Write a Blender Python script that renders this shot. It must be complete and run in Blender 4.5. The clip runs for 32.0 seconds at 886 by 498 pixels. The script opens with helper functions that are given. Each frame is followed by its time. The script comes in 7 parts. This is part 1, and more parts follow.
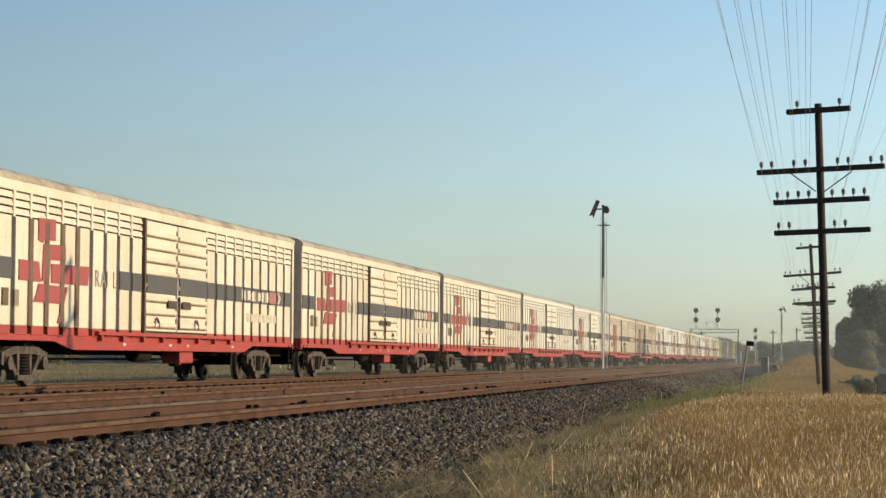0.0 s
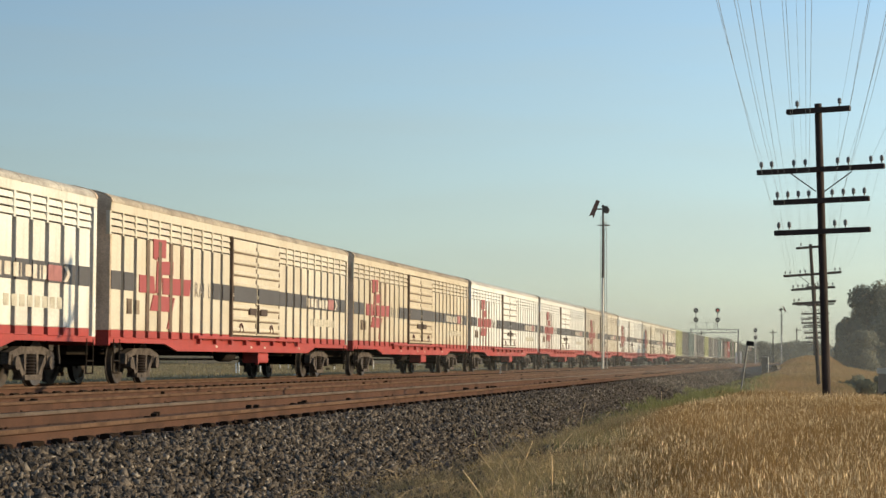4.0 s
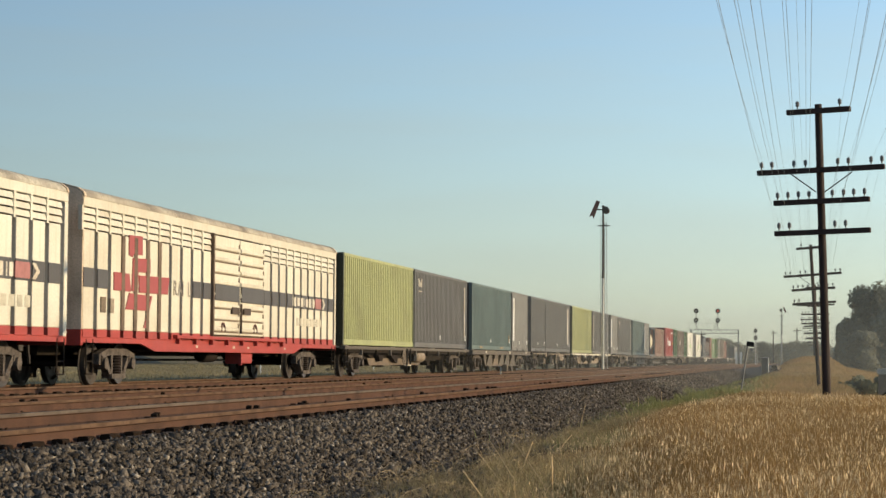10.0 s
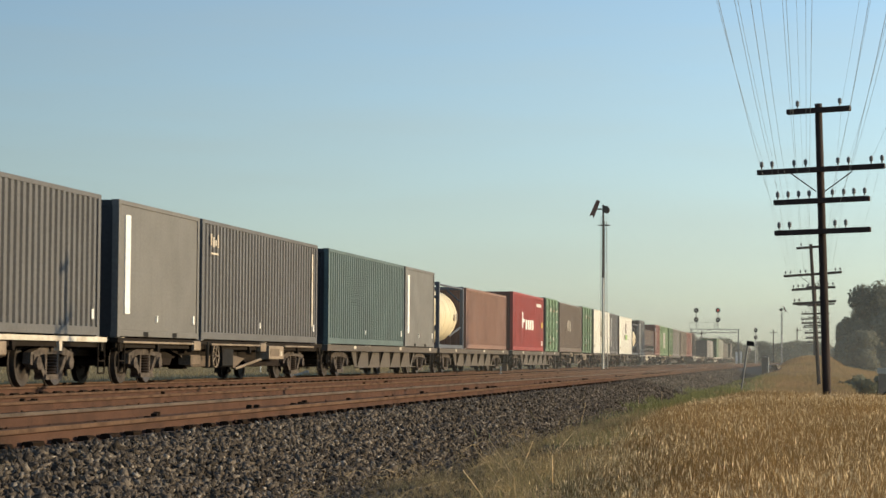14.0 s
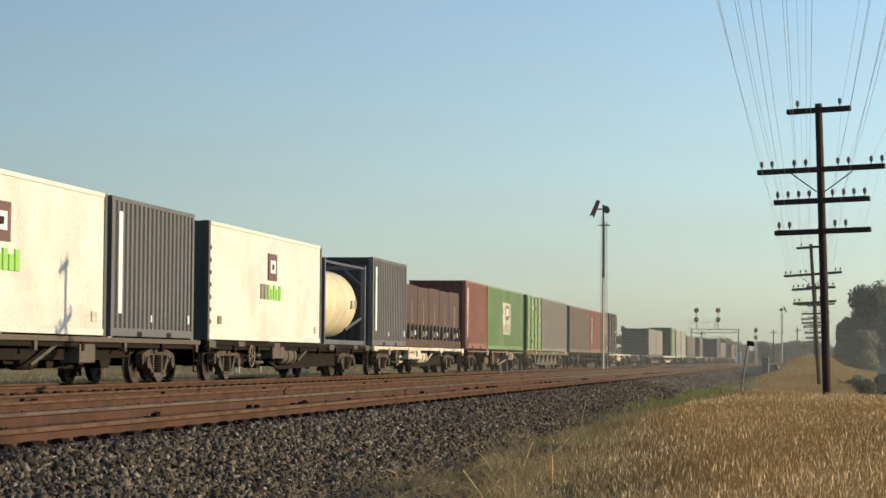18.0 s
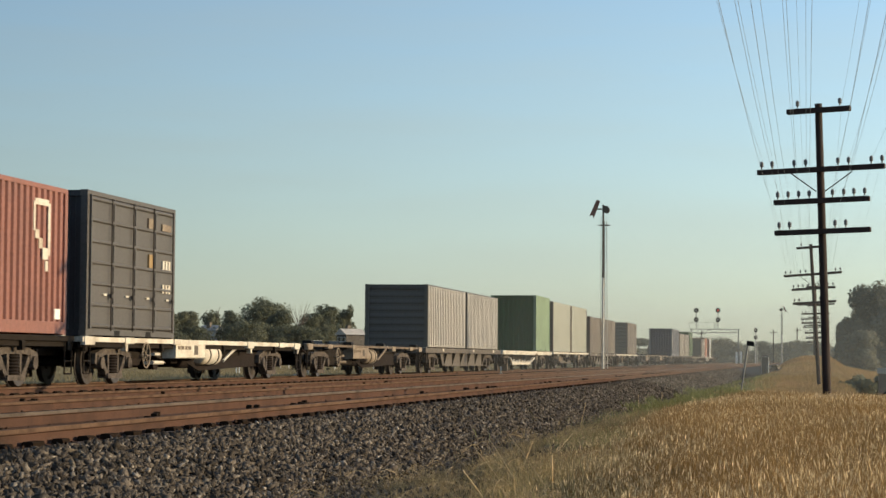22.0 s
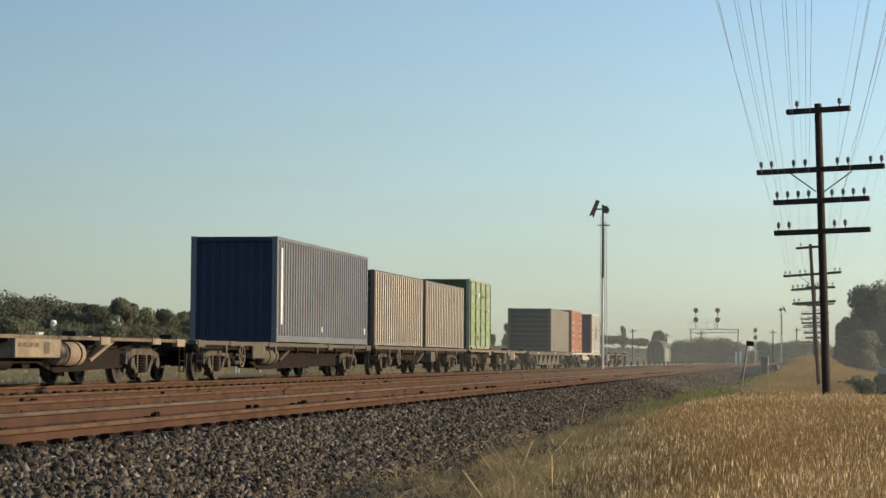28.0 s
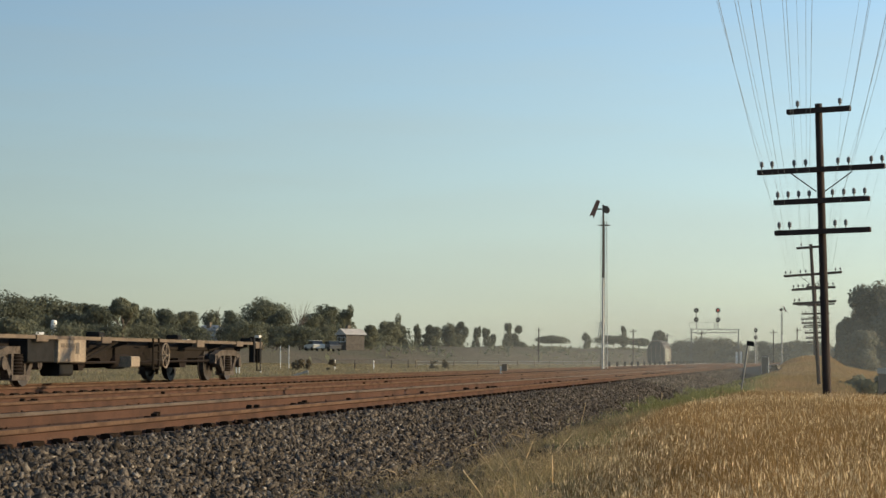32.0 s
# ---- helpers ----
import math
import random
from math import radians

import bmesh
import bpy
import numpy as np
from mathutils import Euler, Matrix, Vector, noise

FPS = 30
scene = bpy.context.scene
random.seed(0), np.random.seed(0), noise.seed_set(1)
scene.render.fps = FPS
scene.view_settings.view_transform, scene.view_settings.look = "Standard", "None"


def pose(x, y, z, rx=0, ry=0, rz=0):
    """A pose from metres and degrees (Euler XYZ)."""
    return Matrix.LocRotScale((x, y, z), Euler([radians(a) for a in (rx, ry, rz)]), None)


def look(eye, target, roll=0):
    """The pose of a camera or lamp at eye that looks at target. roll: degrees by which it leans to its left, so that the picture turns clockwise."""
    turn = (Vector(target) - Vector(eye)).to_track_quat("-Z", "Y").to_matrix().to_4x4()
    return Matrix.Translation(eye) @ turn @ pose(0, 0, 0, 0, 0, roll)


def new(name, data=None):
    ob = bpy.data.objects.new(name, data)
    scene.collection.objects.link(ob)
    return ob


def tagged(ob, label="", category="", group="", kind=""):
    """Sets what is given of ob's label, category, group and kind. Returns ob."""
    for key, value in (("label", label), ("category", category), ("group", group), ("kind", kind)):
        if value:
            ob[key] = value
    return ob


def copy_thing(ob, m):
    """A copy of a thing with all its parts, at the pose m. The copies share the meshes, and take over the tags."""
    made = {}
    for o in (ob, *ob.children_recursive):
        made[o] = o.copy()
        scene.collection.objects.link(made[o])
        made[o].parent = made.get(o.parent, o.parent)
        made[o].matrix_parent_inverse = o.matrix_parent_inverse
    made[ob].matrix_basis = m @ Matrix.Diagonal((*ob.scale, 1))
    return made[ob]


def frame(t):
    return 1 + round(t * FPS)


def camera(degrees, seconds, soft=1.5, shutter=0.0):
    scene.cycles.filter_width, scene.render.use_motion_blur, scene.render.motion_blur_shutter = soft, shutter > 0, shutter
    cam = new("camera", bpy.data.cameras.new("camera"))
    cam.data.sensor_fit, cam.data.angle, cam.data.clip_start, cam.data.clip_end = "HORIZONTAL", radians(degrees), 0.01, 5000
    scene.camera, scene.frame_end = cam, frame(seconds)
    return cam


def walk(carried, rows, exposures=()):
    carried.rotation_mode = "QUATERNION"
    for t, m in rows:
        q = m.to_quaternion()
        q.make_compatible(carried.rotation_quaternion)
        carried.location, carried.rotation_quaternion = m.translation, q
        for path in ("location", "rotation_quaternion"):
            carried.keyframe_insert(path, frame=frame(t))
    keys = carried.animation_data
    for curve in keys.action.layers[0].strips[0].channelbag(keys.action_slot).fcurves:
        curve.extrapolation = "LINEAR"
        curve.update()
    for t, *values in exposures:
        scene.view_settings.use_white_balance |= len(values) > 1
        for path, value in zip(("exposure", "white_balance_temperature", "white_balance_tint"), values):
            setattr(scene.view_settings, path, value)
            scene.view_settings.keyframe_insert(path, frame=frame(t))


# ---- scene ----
# X runs along the tracks away from the camera, Y to the far side of the tracks, Z up from the rail tops.
EYE = Vector((0.0, 0.0, 0.5))
YAW, PITCH, ROLL = 9.69, 2.91, 0.4
PX = 0.0151  # degrees in one step of the shake


def aim(dx=0.0, dy=0.0):
    """The standing camera's pose, turned by a small shake."""
    a, b = radians(YAW + dx * PX), radians(PITCH + dy * PX)
    return look(EYE, EYE + Vector((math.cos(a) * math.cos(b), math.sin(a) * math.cos(b), math.sin(b))), ROLL)


cam = camera(23.37, 32.0, soft=1.5, shutter=0.05)
SHAKE = [(0, 0, 0), (8, 0, 0), (8.5, 0, 1), (10.2, 0.3, 1), (10.5, -1.4, 0), (10.8, 0, 0.6), (13, 0.5, 0), (18.6, 0.8, 0),
         (19, 1.4, 0.3), (19.5, 2.4, 1), (20, 1.2, 0.8), (20.5, 0.4, 0), (22.6, 0.6, 0), (23, -2.8, 0), (23.5, -0.5, 0),
         (24.5, 0.6, 0), (27.5, -0.2, 0), (32, 0.6, 0)]
walk(cam, [(t, aim(dx, dy)) for t, dx, dy in SHAKE], exposures=[(0, 0.38, 6450, 9), (32, 0.38, 6450, 9)])

# ---- light ----
SUN_ELEVATION, SUN_AZIMUTH = 11.9, 83.3  # degrees; azimuth from the track's direction towards the camera's side
to_sun = Vector((math.cos(radians(SUN_AZIMUTH)) * math.cos(radians(SUN_ELEVATION)),
                 -math.sin(radians(SUN_AZIMUTH)) * math.cos(radians(SUN_ELEVATION)), math.sin(radians(SUN_ELEVATION))))
world = bpy.data.worlds.new("world")
scene.world = world
world.use_nodes = True
wn = world.node_tree
sky = wn.nodes.new("ShaderNodeTexSky")
sky.sky_type, sky.sun_disc = "NISHITA", False
sky.sun_elevation, sky.sun_rotation = radians(SUN_ELEVATION), math.atan2(to_sun.x, to_sun.y)
sky.air_density, sky.dust_density, sky.ozone_density = 0.9, 0.35, 2.4
# a thin, faintly streaked veil of haze, denser near the horizon and brighter towards the sun
def node(kind, **inputs):
    n = wn.nodes.new(kind)
    for k, v in inputs.items():
        n.inputs[k.replace("_", " ")].default_value = v
    return n


wco = node("ShaderNodeTexCoord")
wmap = node("ShaderNodeMapping", Scale=(3.0, 3.0, 26.0))
wn.links.new(wco.outputs["Generated"], wmap.inputs[0])
veil = node("ShaderNodeTexNoise", Scale=2.2, Detail=6.0)
wn.links.new(wmap.outputs[0], veil.inputs["Vector"])
wisp = node("ShaderNodeMapRange", From_Min=0.35, From_Max=0.75, To_Min=-0.05, To_Max=0.1)
wn.links.new(veil.outputs["Fac"], wisp.inputs["Value"])
updown = node("ShaderNodeSeparateXYZ")
wn.links.new(wco.outputs["Generated"], updown.inputs[0])
low = node("ShaderNodeMapRange", From_Min=0.0, From_Max=0.17, To_Min=0.6, To_Max=0.2)
wn.links.new(updown.outputs["Z"], low.inputs["Value"])
fac = node("ShaderNodeMath")
wn.links.new(low.outputs[0], fac.inputs[0])
wn.links.new(wisp.outputs[0], fac.inputs[1])
haze = node("ShaderNodeMix")
haze.data_type = "RGBA"
haze.inputs["B"].default_value = (2.32, 2.55, 2.28, 1)
wn.links.new(fac.outputs[0], haze.inputs["Factor"])
wn.links.new(sky.outputs[0], haze.inputs["A"])
sunward = node("ShaderNodeVectorMath")
sunward.operation = "DOT_PRODUCT"
sunward.inputs[1].default_value = to_sun
wn.links.new(wco.outputs["Generated"], sunward.inputs[0])
glow = node("ShaderNodeMapRange", From_Min=-0.32, From_Max=0.2, To_Min=0.105, To_Max=0.2)
wn.links.new(sunward.outputs["Value"], glow.inputs["Value"])
wn.links.new(haze.outputs["Result"], wn.nodes["Background"].inputs[0])
wn.links.new(glow.outputs[0], wn.nodes["Background"].inputs[1])
sun = new("sun", bpy.data.lights.new("sun", "SUN"))
sun.data.energy, sun.data.angle, sun.data.color = 4.5, radians(0.5), (1.0, 0.77, 0.47)
sun.rotation_mode = "QUATERNION"
sun.rotation_quaternion = to_sun.to_track_quat("Z", "Y")


# ---- materials ----
def material(name, base, rough=0.7, metal=0.0, vary=0.25, scale=3.0, fine=60.0, bump=0.1, dirt=None, streak=0.0, stretch=(1, 1, 1),
             per=0.0, spec=0.5, through_light=0.0, tint=False):
    """A surface with broad stains, fine grain, small relief and, if wanted, streaks and a change from piece to piece."""
    m = bpy.data.materials.new(name)
    m.use_nodes = True
    t = m.node_tree
    n, link = t.nodes, t.links.new
    p = n["Principled BSDF"]
    co = n.new("ShaderNodeTexCoord")
    mp = n.new("ShaderNodeMapping")
    mp.inputs["Scale"].default_value = stretch
    link(co.outputs["Object"], mp.inputs[0])
    info = n.new("ShaderNodeObjectInfo")
    shift = n.new("ShaderNodeVectorMath")
    shift.operation = "ADD"
    wide = n.new("ShaderNodeVectorMath")
    wide.operation = "SCALE"
    link(info.outputs["Random"], wide.inputs[0])
    wide.inputs["Scale"].default_value = 37.0
    link(mp.outputs[0], shift.inputs[0])
    link(wide.outputs[0], shift.inputs[1])
    big = n.new("ShaderNodeTexNoise")
    big.inputs["Scale"].default_value, big.inputs["Detail"].default_value = scale, 5
    link(shift.outputs[0], big.inputs["Vector"])
    small = n.new("ShaderNodeTexNoise")
    small.inputs["Scale"].default_value, small.inputs["Detail"].default_value = fine, 3
    link(shift.outputs[0], small.inputs["Vector"])
    dirt = dirt or tuple(c * 0.45 for c in base)
    ramp = n.new("ShaderNodeMapRange")
    ramp.inputs["From Min"].default_value, ramp.inputs["From Max"].default_value = 0.42, 0.75
    ramp.inputs["To Max"].default_value = min(1.0, vary * 2.4)
    link(big.outputs["Fac"], ramp.inputs["Value"])
    mix = n.new("ShaderNodeMix")
    mix.data_type = "RGBA"
    mix.inputs["A"].default_value, mix.inputs["B"].default_value = (*base, 1), (*dirt, 1)
    link(ramp.outputs[0], mix.inputs["Factor"])
    out = mix.outputs["Result"]
    if streak:
        smap = n.new("ShaderNodeMapping")
        smap.inputs["Scale"].default_value = (5.0, 5.0, 0.35)
        link(co.outputs["Object"], smap.inputs[0])
        sn = n.new("ShaderNodeTexNoise")
        sn.inputs["Scale"].default_value, sn.inputs["Detail"].default_value = 1.6, 4
        link(smap.outputs[0], sn.inputs["Vector"])
        sr = n.new("ShaderNodeMapRange")
        sr.inputs["From Min"].default_value, sr.inputs["From Max"].default_value, sr.inputs["To Max"].default_value = 0.5, 0.72, streak
        link(sn.outputs["Fac"], sr.inputs["Value"])
        smix = n.new("ShaderNodeMix")
        smix.data_type = "RGBA"
        smix.inputs["B"].default_value = (*dirt, 1)
        link(sr.outputs[0], smix.inputs["Factor"])
        link(out, smix.inputs["A"])
        out = smix.outputs["Result"]
    hsv = n.new("ShaderNodeHueSaturation")
    val = n.new("ShaderNodeMapRange")
    val.inputs["From Min"].default_value, val.inputs["From Max"].default_value = 0.3, 0.7
    val.inputs["To Min"].default_value, val.inputs["To Max"].default_value = 1 - vary * 0.6, 1 + vary * 0.6
    link(small.outputs["Fac"], val.inputs["Value"])
    last = val.outputs[0]
    if per:
        geo = n.new("ShaderNodeNewGeometry")
        both = n.new("ShaderNodeMath")
        both.operation = "ADD"
        link(geo.outputs["Random Per Island"], both.inputs[0])
        link(info.outputs["Random"], both.inputs[1])
        pr = n.new("ShaderNodeMapRange")
        pr.inputs["From Min"].default_value, pr.inputs["From Max"].default_value = 0.3, 1.7
        pr.inputs["To Min"].default_value, pr.inputs["To Max"].default_value = 1 - per, 1 + per
        link(both.outputs[0], pr.inputs["Value"])
        mul = n.new("ShaderNodeMath")
        mul.operation = "MULTIPLY"
        link(last, mul.inputs[0])
        link(pr.outputs[0], mul.inputs[1])
        last = mul.outputs[0]
    link(last, hsv.inputs["Value"])
    link(out, hsv.inputs["Color"])
    tone = hsv.outputs[0]
    if tint:  # the tone of one whole vehicle, by its object colour
        tm = n.new("ShaderNodeMix")
        tm.data_type, tm.blend_type = "RGBA", "MULTIPLY"
        tm.inputs["Factor"].default_value = 1.0
        link(tone, tm.inputs["A"])
        link(info.outputs["Color"], tm.inputs["B"])
        tone = tm.outputs["Result"]
    link(tone, p.inputs["Base Color"])
    p.inputs["Metallic"].default_value = metal
    p.inputs["Specular IOR Level"].default_value = spec
    rr = n.new("ShaderNodeMapRange")
    rr.inputs["To Min"].default_value, rr.inputs["To Max"].default_value = max(0.05, rough - 0.12), min(1.0, rough + 0.12)
    link(big.outputs["Fac"], rr.inputs["Value"])
    link(rr.outputs[0], p.inputs["Roughness"])
    if bump:
        bp = n.new("ShaderNodeBump")
        bp.inputs["Strength"].default_value, bp.inputs["Distance"].default_value = bump, 0.02
        link(small.outputs["Fac"], bp.inputs["Height"])
        link(bp.outputs[0], p.inputs["Normal"])
    if through_light:
        tr = n.new("ShaderNodeBsdfTranslucent")
        link(hsv.outputs[0], tr.inputs["Color"])
        ms = n.new("ShaderNodeMixShader")
        ms.inputs[0].default_value = through_light
        link(p.outputs[0], ms.inputs[1])
        link(tr.outputs[0], ms.inputs[2])
        link(ms.outputs[0], n["Material Output"].inputs[0])
    return m


def paint(name, base, streak=0.35, rough=0.55, vary=0.22, dirt=None, per=0.0, tint=False):
    return material(name, base, rough, 0.0, vary, 0.8, 18.0, 0.04, dirt or tuple(c * 0.5 + 0.03 for c in base), streak, per=per, spec=0.25, tint=tint)


RAIL_RUST = material("rusty_rail_steel", (0.072, 0.039, 0.027), 0.9, 0.0, 0.4, 2.0, 90.0, 0.15, (0.04, 0.025, 0.019), spec=0.1)
RAIL_GREY = material("grey_worn_rail_head", (0.105, 0.083, 0.067), 0.8, 0.0, 0.4, 3.0, 40.0, 0.03, spec=0.1)
RAIL_TOP = material("dusty_worn_rail_head", (0.104, 0.066, 0.045), 0.9, 0.0, 0.4, 3.0, 40.0, 0.03, spec=0.05)
SLEEPER = material("dusty_brown_sleeper", (0.11, 0.085, 0.06), 0.95, 0.0, 0.3, 3.0, 40.0, 0.4, per=0.2, spec=0.05)
CLIP = material("dark_rail_clip", (0.02, 0.014, 0.01), 0.95, 0.0, 0.2, 9.0, 60.0, 0.1, spec=0.02)
STONE = material("bluestone_ballast", (0.09, 0.077, 0.064), 0.9, 0.0, 0.4, 9.0, 70.0, 0.5, (0.036, 0.03, 0.025), per=0.92, spec=0.05)
BED = material("ballast_bed", (0.11, 0.085, 0.07), 0.97, 0.0, 0.5, 5.0, 24.0, 1.0, (0.045, 0.04, 0.036), spec=0.05)
BED_RUST = material("rust_stained_ballast_bed", (0.052, 0.034, 0.025), 0.97, 0.0, 0.5, 5.0, 24.0, 1.0, (0.034, 0.023, 0.018), spec=0.05)
EARTH = material("dry_grass_ground", (0.19, 0.145, 0.075), 0.98, 0.0, 0.5, 0.15, 6.0, 0.6, (0.13, 0.125, 0.06), spec=0.05)
STRAW = material("dry_golden_grass", (0.325, 0.208, 0.09), 0.8, 0.0, 0.35, 0.35, 20.0, 0.0, (0.17, 0.115, 0.055), per=0.45, spec=0.1, through_light=0.5)
GREEN_GRASS = material("green_grass", (0.2, 0.215, 0.095), 0.8, 0.0, 0.3, 0.6, 20.0, 0.0, (0.22, 0.2, 0.07), per=0.4, spec=0.2, through_light=0.35)
POLE_WOOD = material("dark_weathered_pole_wood", (0.035, 0.022, 0.018), 0.9, 0.0, 0.35, 3.0, 30.0, 0.3, stretch=(4, 4, 0.4))
GALV = material("galvanised_steel", (0.42, 0.42, 0.4), 0.5, 0.6, 0.2, 3.0, 40.0, 0.05)
DARK_STEEL = material("sooty_dark_steel", (0.055, 0.047, 0.042), 0.75, 0.2, 0.35, 3.0, 40.0, 0.15)
BLACK_PAINT = material("black_paint", (0.018, 0.017, 0.016), 0.75, 0.0, 0.2, 4.0, 40.0, 0.05, spec=0.1)
WIRE = material("weathered_line_wire", (0.25, 0.26, 0.27), 0.6, 0.4, 0.1, 5.0, 40.0, 0.0)
PORCELAIN = material("grey_porcelain", (0.14, 0.135, 0.13), 0.35, 0.0, 0.1, 20.0, 60.0, 0.0)
# Near-black: the shade under the wagons is put into this colour.
BOGIE = material("shade_dark_bogie_steel", (0.022, 0.017, 0.015), 0.9, 0.0, 0.4, 5.0, 40.0, 0.2, (0.018, 0.015, 0.013), spec=0.06)
CAST = material("dusty_cast_side_frame", (0.092, 0.075, 0.062), 0.85, 0.0, 0.6, 7.0, 40.0, 0.3, (0.02, 0.016, 0.014), spec=0.2)
TREAD = material("worn_wheel_steel", (0.05, 0.04, 0.034), 0.6, 0.3, 0.3, 5.0, 50.0, 0.05)
# Dark frames, lowered further to near-black for the shade inside them.
FRAME_DARK = material("shade_dark_wagon_frame", (0.02, 0.016, 0.013), 0.9, 0.0, 0.4, 1.5, 25.0, 0.1, (0.016, 0.013, 0.01), 0.3, spec=0.06)
FRAME_TAN = material("worn_tan_wagon_rail", (0.135, 0.1, 0.068), 0.85, 0.0, 0.5, 1.5, 25.0, 0.1, (0.07, 0.05, 0.035), 0.5)
FRAME_GREY = material("dusty_grey_wagon_frame", (0.078, 0.064, 0.051), 0.85, 0.0, 0.4, 1.5, 25.0, 0.1, (0.09, 0.075, 0.06), 0.3)
FRAME_CREAM = material("grimy_cream_wagon_frame", (0.24, 0.19, 0.136), 0.8, 0.0, 0.45, 1.5, 25.0, 0.1, (0.13, 0.095, 0.065), 0.5)
FRAME_WHITE = material("grimy_white_wagon_frame", (0.55, 0.51, 0.43), 0.75, 0.0, 0.35, 1.5, 25.0, 0.1, (0.3, 0.24, 0.17), 0.35)


# ---- building blocks ----
class Form:
    """Collects points and faces of one mesh."""

    def __init__(self):
        self.v, self.f = [], []

    def add(self, v, f):
        k = len(self.v)
        self.v += [tuple(q) for q in v]
        self.f += [tuple(i + k for i in g) for g in f]
        return self

    def box(self, x0, x1, y0, y1, z0, z1):
        return self.add([(x, y, z) for x in (x0, x1) for y in (y0, y1) for z in (z0, z1)],
                        [(0, 1, 3, 2), (4, 6, 7, 5), (0, 4, 5, 1), (2, 3, 7, 6), (0, 2, 6, 4), (1, 5, 7, 3)])

    def cbox(self, x0, x1, y0, y1, z0, z1, c=0.02):
        """A block with chamfered edges along x and at the corners of the section."""
        s = [(y0 + c, z0), (y1 - c, z0), (y1, z0 + c), (y1, z1 - c), (y1 - c, z1), (y0 + c, z1), (y0, z1 - c), (y0, z0 + c)]
        return self.sweep(s, x0, x1)

    def sweep(self, section, x0, x1):
        """A closed section in y, z drawn along x."""
        n = len(section)
        v = [(x0, y, z) for y, z in section] + [(x1, y, z) for y, z in section]
        f = [(i, i + n, (i + 1) % n + n, (i + 1) % n) for i in range(n)]
        return self.add(v, f + [tuple(range(n)), tuple(range(2 * n - 1, n - 1, -1))])

    def slab(self, outline, y0, y1):
        """A closed outline in x, z with a thickness along y."""
        n = len(outline)
        v = [(x, y0, z) for x, z in outline] + [(x, y1, z) for x, z in outline]
        f = [(i, (i + 1) % n, (i + 1) % n + n, i + n) for i in range(n)]
        return self.add(v, f + [tuple(range(n - 1, -1, -1)), tuple(range(n, 2 * n))])

    def rod(self, a, b, r, n=8, r2=None):
        a, b = Vector(a), Vector(b)
        r2 = r if r2 is None else r2
        d = (b - a).normalized()
        u = d.orthogonal().normalized()
        w = d.cross(u)
        ring = [(math.cos(2 * math.pi * i / n), math.sin(2 * math.pi * i / n)) for i in range(n)]
        v = [a + (u * c + w * s) * r for c, s in ring] + [b + (u * c + w * s) * r2 for c, s in ring]
        f = [(i, (i + 1) % n, (i + 1) % n + n, i + n) for i in range(n)]
        return self.add(v, f + [tuple(range(n - 1, -1, -1)), tuple(range(n, 2 * n))])

    def tube(self, path, r, n=4):
        """One bent wire or rod through the given points."""
        k = len(self.v)
        path = [Vector(q) for q in path]
        for i, q in enumerate(path):
            d = (path[min(i + 1, len(path) - 1)] - path[max(i - 1, 0)]).normalized()
            u = d.cross(Vector((0, 0, 1)) if abs(d.z) < 0.9 else Vector((1, 0, 0))).normalized()
            w = d.cross(u)
            self.v += [tuple(q + (u * math.cos(2 * math.pi * j / n) + w * math.sin(2 * math.pi * j / n)) * r) for j in range(n)]
        for i in range(len(path) - 1):
            self.f += [(k + i * n + j, k + i * n + (j + 1) % n, k + (i + 1) * n + (j + 1) % n, k + (i + 1) * n + j) for j in range(n)]
        return self

    def turned(self, rings, n=16, axis="x"):
        """A body of revolution: rings of (place along the axis, radius)."""
        v, f = [], []
        for p, r in rings:
            for i in range(n):
                c, s = r * math.cos(2 * math.pi * i / n), r * math.sin(2 * math.pi * i / n)
                v.append((p, c, s) if axis == "x" else (c, p, s) if axis == "y" else (c, s, p))
        for k in range(len(rings) - 1):
            f += [(k * n + i, k * n + (i + 1) % n, (k + 1) * n + (i + 1) % n, (k + 1) * n + i) for i in range(n)]
        return self.add(v, f + [tuple(range(n - 1, -1, -1)), tuple(range((len(rings) - 1) * n, len(rings) * n))])

    def mesh(self, name, mat, smooth=False):
        me = bpy.data.meshes.new(name)
        me.from_pydata(self.v, [], self.f)
        bm = bmesh.new()
        bm.from_mesh(me)
        bmesh.ops.recalc_face_normals(bm, faces=bm.faces)
        bm.to_mesh(me)
        bm.free()
        if smooth:
            me.shade_smooth()
            me.set_sharp_from_angle(angle=radians(38))
        me.materials.append(mat)
        return me


def part(name, form, mat, parent, label="", at=(0, 0, 0), smooth=False):
    """One mesh as a part of a thing; form may be a finished mesh that several parts share."""
    me = form if isinstance(form, bpy.types.Mesh) else form.mesh(name, mat, smooth)
    ob = new(name, me)
    ob.parent = parent
    ob.location = at
    return tagged(ob, label)


def thing(name, label, category, at=(0, 0, 0), group="", kind=""):
    ob = new(name)
    ob.location = at
    return tagged(ob, label, category, group, kind)


def mesh_from_arrays(name, co, faces, mat):
    """A mesh from arrays of points and of triangles."""
    me = bpy.data.meshes.new(name)
    me.vertices.add(len(co))
    me.vertices.foreach_set("co", np.ascontiguousarray(co, dtype=np.float32).ravel())
    k = faces.shape[1]
    me.loops.add(faces.size)
    me.loops.foreach_set("vertex_index", np.ascontiguousarray(faces, dtype=np.int32).ravel())
    me.polygons.add(len(faces))
    me.polygons.foreach_set("loop_start", np.arange(0, faces.size, k, dtype=np.int32))
    me.polygons.foreach_set("loop_total", np.full(len(faces), k, dtype=np.int32))
    me.update(calc_edges=True)
    me.validate()
    me.materials.append(mat)
    return me


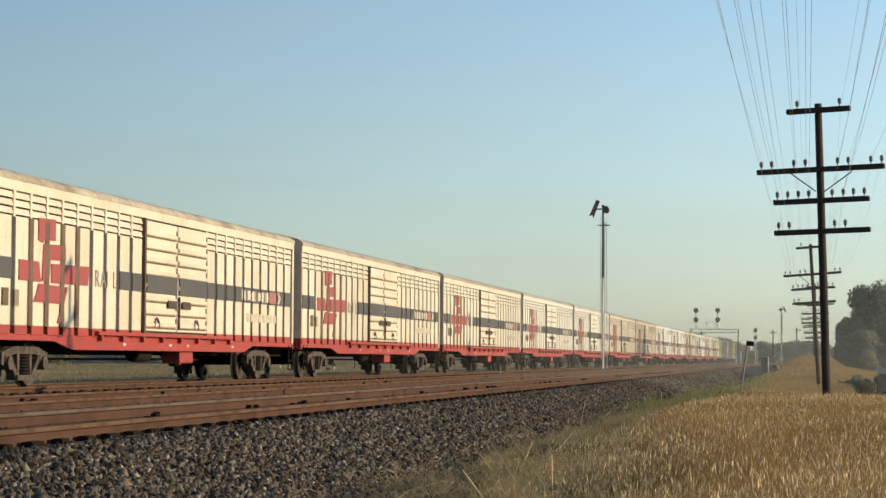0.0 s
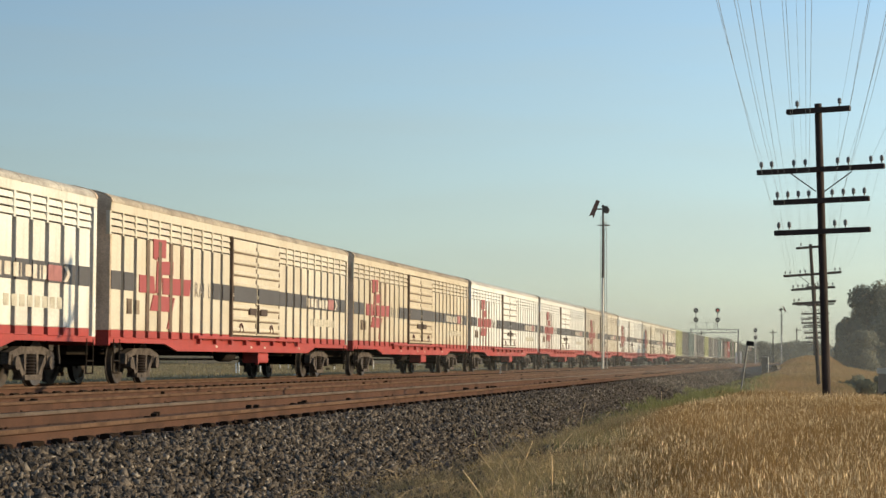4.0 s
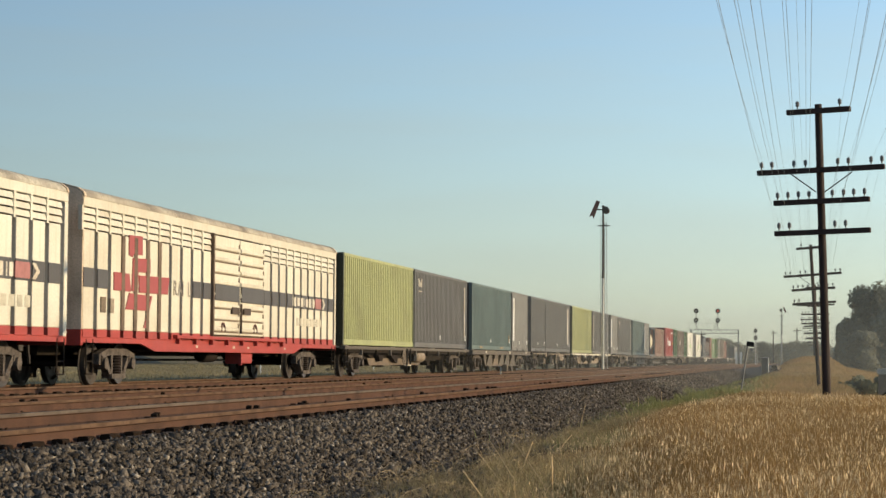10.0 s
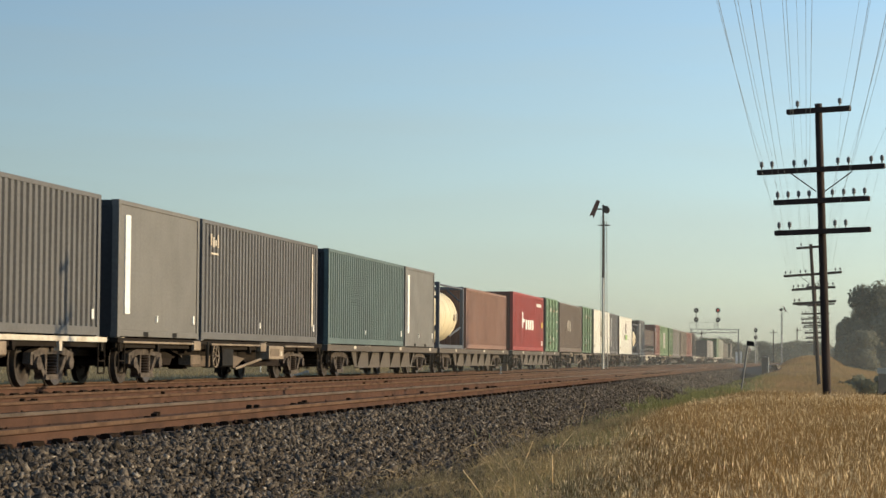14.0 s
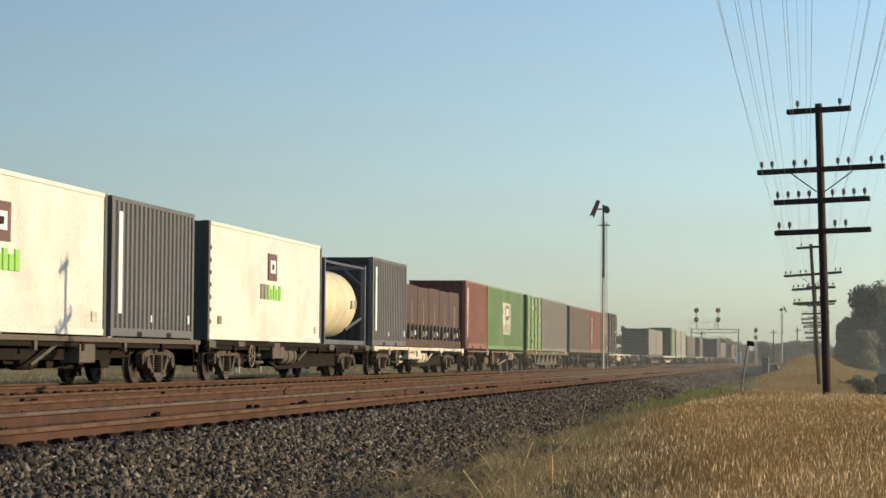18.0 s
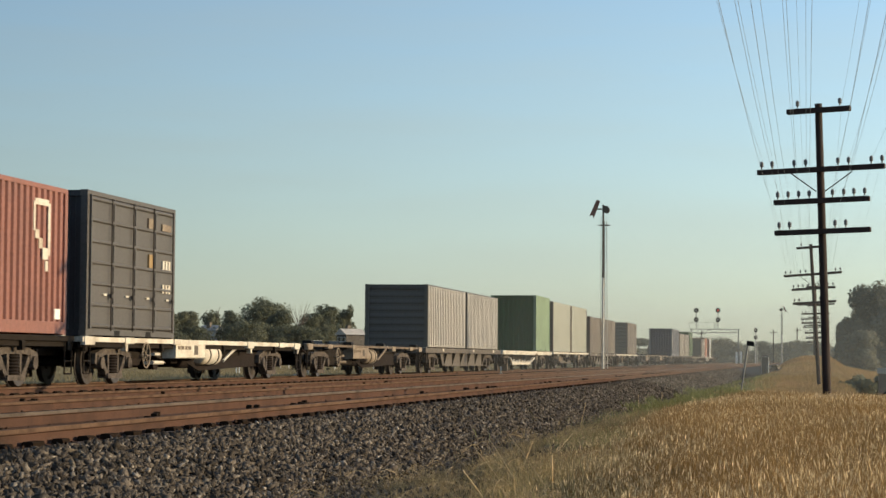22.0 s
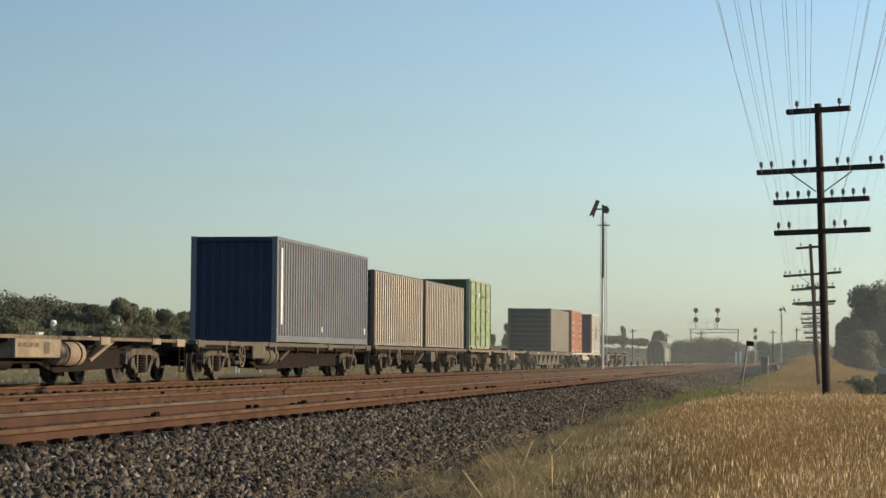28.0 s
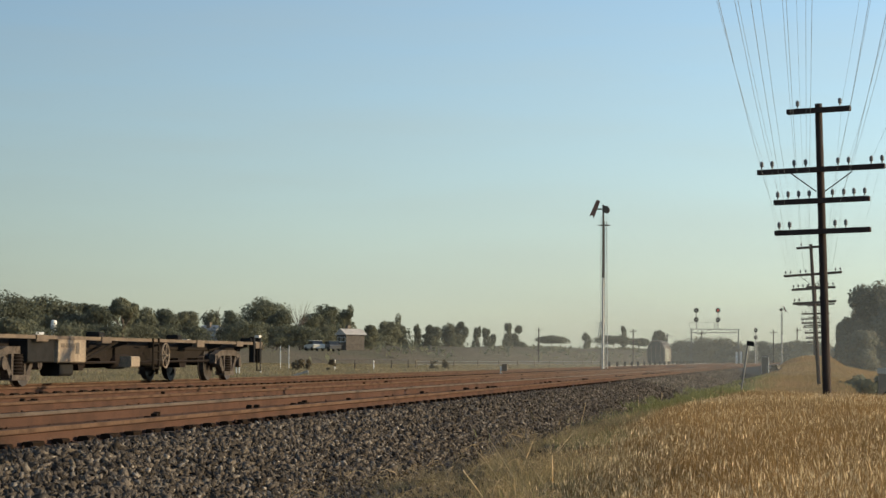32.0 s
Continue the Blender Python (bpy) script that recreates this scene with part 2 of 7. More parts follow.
# ---- ground and tracks ----
TRACK_Y, TRACK_Z, GAUGE = (6.865, 10.87, 15.51), (-0.074, -0.105, -0.11), (1.6, 1.6, 1.435)


def lie(x, y):
    """Height of the land beside the tracks."""
    pts = [(-400, -2.8), (-60, -2.2), (-12, -1.9), (-4.5, -1.5), (-2.6, -1.15), (-1.5, -0.44), (0.8, -0.4), (2.0, -0.44), (3.0, -0.57), (3.4, -0.66), (4.6, -0.66),
           (18.8, -0.62), (20.5, -0.75), (34, -0.8), (120, -0.9), (600, -0.2), (4000, 2.0)]
    ys, zs = [p[0] for p in pts], [p[1] for p in pts]
    z = float(np.interp(y, ys, zs))
    if y < 3.2:  # behind the first pole the verge dips, then climbs to a long low mound
        rise = float(np.interp(x, [0, 43, 52, 72, 92, 125, 152, 200, 330, 440], [0, 0, -0.27, -0.36, -0.2, 0.5, 1.08, 1.2, 1.2, 0]))
        z += rise * float(np.interp(y, [-45, -14, -9, -5, -1.5, 0.3, 1.4, 2.8, 3.2], [0, 0.3, 0.7, 0.95, 1, 1, 0.75, 0, 0]))
    if y < 3.0:
        z += (noise.noise(Vector((x * 0.11, y * 0.3, 0.0))) * 0.1 + noise.noise(Vector((x * 0.5, y * 0.7, 3.0))) * 0.04) * min(1.0, abs(x) / 10)
    elif y > 19:
        z += noise.noise(Vector((x * 0.02, y * 0.03, 7.0))) * 0.16
    return z


def strip(name, xs, ys, height, mat, label, category):
    co = np.array([(x, y, height(x, y)) for x in xs for y in ys])
    n = len(ys)
    fs = np.array([(i * n + j, (i + 1) * n + j, (i + 1) * n + j + 1, i * n + j + 1) for i in range(len(xs) - 1) for j in range(n - 1)])
    return tagged(new(name, mesh_from_arrays(name, co, fs, mat)), label, category, kind="structure")


far = [-4000, -1000, -300, -100, -40]
strip("ground", far + list(np.arange(-20, 120, 1.0)) + list(np.arange(120, 400, 8.0)) + [400, 500, 700, 1000, 1600, 2600, 4500],
      [-4000, -1500, -400, -150, -60, -30, -20] + list(np.arange(-14, 3.6, 0.4)) + [3.8, 4.6, 11.0, 18.8] + list(np.arange(19.2, 40, 1.6)) +
      [45, 60, 80, 110, 150, 220, 320, 450, 600, 1000, 2000, 4500], lie, EARTH,
      "dry grassy ground beside the railway, straw and olive", "ground")


def bed_height(x, y):
    pts = [(2.9, -0.95), (3.2, -0.82), (5.0, -0.265), (5.25, -0.21), (5.93, -0.21), (6.08, -0.24), (12.6, -0.262), (13.6, -0.28), (17.4, -0.28), (17.8, -0.34), (19.2, -0.85)]
    return float(np.interp(y, [p[0] for p in pts], [p[1] for p in pts])) + 0.02 * noise.noise(Vector((x * 1.5, y * 2.5, 1.0)))


BALLAST = strip("ballast_bed", [-60, -20] + list(np.arange(0, 110, 0.8)) + [130, 160, 200, 260, 400, 700, 1200], [2.9, 3.2, 3.6, 4.1, 4.6, 5.0, 5.25, 5.6, 5.93],
      bed_height, BED, "sloping shoulder of dark crushed bluestone ballast", "ballast")
strip("track_bed", [-60, -20] + list(np.arange(0, 110, 1.6)) + [130, 160, 200, 260, 400, 700, 1200],
      [5.93, 6.08, 6.9, 7.6, 8.6, 9.6, 10.6, 11.6, 12.4, 13.6, 15, 16.2, 17.4, 17.8, 19.2],
      bed_height, BED_RUST, "rust-stained crushed stone between the tracks", "ballast")

# Rail section: foot, web and head.
RAIL = [(-0.07, -0.16), (0.07, -0.16), (0.07, -0.147), (0.012, -0.132), (0.009, -0.045), (0.034, -0.036), (0.035, -0.008), (0.026, 0.0),
        (-0.026, 0.0), (-0.035, -0.008), (-0.034, -0.036), (-0.009, -0.045), (-0.012, -0.132), (-0.07, -0.147)]
rail_mesh = Form().sweep(RAIL, -80, 1200).mesh("rail", RAIL_RUST)
run_mesh = Form().box(-80, 1200, -0.038, 0.038, -0.03, 0.003).mesh("running_surface", RAIL_TOP)
grey_run_mesh = Form().box(-80, 1200, -0.038, 0.038, -0.03, 0.003).mesh("running_surface", RAIL_GREY)
sleeper_mesh = Form().sweep([(-1.3, -0.3), (1.3, -0.3), (1.3, -0.19), (1.26, -0.172), (-1.26, -0.172), (-1.3, -0.19)], -0.12, 0.12).mesh("sleeper", SLEEPER)
lumps = random.Random(4)
for k, (cy, cz, g) in enumerate(zip(TRACK_Y, TRACK_Z, GAUGE)):
    track = thing("railway_track", "rusty steel rails clipped to dusty sleepers in stone ballast", "railway track", (0, cy, cz), "parallel tracks", "structure")
    for side in (-1, 1):
        r = part("rail", rail_mesh, None, track, "rust-brown steel rail", (0, side * (g / 2 + 0.035), 0))
        part("running_surface", grey_run_mesh if (k, side) == (0, 1) else run_mesh, None, r, "grey worn rail head" if (k, side) == (0, 1) else "dusty worn rail head")
    rest, fasten = Form(), Form()
    for i in range(420):
        x = 6.0 + i * 0.62
        if i < 24 and k == 0:
            part("sleeper", sleeper_mesh, None, track, at=(x, 0, 0))
        else:
            rest.sweep([(-1.3, -0.3), (1.3, -0.3), (1.3, -0.172), (-1.3, -0.172)], x - 0.12, x + 0.12)
        for side in (-1, 1):
            y = side * (g / 2 + 0.035)
            if i < 260:
                tall = 0.07 if k == 0 and side < 0 else 0.04 if side < 0 else 0.02
                w = 0.1 * (0.7 + 0.6 * lumps.random())
                fasten.cbox(x - w, x + w, y - 0.14, y - 0.045, -0.17, -0.165 + tall, 0.012)
                if k == 1 and side > 0:  # upright clips close behind the far rail
                    fasten.cbox(x - 0.12, x + 0.12, y + 0.05, y + 0.13, -0.17, 0.028 + 0.01 * lumps.random(), 0.02)
        # clips and spikes stand in uneven heaps behind the near rail
        if k < 2 and i < 150 and lumps.random() < 0.35:
            for _ in range(lumps.choice((1, 1, 2, 3, 5))):
                dx, w, h = lumps.uniform(-0.5, 0.5), lumps.uniform(0.05, 0.13), lumps.uniform(0.0, 0.05)
                yy = -g / 2 + 0.12 + lumps.uniform(0, 0.06) if k == 0 or lumps.random() < 0.5 else g / 2 + 0.14
                fasten.slab([(x + dx - w / 2, -0.18), (x + dx + w / 2, -0.18), (x + dx + w * 0.3, -0.015 + h), (x + dx - w * 0.2, -0.015 + h * 0.8)], yy - 0.03, yy + 0.03)
    tagged(part("far_sleepers", rest, SLEEPER, track), kind="stuff")
    tagged(part("rail_clips", fasten, CLIP, track), kind="stuff")

# ---- the train ----
TRAIN_Y, TRAIN_Z = 15.51, -0.11
MOVING = []


def along(t):
    """How far the train has run at t seconds; it gathers speed very slightly."""
    return 28.463 * t + 0.006093 * ((t - 16) ** 2 - 256)


def rides(ob, q, z=0.0):
    MOVING.append((ob, q, z))
    return ob


def wheel_mesh():
    w = Form()
    w.turned([(-0.075, 0.10), (-0.075, 0.13), (-0.055, 0.15), (-0.03, 0.33), (-0.06, 0.37), (-0.065, 0.445), (0.045, 0.46), (0.05, 0.485), (0.075, 0.485),
              (0.075, 0.37), (0.03, 0.33), (0.02, 0.15), (0.06, 0.13), (0.06, 0.1)], 24, "y")
    return w.mesh("wheel", TREAD, True)


WHEEL, WHEELBASE = wheel_mesh(), 1.8
_frame = Form()
_frame.slab([(-1.2, 0.44), (-1.17, 0.66), (-0.95, 0.7), (-0.6, 0.77), (0.6, 0.77), (0.95, 0.7), (1.17, 0.66), (1.2, 0.44), (1.08, 0.42), (1.04, 0.58),
             (0.72, 0.6), (0.5, 0.63), (-0.5, 0.63), (-0.72, 0.6), (-1.04, 0.58), (-1.08, 0.42)], -0.08, 0.08)
for _s in (-1, 1):
    _frame.slab([(_s * 0.86, 0.6), (_s * 0.7, 0.6), (_s * 0.36, 0.26), (_s * 0.44, 0.15)], -0.08, 0.08)
    _frame.slab([(_s * 0.28, 0.2), (_s * 0.36, 0.2), (_s * 0.38, 0.68), (_s * 0.26, 0.68)], -0.07, 0.07)
_frame.slab([(-0.46, 0.14), (0.46, 0.14), (0.46, 0.24), (-0.46, 0.24)], -0.12, 0.12)
for _x in (-0.9, 0.9):
    _frame.rod((_x, -0.15, 0.46), (_x, 0.1, 0.46), 0.13, 12)
    _frame.box(_x - 0.15, _x + 0.15, -0.1, 0.1, 0.5, 0.62)
SIDE_FRAME = _frame.mesh("side_frame", CAST, True)
_spring = Form()
_spring.turned([(0.24 + 0.03 * i, 0.16 if i % 2 else 0.13) for i in range(14)], 12, "z")
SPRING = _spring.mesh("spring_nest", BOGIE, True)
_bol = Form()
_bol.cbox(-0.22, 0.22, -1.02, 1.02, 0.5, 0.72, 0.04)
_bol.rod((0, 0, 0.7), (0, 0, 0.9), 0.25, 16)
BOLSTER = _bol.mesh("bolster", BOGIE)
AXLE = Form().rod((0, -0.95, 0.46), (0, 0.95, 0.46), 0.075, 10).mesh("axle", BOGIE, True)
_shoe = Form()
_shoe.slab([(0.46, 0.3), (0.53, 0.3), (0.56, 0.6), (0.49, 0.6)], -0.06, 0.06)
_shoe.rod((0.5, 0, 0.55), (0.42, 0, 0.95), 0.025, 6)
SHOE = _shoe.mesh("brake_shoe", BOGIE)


def bogie(parent, x):
    b = new("bogie")
    b.parent, b.location = parent, (x, 0, 0)
    tagged(b, "dusty cast steel bogie with coil springs")
    part("bolster", BOLSTER, None, b)
    for s in (-1, 1):
        part("side_frame", SIDE_FRAME, None, b, at=(0, s * 1.0, 0))
        part("spring_nest", SPRING, None, b, at=(0, s * 1.0, 0))
        ax = s * WHEELBASE / 2
        part("axle", AXLE, None, b, at=(ax, 0, 0))
        for y in (-1, 1):
            w = part("wheel", WHEEL, None, b, at=(ax, y * 0.752, 0.4615))
            w.rotation_euler = (0, 0, 0 if y < 0 else math.pi)
            if y < 0:
                part("brake_shoe", SHOE, None, b, at=(ax - s * 0.9, y * 0.72, 0)).rotation_euler = (0, 0, 0 if s > 0 else math.pi)
    return b


_cp = Form()
_cp.cbox(-0.62, 0.1, -0.1, 0.1, 0.78, 0.98, 0.02)
_cp.slab([(-0.62, 0.7), (-0.5, 0.7), (-0.45, 1.02), (-0.62, 1.02)], -0.16, 0.16)
_cp.rod((-0.35, 0.35, 0.85), (-0.6, 0.3, 0.45), 0.03, 6)
COUPLER = _cp.mesh("coupler", DARK_STEEL)
_hw = Form()
for i in range(16):
    a, b = 2 * math.pi * i / 16, 2 * math.pi * (i + 1) / 16
    _hw.rod((0.27 * math.cos(a), 0, 0.27 * math.sin(a)), (0.27 * math.cos(b), 0, 0.27 * math.sin(b)), 0.018, 6)
for i in range(5):
    a = 2 * math.pi * i / 5
    _hw.rod((0, 0, 0), (0.27 * math.cos(a), 0, 0.27 * math.sin(a)), 0.012, 5)
_hw.rod((0, -0.03, 0), (0, 0.12, 0), 0.03, 8)
HANDWHEEL = _hw.mesh("handbrake_wheel", FRAME_CREAM)
_st = Form()
for x in (-0.2, 0.2):
    _st.rod((x, 0, 0.25), (x, 0, 0.95), 0.016, 6)
for z in (0.25, 0.5):
    _st.rod((-0.2, 0, z), (0.2, 0, z), 0.016, 6)
STEP = _st.mesh("shunter_step", FRAME_DARK)


def gear(parent, length, deck=0.8):
    """Couplers, steps, brake gear and pipes under a wagon."""
    part("coupler", COUPLER, None, parent, at=(-0.05, 0, 0))
    c = part("coupler", COUPLER, None, parent, at=(length + 0.05, 0, 0))
    c.rotation_euler = (0, 0, math.pi)
    for x in (0.3, length - 0.3):
        part("shunter_step", STEP, None, parent, at=(x, -1.28, 0))
    for n, (x, y, r, l) in enumerate(((length * 0.44, -0.75, 0.2, 1.0), (length * 0.58, -0.5, 0.14, 0.7))):
        t = Form().turned([(0, 0.05), (0.03, r * 0.8), (0.1, r), (l - 0.1, r), (l - 0.03, r * 0.8), (l, 0.05)], 16)
        part("air_reservoir" if n == 0 else "brake_cylinder", t, BOGIE, parent, at=(x, y, deck - 0.28), smooth=True)
    f = Form()
    f.rod((2.0, -0.35, deck - 0.2), (length - 2.0, -0.35, deck - 0.2), 0.025, 6)
    f.rod((3.0, 0.2, deck - 0.42), (length - 3.0, 0.2, deck - 0.42), 0.03, 6)
    part("brake_rigging", f, DARK_STEEL, parent)


def side_kit(w, x, length, mat, style):
    """Equipment box, air tank, strut and sill blocks on a wagon's near side."""
    last = style == "skeletal" and x < 5
    wide = 1.6 if last else 1.3 if mat is FRAME_GREY else 2.4
    box = part("equipment_box", Form().cbox(x, x + wide, -1.29, -0.8, 0.47 if last else 0.56, 0.935, 0.02), mat, w, "dusty steel equipment box")
    part("box_panel", Form().box(x + wide * 0.62, x + wide * 0.74, -1.3, -1.28, 0.64, 0.86), FRAME_GREY, box)
    for i in range(4):
        part("marking", Form().box(x + 0.15 + i * 0.28, x + 0.36 + i * 0.28, -1.297, -1.285, 0.76, 0.84), FRAME_TAN, box)
    if last:
        part("battery_cradle", Form().cbox(x - 1.45, x - 0.02, -1.22, -0.7, 0.47, 0.93, 0.02), BLACK_PAINT, w)
        part("valve_chest", Form().cbox(x + 4.8, x + 5.4, -1.2, -0.8, 0.36, 0.6, 0.03), FRAME_CREAM, w, "ochre valve chest")
        part("brake_valve", Form().cbox(x + 0.6, x + 1.4, -1.1, -0.7, 0.2, 0.47, 0.05), BLACK_PAINT, w)
        lad = part("ladder_rail", Form().rod((x + 5.95, -1.32, 0.3), (x + 5.95, -1.32, 1.0), 0.022, 6), FRAME_DARK, w)
        part("ladder_rail", Form().rod((x + 6.37, -1.32, 0.3), (x + 6.37, -1.32, 1.0), 0.022, 6), FRAME_DARK, w)
        for k in range(4):
            part("ladder_rung", Form().rod((x + 5.95, -1.32, 0.34 + k * 0.18), (x + 6.37, -1.32, 0.34 + k * 0.18), 0.018, 6), FRAME_DARK, lad)
        for dx in (0.35, 0.95):
            part("end_post", Form().cbox(length - dx - 0.06, length - dx + 0.06, -1.33, -1.2, 0.45, 1.12, 0.02), BLACK_PAINT, w)
        part("tail_lamp_bracket", Form().cbox(length - 0.5, length - 0.25, -1.33, -1.22, 1.1, 1.17, 0.01), FRAME_WHITE, w)
        part("deep_sill", Form().cbox(x + 4.6, x + 8.2, -0.9, 0.9, 0.4, 0.94, 0.03), FRAME_DARK, w)
    else:
        tank = Form().turned([(0, 0.08), (0.04, 0.2), (0.12, 0.245), (1.33, 0.245), (1.41, 0.2), (1.45, 0.08)], 18)
        part("air_tank", tank, mat, w, "dusty pale air tank", (x + wide + 0.25, -1.02, 0.64), True)
        for dx in (0.35, 1.05):
            part("tank_strap", Form().turned([(-0.03, 0.24), (-0.03, 0.258), (0.03, 0.258), (0.03, 0.24)], 18), FRAME_DARK, w, at=(x + wide + 0.25 + dx, -1.02, 0.64))
        part("brake_gear", Form().slab([(x + wide - 0.4, 0.46), (x + wide + 1.2, 0.5), (length - 5.8, 0.72), (length - 3.6, 0.72), (length - 3.6, 0.36), (x + wide + 0.6, 0.26)], -0.95, -0.9), BOGIE, w)
        part("hanger", Form().cbox(x - 1.3, x - 0.9, -1.2, -1.1, 0.62, 0.68, 0.01), mat, w)
        part("valve", Form().cbox(x - 1.2, x - 0.4, -1.15, -0.9, 0.42, 0.5, 0.03), mat, w)
    part("strut", Form().rod((x + wide + (0.25 if last else 2.1), -1.15, 0.5), (x + wide + (2.2 if last else 3.4), -1.2, 0.9), 0.035, 6), FRAME_DARK if last else mat, w)
    for u in (0.02, 0.16, 0.35, 0.7, 0.88, 0.975):
        part("sill_block", Form().cbox(u * length - 0.3, u * length + 0.3, -1.325, -1.2, 0.82 if u in (0.02, 0.975, 0.7) else 0.86, 0.992, 0.012), FRAME_TAN if last else mat, w)


def low_kit(w, length, early):
    """The low middle of a dark wagon: pale cut-out plate, posts, strut, box and worn edge rails."""
    part("low_plate", Form().slab([(5.6, 0.62), (10.6, 0.62), (10.1, 0.36), (6.0, 0.36)], -0.99, -0.965), FRAME_TAN, w, "dusty tan lower plate")
    part("low_box", Form().cbox(5.7, 6.5, -1.2, -0.9, 0.4, 0.64, 0.02), FRAME_TAN, w, "small dusty tan box")
    part("reservoir_box", Form().cbox(8.3, 9.3, -1.25, -0.8, 0.36, 0.8, 0.03), BLACK_PAINT, w)
    part("lever_plate", Form().slab([(9.4, 0.64), (10.6, 0.56), (9.5, 0.3)], -1.2, -1.14), FRAME_TAN, w)
    part("strut", Form().rod((9.5, -1.25, 0.3), (12.0, -1.25, 0.54), 0.035, 6), FRAME_CREAM, w)
    for x in (6.75, 7.15) if early else (10.1, 11.5):
        part("hanger_post", Form().rod((x, -1.3, 0.34), (x, -1.3, 0.95), 0.04, 6), BLACK_PAINT, w)
    box = part("equipment_box", Form().cbox(12.65, 14.25, -1.32, -0.85, 0.54, 0.9, 0.02), FRAME_CREAM, w, "dusty pale equipment box with worn lettering")
    part("box_panel", Form().box(12.8, 13.75, -1.327, -1.31, 0.62, 0.82), FRAME_TAN, box)
    part("box_label", Form().box(13.9, 14.08, -1.327, -1.31, 0.63, 0.76), FRAME_WHITE, box)
    for x0, x1 in ((0.25, 5.5), (7.0, 11.9), (14.4, length - 1.2)):
        part("edge_rail", Form().cbox(x0, x1, -1.345, -1.3, 0.875, 0.92, 0.008), FRAME_CREAM, w, "worn pale edge rail")
    for x in (5.75, 11.95):
        part("sill_block", Form().cbox(x - 0.28, x + 0.28, -1.35, -1.2, 0.74, 0.96, 0.02), FRAME_CREAM, w)
    part("brake_gear", Form().slab([(10.8, 0.7), (length - 3.6, 0.75), (length - 3.6, 0.36), (11.9, 0.36)], -0.95, -0.9), BOGIE, w)


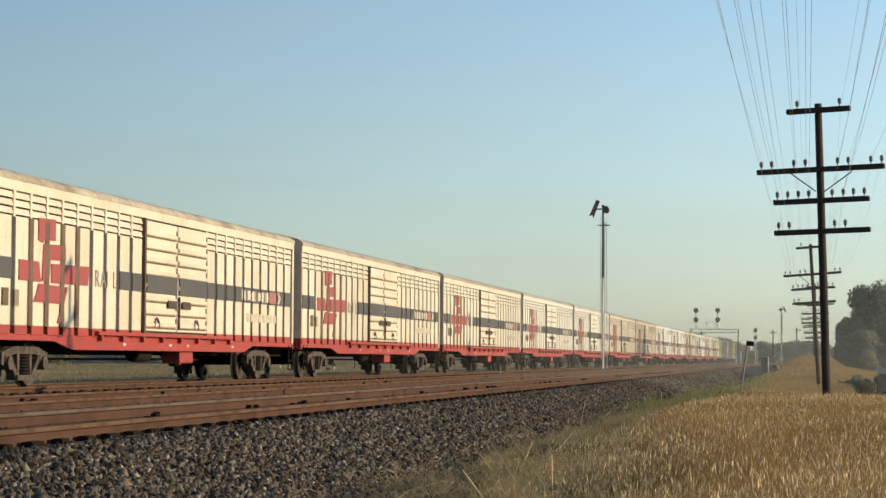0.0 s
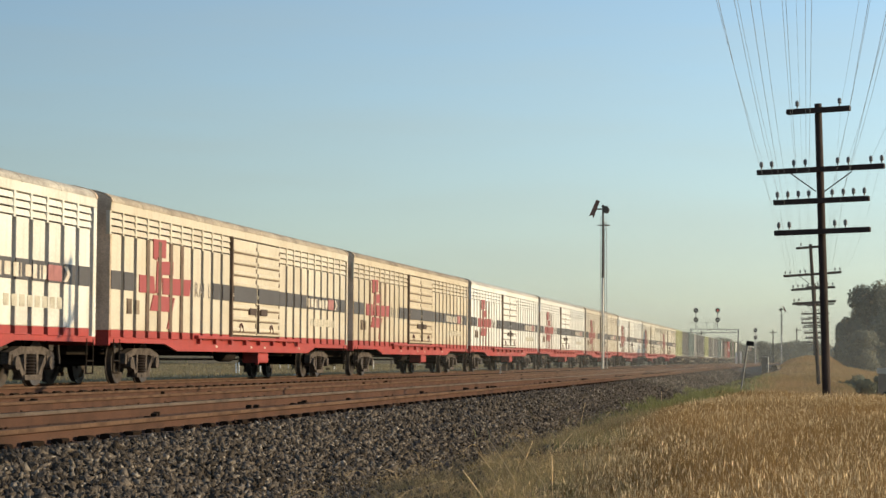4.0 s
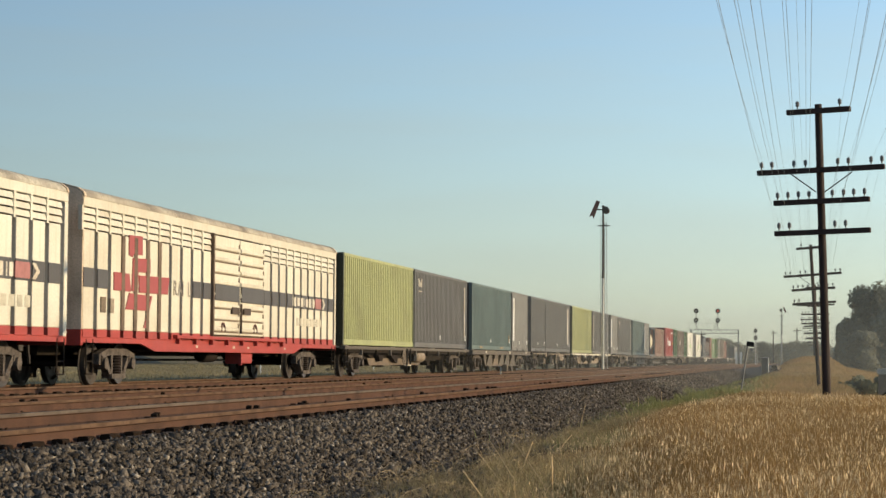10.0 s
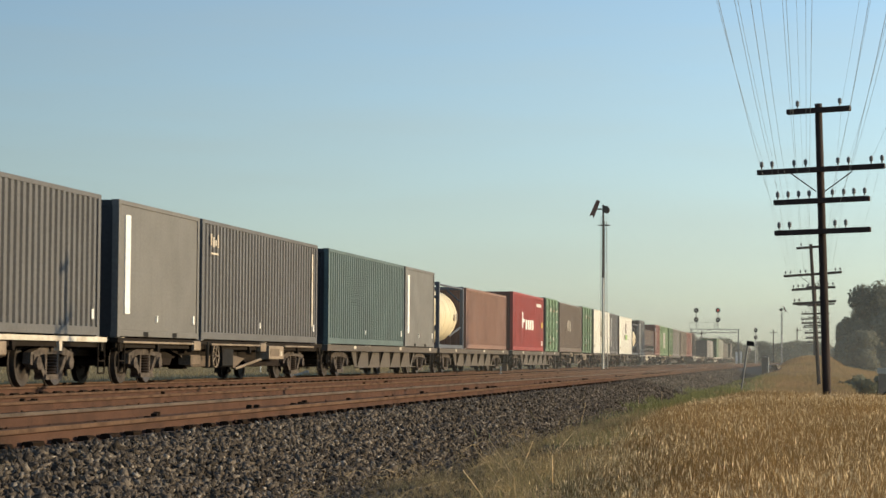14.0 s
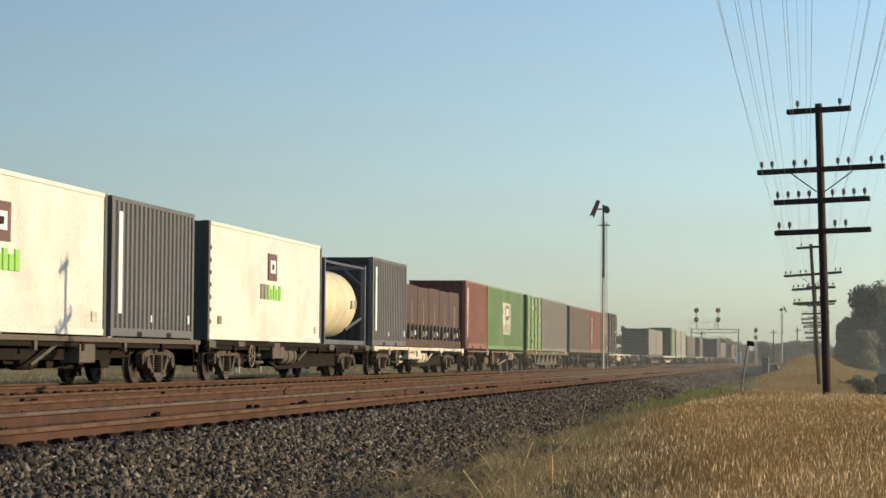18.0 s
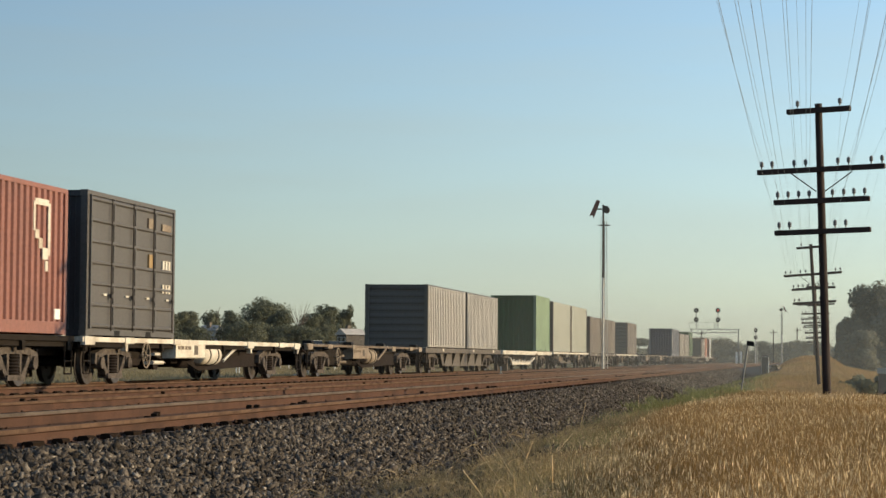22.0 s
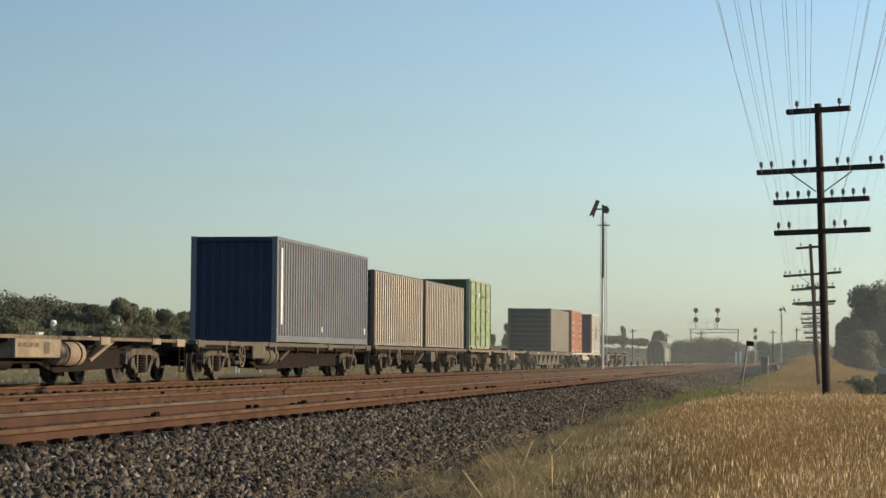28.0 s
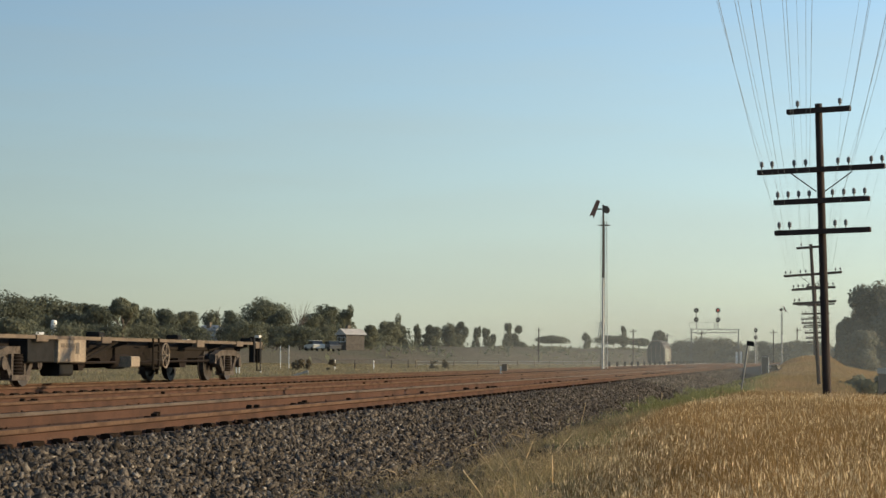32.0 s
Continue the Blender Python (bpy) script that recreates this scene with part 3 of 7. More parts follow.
def flat_wagon(length, style, edge, box_at=None, label="", wheel_x=None):
    """A bogie container flat. style: ribbed deep side sills, or a shallow open frame."""
    w = thing("container_wagon", label, "railway wagon", group="container wagons")
    frame_mat = FRAME_GREY if style == "ribbed" else FRAME_DARK
    # Deepened in the middle to fill the dark space below the deck.
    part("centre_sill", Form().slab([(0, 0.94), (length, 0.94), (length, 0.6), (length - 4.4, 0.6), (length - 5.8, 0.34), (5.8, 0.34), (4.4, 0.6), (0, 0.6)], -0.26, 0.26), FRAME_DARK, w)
    for s in (-1, 1):
        sill = Form()
        thin = style == "skeletal"
        sill.sweep([(s * 1.30, 0.915), (s * 1.30, 0.985), (s * 1.2, 0.985), (s * 1.2, 0.915)] if thin else [(s * 1.30, 0.80 if style in ("ribbed", "truss") else 0.885), (s * 1.30, 0.985), (s * 1.12, 0.985), (s * 1.12, 0.80 if style in ("ribbed", "truss") else 0.885)], 0.0, length)
        if style == "open" and s < 0:
            n = int(length / 2.4)
            for i in range(n + 1):
                x = 0.25 + i * (length - 0.5) / n
                part("deck_bracket", Form().slab([(x - 0.09, 0.89), (x + 0.09, 0.89), (x + 0.06, 0.7), (x - 0.06, 0.7)], -1.29, -1.18), edge if i % 2 else FRAME_DARK, w)
        if style == "open":
            part("lower_channel", Form().box(0.05, length - 0.05, s * 1.2 - 0.03, s * 1.2 + 0.03, 0.78, 0.883), FRAME_DARK, w)
        part("side_sill", sill, FRAME_TAN if thin and edge is not FRAME_WHITE else edge, w)
        if style == "ribbed":
            a, b = 4.6, length - 4.6
            web = Form().slab([(a - 0.55, 0.8), (b + 0.55, 0.8), (b, 0.3), (a, 0.3)], s * 1.14 - 0.012, s * 1.14 + 0.012)
            part("sill_web", web, frame_mat, w)
            part("bottom_flange", Form().box(a, b, s * 1.2 - 0.09, s * 1.2 + 0.06, 0.275, 0.3), frame_mat, w)
            for x in (3.95, 11.65, 17.6) if s < 0 else ():
                part("edge_mark", Form().box(x - 0.17, x + 0.17, -1.308, -1.292, 0.87, 0.97), FRAME_WHITE, w, "worn white edge mark")
            if s < 0 and abs(length - 19.4) < 0.02:
                part("data_panel", Form().box(6.65, 8.5, -1.16, -1.145, 0.33, 0.62), FRAME_TAN, w, "faded tan data panel")
            n = 6
            rib = Form()
            rib.add([(-0.02, s * 1.153, 0.3), (-0.02, s * 1.29, 0.8), (-0.02, s * 1.153, 0.8), (0.02, s * 1.153, 0.3), (0.02, s * 1.29, 0.8), (0.02, s * 1.153, 0.8)],
                    [(0, 1, 2), (5, 4, 3), (0, 3, 4, 1), (1, 4, 5, 2), (2, 5, 3, 0)])
            rib.add([(-0.16, s * 1.154, 0.8), (0.16, s * 1.154, 0.8), (0.02, s * 1.154, 0.32), (-0.02, s * 1.154, 0.32), (-0.02, s * 1.2, 0.8), (0.02, s * 1.2, 0.8)],
                    [(0, 3, 4), (1, 5, 2), (3, 2, 5, 4), (0, 4, 5, 1)])
            rm = rib.mesh("rib", FRAME_DARK)
            for i in range(n if s < 0 else 0):
                part("rib", rm, None, w, at=(a + 0.35 + i * (b - a - 0.7) / (n - 1), 0, 0))
        elif thin:
            if s < 0:
                for u in (0.045, 0.34, 0.62, 0.95):
                    part("deck_pedestal", Form().cbox(u * length - 0.16, u * length + 0.16, -1.28, -1.0, 0.95, 1.09, 0.03), BLACK_PAINT, w)
                hose = Form().tube([(0.9, -0.9, 0.86), (1.6, -1.0, 0.62), (3.2, -0.95, 0.5), (6.0, -0.9, 0.46), (length - 4.0, -0.9, 0.5), (length - 1.5, -1.0, 0.66)], 0.03, 6)
                part("air_pipe", hose, BOGIE, w)
            if edge is FRAME_DARK and s < 0:
                # Added dark block that deepens the shade below this deck.
                part("deep_sill", Form().cbox(2.4, length * 0.42, -0.95, 0.95, 0.36, 0.93, 0.03), FRAME_DARK, w)
            for i in range(8):
                x = 1.2 + i * (length - 2.4) / 7
                g = Form().add([(x - 0.03, s * 0.2, 0.58), (x - 0.03, s * 1.2, 0.86), (x - 0.03, s * 1.2, 0.95), (x - 0.03, s * 0.2, 0.95),
                                (x + 0.03, s * 0.2, 0.58), (x + 0.03, s * 1.2, 0.86), (x + 0.03, s * 1.2, 0.95), (x + 0.03, s * 0.2, 0.95)],
                               [(0, 1, 2, 3), (7, 6, 5, 4), (0, 4, 5, 1), (1, 5, 6, 2), (2, 6, 7, 3), (3, 7, 4, 0)])
                part("outrigger", g, FRAME_DARK, w)
        else:
            deep = edge is FRAME_WHITE and (length > 25 or abs(length - 19.6) < 0.05)
            foot = 0.34 if deep else 0.52
            truss = Form().slab([(4.4, 0.8), (length - 4.4, 0.8), (length - 6.4, foot), (6.4, foot)], s * 0.95 - 0.015, s * 0.95 + 0.015)
            part("truss_plate", truss, FRAME_CREAM if deep and length > 25 else FRAME_GREY if deep else FRAME_DARK, w)
            if deep and s < 0:  # brake gear hung before the pale plate
                for x0, wide, z0, z1 in ((7.6, 0.5, 0.5, 0.86), (8.7, 0.35, 0.42, 0.7), (9.5, 0.9, 0.55, 0.86), (11.0, 0.4, 0.5, 0.8), (12.0, 1.3, 0.36, 0.78), (13.8, 0.5, 0.6, 0.86), (15.1, 0.4, 0.52, 0.84)):
                    part("brake_gear", Form().cbox(x0, x0 + wide, -1.12, -0.98, z0, z1, 0.05), BOGIE, w)
                part("equipment_box", Form().cbox(length - 6.3, length - 5.6, -1.3, -1.0, 0.6, 0.86, 0.02), FRAME_CREAM, w, "small grimy cream box")
                part("data_panel", Form().box(5.2, 6.2, -0.99, -0.96, 0.5, 0.72), FRAME_TAN, w)
    if style in ("open", "skeletal"):  # added dark underbody and hung brake gear, filling out the shade below the deck
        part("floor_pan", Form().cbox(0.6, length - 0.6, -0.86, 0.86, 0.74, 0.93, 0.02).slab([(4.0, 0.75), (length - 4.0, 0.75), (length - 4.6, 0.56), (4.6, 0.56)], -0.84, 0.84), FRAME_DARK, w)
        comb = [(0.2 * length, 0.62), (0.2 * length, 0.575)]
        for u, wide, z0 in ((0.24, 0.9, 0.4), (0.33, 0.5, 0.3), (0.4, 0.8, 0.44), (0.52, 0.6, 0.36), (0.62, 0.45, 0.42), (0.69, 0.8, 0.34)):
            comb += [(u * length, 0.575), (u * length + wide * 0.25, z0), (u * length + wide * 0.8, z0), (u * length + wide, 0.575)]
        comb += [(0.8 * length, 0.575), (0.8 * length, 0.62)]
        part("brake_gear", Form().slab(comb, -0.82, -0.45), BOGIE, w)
    beam = Form().box(-0.12, 0.12, -1.12, 1.12, 0.78, 0.95).mesh("cross_member", frame_mat)
    n = int(length / 2.2)
    for i in range(n + 1 if style in ("ribbed", "truss") else 0):
        part("cross_member", beam, None, w, at=(0.15 + i * (length - 0.3) / n, 0, 0))
    lock = Form().cbox(-0.11, 0.11, -0.07, 0.07, 0.985, 1.0, 0.005).mesh("twist_lock", FRAME_WHITE)
    for x in (0.5, length * 0.34, length * 0.66, length - 0.5):
        for y in (-1.18,):
            part("twist_lock", lock, None, w, at=(x, y, 0))
    if style == "truss":
        k = length / 19.5
        low = Form().slab([(x * k, z) for x, z in ((3.1, 0.62), (3.22, 0.66), (3.8, 0.42), (10.3, 0.4), (12.3, 0.68), (12.4, 0.62), (10.35, 0.3), (3.7, 0.3))], -1.24, -1.12)
        part("lower_truss_rail", low, edge, w, "grimy white bowed truss rail")
        # Added triangles shape the bright zigzag between triangular shadows on the sill.
        for i in range(6):
            x = (4.0 + i * 1.08) * k
            part("truss_gusset", Form().slab([(x, 0.4), (x + 0.85, 0.4), (x + 0.75, 0.58 - 0.05 * (i % 2))], -1.2, -1.14), edge, w)
        for x in (8.2 * k, 8.9 * k):
            part("truss_post", Form().cbox(x - 0.03, x + 0.03, -1.22, -1.14, 0.4, 0.82, 0.01), FRAME_GREY, w)
        for u in (0.02, 0.24, 0.45, 0.68, 0.97):
            part("sill_block", Form().cbox(u * length - 0.25, u * length + 0.25, -1.325, -1.2, 0.79, 0.992, 0.012), edge, w)
    elif box_at is not None:
        side_kit(w, box_at, length, FRAME_WHITE if edge is FRAME_WHITE else FRAME_CREAM if edge is FRAME_CREAM or style == "skeletal" else FRAME_GREY, style)
    elif edge is FRAME_DARK and style in ("open", "skeletal") and length < 20:
        low_kit(w, length, wheel_x < 8)
    elif style == "open" and length > 24 and edge is FRAME_GREY:  # tan plate, pale tank and ladder frame
        part("low_plate", Form().slab([(4.9, 0.6), (15.4, 0.6), (14.6, 0.36), (5.2, 0.36)], -0.99, -0.965), FRAME_TAN, w, "dusty tan lower plate")
        part("air_tank", Form().turned([(0, 0.08), (0.05, 0.17), (0.12, 0.2), (1.3, 0.2), (1.4, 0.08)], 18), FRAME_CREAM, w, "dusty pale air tank", (12.9, -1.1, 0.66), True)
        part("tank_bracket", Form().cbox(12.4, 13.0, -1.2, -1.0, 0.5, 0.84, 0.02), BLACK_PAINT, w)
        for x in (10.35, 11.0):
            part("ladder_rail", Form().rod((x, -1.32, 0.36), (x, -1.32, 0.95), 0.03, 6), BLACK_PAINT, w)
        part("ladder_rung", Form().cbox(10.35, 11.0, -1.35, -1.25, 0.34, 0.38, 0.01), FRAME_WHITE, w)
        part("brake_gear", Form().slab([(8.2, 0.72), (9.5, 0.72), (9.4, 0.44), (8.9, 0.5)], -1.15, -1.0), BOGIE, w)
        part("brake_gear", Form().slab([(6.0, 0.72), (6.9, 0.72), (6.7, 0.5), (6.3, 0.5)], -1.15, -1.0), BOGIE, w)
    elif style == "open" and edge is FRAME_GREY:
        x = length * 0.56
        part("equipment_box", Form().cbox(x, x + 0.95, -1.27, -0.85, 0.46, 0.84, 0.02), FRAME_GREY, w, "dusty grey-brown equipment box")
        part("strut", Form().rod((x - 2.4, -1.15, 0.42), (x - 1.2, -1.2, 0.8), 0.035, 6), FRAME_GREY, w)
        for dx in (1.7,):
            part("hanger_post", Form().cbox(dx + 0.8, dx + 0.87, -1.28, -1.22, 0.3, 0.8, 0.01), FRAME_GREY, w)
    if wheel_x is not None:
        part("handbrake_wheel", HANDWHEEL, None, w, "spoked handbrake wheel", (wheel_x, -1.33, 0.62))
    bogie(w, 2.6)
    bogie(w, length - 2.6)
    gear(w, length)
    return w


PAINTS = {}
# Rust-brown for deep-ribbed sides, darkened to hold the shade of the valleys.
RUST_SHADE_SIDE = paint("rusty_shaded_container_side", (0.13, 0.088, 0.06), 0.3, 0.7, 0.3)


def coat(key):
    """The paint of a container, by its name."""
    table = {"lime": (0.43, 0.45, 0.21), "slate": (0.16, 0.155, 0.15), "teal": (0.135, 0.185, 0.178), "grey": (0.21, 0.2, 0.183), "pinkbrown": (0.33, 0.19, 0.14),
             "red": (0.42, 0.07, 0.06), "bottle": (0.19, 0.31, 0.18), "sage": (0.39, 0.45, 0.3), "brown": (0.2, 0.15, 0.115), "white": (0.78, 0.77, 0.7), "bluegrey": (0.17, 0.165, 0.17),
             "rust": (0.105, 0.055, 0.036), "maroon": (0.33, 0.145, 0.11), "green": (0.23, 0.35, 0.165), "applegreen": (0.28, 0.4, 0.21), "stone": (0.3, 0.275, 0.245),
             "tan": (0.23, 0.185, 0.14), "charcoal": (0.13, 0.12, 0.11), "sand": (0.76, 0.72, 0.64), "fern": (0.235, 0.33, 0.2), "darkgreen": (0.035, 0.1, 0.03), "cream": (0.385, 0.395, 0.335),
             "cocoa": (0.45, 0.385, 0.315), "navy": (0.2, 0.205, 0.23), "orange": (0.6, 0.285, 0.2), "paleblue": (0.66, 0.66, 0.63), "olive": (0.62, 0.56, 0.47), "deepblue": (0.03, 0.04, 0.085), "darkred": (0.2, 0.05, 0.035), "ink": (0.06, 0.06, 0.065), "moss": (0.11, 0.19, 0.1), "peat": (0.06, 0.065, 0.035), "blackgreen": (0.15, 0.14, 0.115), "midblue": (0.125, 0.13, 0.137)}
    if key not in PAINTS:
        PAINTS[key] = paint(key + "_paint", tuple(round(c * (0.78 if key == "white" else 0.7), 4) for c in table[key]), 0.12 if key in ("white", "cream", "fern") else 0.35)
    return PAINTS[key]


def wavy(x0, x1, z0, z1, y, depth, pitch, s):
    """A trapezoid-corrugated sheet across x, facing side s, from z0 to z1, with a back skin."""
    n = max(2, round((x1 - x0) / pitch))
    w = (x1 - x0) / n
    pts = []
    for i in range(n):
        a = x0 + i * w
        pts += [(a, 0), (a + w * 0.46, 0), (a + w * 0.53, depth), (a + w * 0.93, depth)]
    pts.append((x1, 0))
    v = [(x, y - s * d, z0) for x, d in pts] + [(x, y - s * d, z1) for x, d in pts]
    k = len(pts)
    f = [(i, i + 1, i + 1 + k, i + k) for i in range(k - 1)]
    return v, f


def container(length, height, colour, kind, label, pitch=0.278, depth=0.04, marks=(), shaded_end_colour=""):
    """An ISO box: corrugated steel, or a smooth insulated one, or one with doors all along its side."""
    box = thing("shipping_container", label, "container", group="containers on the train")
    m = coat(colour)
    # The ends' shade is put in as a darker colour than the sides.
    em = coat(shaded_end_colour or colour)
    # White boxes get charcoal posts, which widen the shade drawn on their ends.
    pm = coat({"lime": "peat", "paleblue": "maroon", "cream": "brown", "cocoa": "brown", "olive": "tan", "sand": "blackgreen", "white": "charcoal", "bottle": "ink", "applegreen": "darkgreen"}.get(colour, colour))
    hw, rail, top = 1.219, (0.25 if colour in ("brown", "maroon") else 0.19) if kind == "steel" else 0.15, 0.09
    for s in (-1, 1):
        side = Form()
        if kind == "smooth":
            side.cbox(0.08, length - 0.08, s * (hw - 0.05) - 0.03, s * (hw - 0.05) + 0.03, rail, height - top, 0.01)
        elif kind == "doors" and s < 0:
            side.box(0.1, length - 0.1, -hw + 0.05, -hw + 0.09, rail, height - top)
        else:
            side.add(*wavy(0.1, length - 0.1, rail, height - top, s * (hw - 0.005), depth, pitch, s))
        ribbed = kind == "deep" and s < 0
        part("side_panel", side, RUST_SHADE_SIDE if ribbed else m, box)
        if ribbed:
            n = max(2, round((length - 0.2) / pitch))
            w = (length - 0.2) / n
            rib_me = Form().cbox(0.004, w * 0.4, -hw - 0.028, -hw + 0.012, 0.02, height - 0.05, 0.01).mesh("rib", m)
            for i in range(n):
                part("rib", rib_me, None, box, at=(0.1 + i * w, 0, 0))
        b = Form()
        b.cbox(0.1, length - 0.1, s * (hw - 0.03) - 0.03, s * (hw - 0.03) + 0.03, 0.02, rail + 0.005, 0.008)
        rm = RUST_SHADE_SIDE if kind == "deep" else m
        part("bottom_rail", b, rm, box)
        part("top_rail", Form().cbox(0.1, length - 0.1, s * (hw - 0.03) - 0.03, s * (hw - 0.03) + 0.03, height - top - 0.005, height, 0.008), coat("charcoal") if kind == "deep" else m, box)
        for e in (0, 1):
            x = 0.08 if e == 0 else length - 0.08
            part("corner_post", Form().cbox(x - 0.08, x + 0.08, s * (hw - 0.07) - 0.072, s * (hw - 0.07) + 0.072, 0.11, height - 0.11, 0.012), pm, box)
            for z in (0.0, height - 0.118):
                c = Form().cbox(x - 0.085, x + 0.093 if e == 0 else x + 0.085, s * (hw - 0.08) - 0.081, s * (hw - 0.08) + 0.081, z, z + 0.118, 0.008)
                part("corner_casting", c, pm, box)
    if kind == "doors":
        n = max(2, round(length / 1.5))
        w = (length - 0.3) / n
        leaf_me = Form().cbox(0.02, w - 0.02, -hw + 0.0, -hw + 0.05, rail + 0.02, height - top - 0.02, 0.008).mesh("side_door", m)
        rib_me = Form().cbox(0.03, w - 0.03, -hw - 0.05, -hw, 0, 0.075, 0.02).mesh("door_rib", coat("moss") if colour in ("bottle", "sage") else m)
        jamb_me = Form().cbox(-0.035, 0.035, -hw - 0.05, -hw + 0.02, rail, height - top, 0.015).mesh("door_jamb", coat("moss") if colour in ("bottle", "sage") else m)
        bar = Form()
        bar.rod((0, 0, 0.12), (0, 0, height - 0.1), 0.018, 6)
        bar.box(-0.06, 0.06, -0.03, 0.02, height * 0.27, height * 0.3)
        bands = colour in ("bottle", "sage", "applegreen")
        bar_me = bar.mesh("locking_bar", coat("moss") if bands else DARK_STEEL)
        band_me = Form().cbox(0.03, w - 0.03, -hw - 0.03, -hw, 0, 0.24, 0.025).mesh("door_band", coat({"bottle": "moss", "sage": "applegreen"}.get(colour, "green")))
        for i in range(n):
            d = part("side_door", leaf_me, None, box, at=(0.15 + i * w, 0, 0))
            part("locking_bar", bar_me, None, d, at=(w * 0.86, -hw - 0.06, 0))
            part("door_jamb", jamb_me, None, d)
            for r in range(4 if bands else 0):
                part("door_band", band_me, None, d, at=(0, 0, rail + 0.38 + r * (height - rail - top - 0.3) / 4.1))
            for r in range(0 if bands else 7):
                part("door_rib", rib_me, None, d, at=(0, 0, rail + 0.03 + r * (height - rail - top - 0.14) / 6))
    for e in (0, 1):
        x = 0.06 if e == 0 else length - 0.06
        end = Form()
        if kind == "smooth":
            end.box(x - 0.03, x + 0.03, -hw + 0.14, hw - 0.14, 0.12, height - 0.12)
        elif kind == "deep":
            h, g = (height - 0.26) / 8, 0.02 if e == 0 else -0.02
            prof = [(x + d, 0.13 + (i + u) * h) for i in range(8) for u, d in ((0.0, 0.0), (0.35, g), (0.7, g), (0.8, 0.0))] + [(x, height - 0.13)]
            k = len(prof)
            end.add([(a, y, z) for y in (-hw + 0.14, hw - 0.14) for a, z in prof], [(i, i + 1, i + 1 + k, i + k) for i in range(k - 1)])
        else:
            v, f = wavy(-hw + 0.14, hw - 0.14, 0.12, height - 0.12, 0, 0.035, 0.27, 1)
            end.add([(x + (-y if e == 0 else y), xx, z) for xx, y, z in v], f)
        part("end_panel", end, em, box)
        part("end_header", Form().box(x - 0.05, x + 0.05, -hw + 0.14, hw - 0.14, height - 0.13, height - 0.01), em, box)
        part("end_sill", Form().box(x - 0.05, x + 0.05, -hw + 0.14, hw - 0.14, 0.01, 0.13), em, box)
    part("roof", Form().box(0.1, length - 0.1, -hw + 0.02, hw - 0.02, height - 0.05, height - 0.02), m, box)
    part("floor", Form().box(0.1, length - 0.1, -hw + 0.05, hw - 0.05, 0.1, 0.14), SLEEPER, box)
    if length < 7:
        # Solid black blocks stand in for the dark pocket openings.
        for x in (length / 2 - 1.25, length / 2 + 0.9):
            part("fork_pocket", Form().box(x, x + 0.36, -hw - 0.003, -hw + 0.02, 0.025, 0.13), BLACK_PAINT, box)
    for name, x0, x1, z0, z1, mk in marks:
        p = Form().box(x0, x1, -hw - 0.012 - (0.03 if kind == "doors" else 0), -hw + (0.004 if kind != "smooth" else 0.02), z0, z1)
        if name == "emblem_core":
            for i, c in enumerate(p.v):
                p.v[i] = (c[0], c[1] - (0.006 if mk is BROWN_MARK or kind == "smooth" else 0.01), c[2])
        part(name.replace("_core", ""), p, mk, box)
    return box


def tank_container(label):
    """A cylindrical tank in an open steel frame."""
    t = thing("tank_container", label, "tank container", group="containers on the train")
    frame_paint = paint("dark_tank_frame_paint", (0.1, 0.11, 0.13))
    for x, z, mk in ((4.35, 1.15, FRAME_TAN), (4.72, 1.15, FRAME_WHITE), (5.02, 1.18, LETTER)):
        part("placard", Form().box(x, x + 0.22, -1.092, -1.06, z, z + 0.26), mk, t)
    shell = paint("cream_tank_paint", (0.62, 0.54, 0.37), 0.2)
    body = Form().turned([(0.35, 0.05), (0.4, 0.5), (0.52, 0.85), (0.7, 1.03), (0.85, 1.08), (5.2, 1.08), (5.36, 1.03), (5.54, 0.85), (5.66, 0.5), (5.7, 0.05)], 32)
    part("tank", body, shell, t, at=(0, 0, 1.32), smooth=True)
    for x in (1.3, 2.4, 3.6, 4.7):
        part("tank_band", Form().turned([(x - 0.03, 1.06), (x - 0.025, 1.086), (x + 0.025, 1.086), (x + 0.03, 1.06)], 32), shell, t, at=(0, 0, 1.32))
    part("manhole", Form().turned([(1.05, 0.3), (1.18, 0.3), (1.2, 0.26)], 16, "z"), shell, t, at=(3.0, 0, 1.32))
    for x in (0.07, 5.98):
        for s in (-1, 1):
            part("frame_post", Form().cbox(x - 0.07, x + 0.07, s * 1.15 - 0.07, s * 1.15 + 0.07, 0, 2.6, 0.01), frame_paint, t)
            part("frame_brace", Form().rod((x, s * 1.1, 1.95), (x, s * 0.45, 2.52), 0.045, 6), frame_paint, t)
            part("frame_strut", Form().rod((x, s * 1.1, 0.9), (1.0 if x < 1 else 5.05, s * 0.75, 0.5), 0.05, 6), frame_paint, t)
        for z in (0.06, 2.53):
            part("frame_crossbar", Form().cbox(x - 0.06, x + 0.06, -1.08, 1.08, z - 0.06, z + 0.06, 0.01), frame_paint, t)
    for s in (-1, 1):
        part("bottom_rail", Form().cbox(0.14, 5.91, s * 1.16 - 0.05, s * 1.16 + 0.05, 0.0, 0.14, 0.01), frame_paint, t)
        part("top_rail", Form().rod((0.1, s * 1.16, 2.5), (5.95, s * 1.16, 2.5), 0.04, 6), frame_paint, t)
    return t


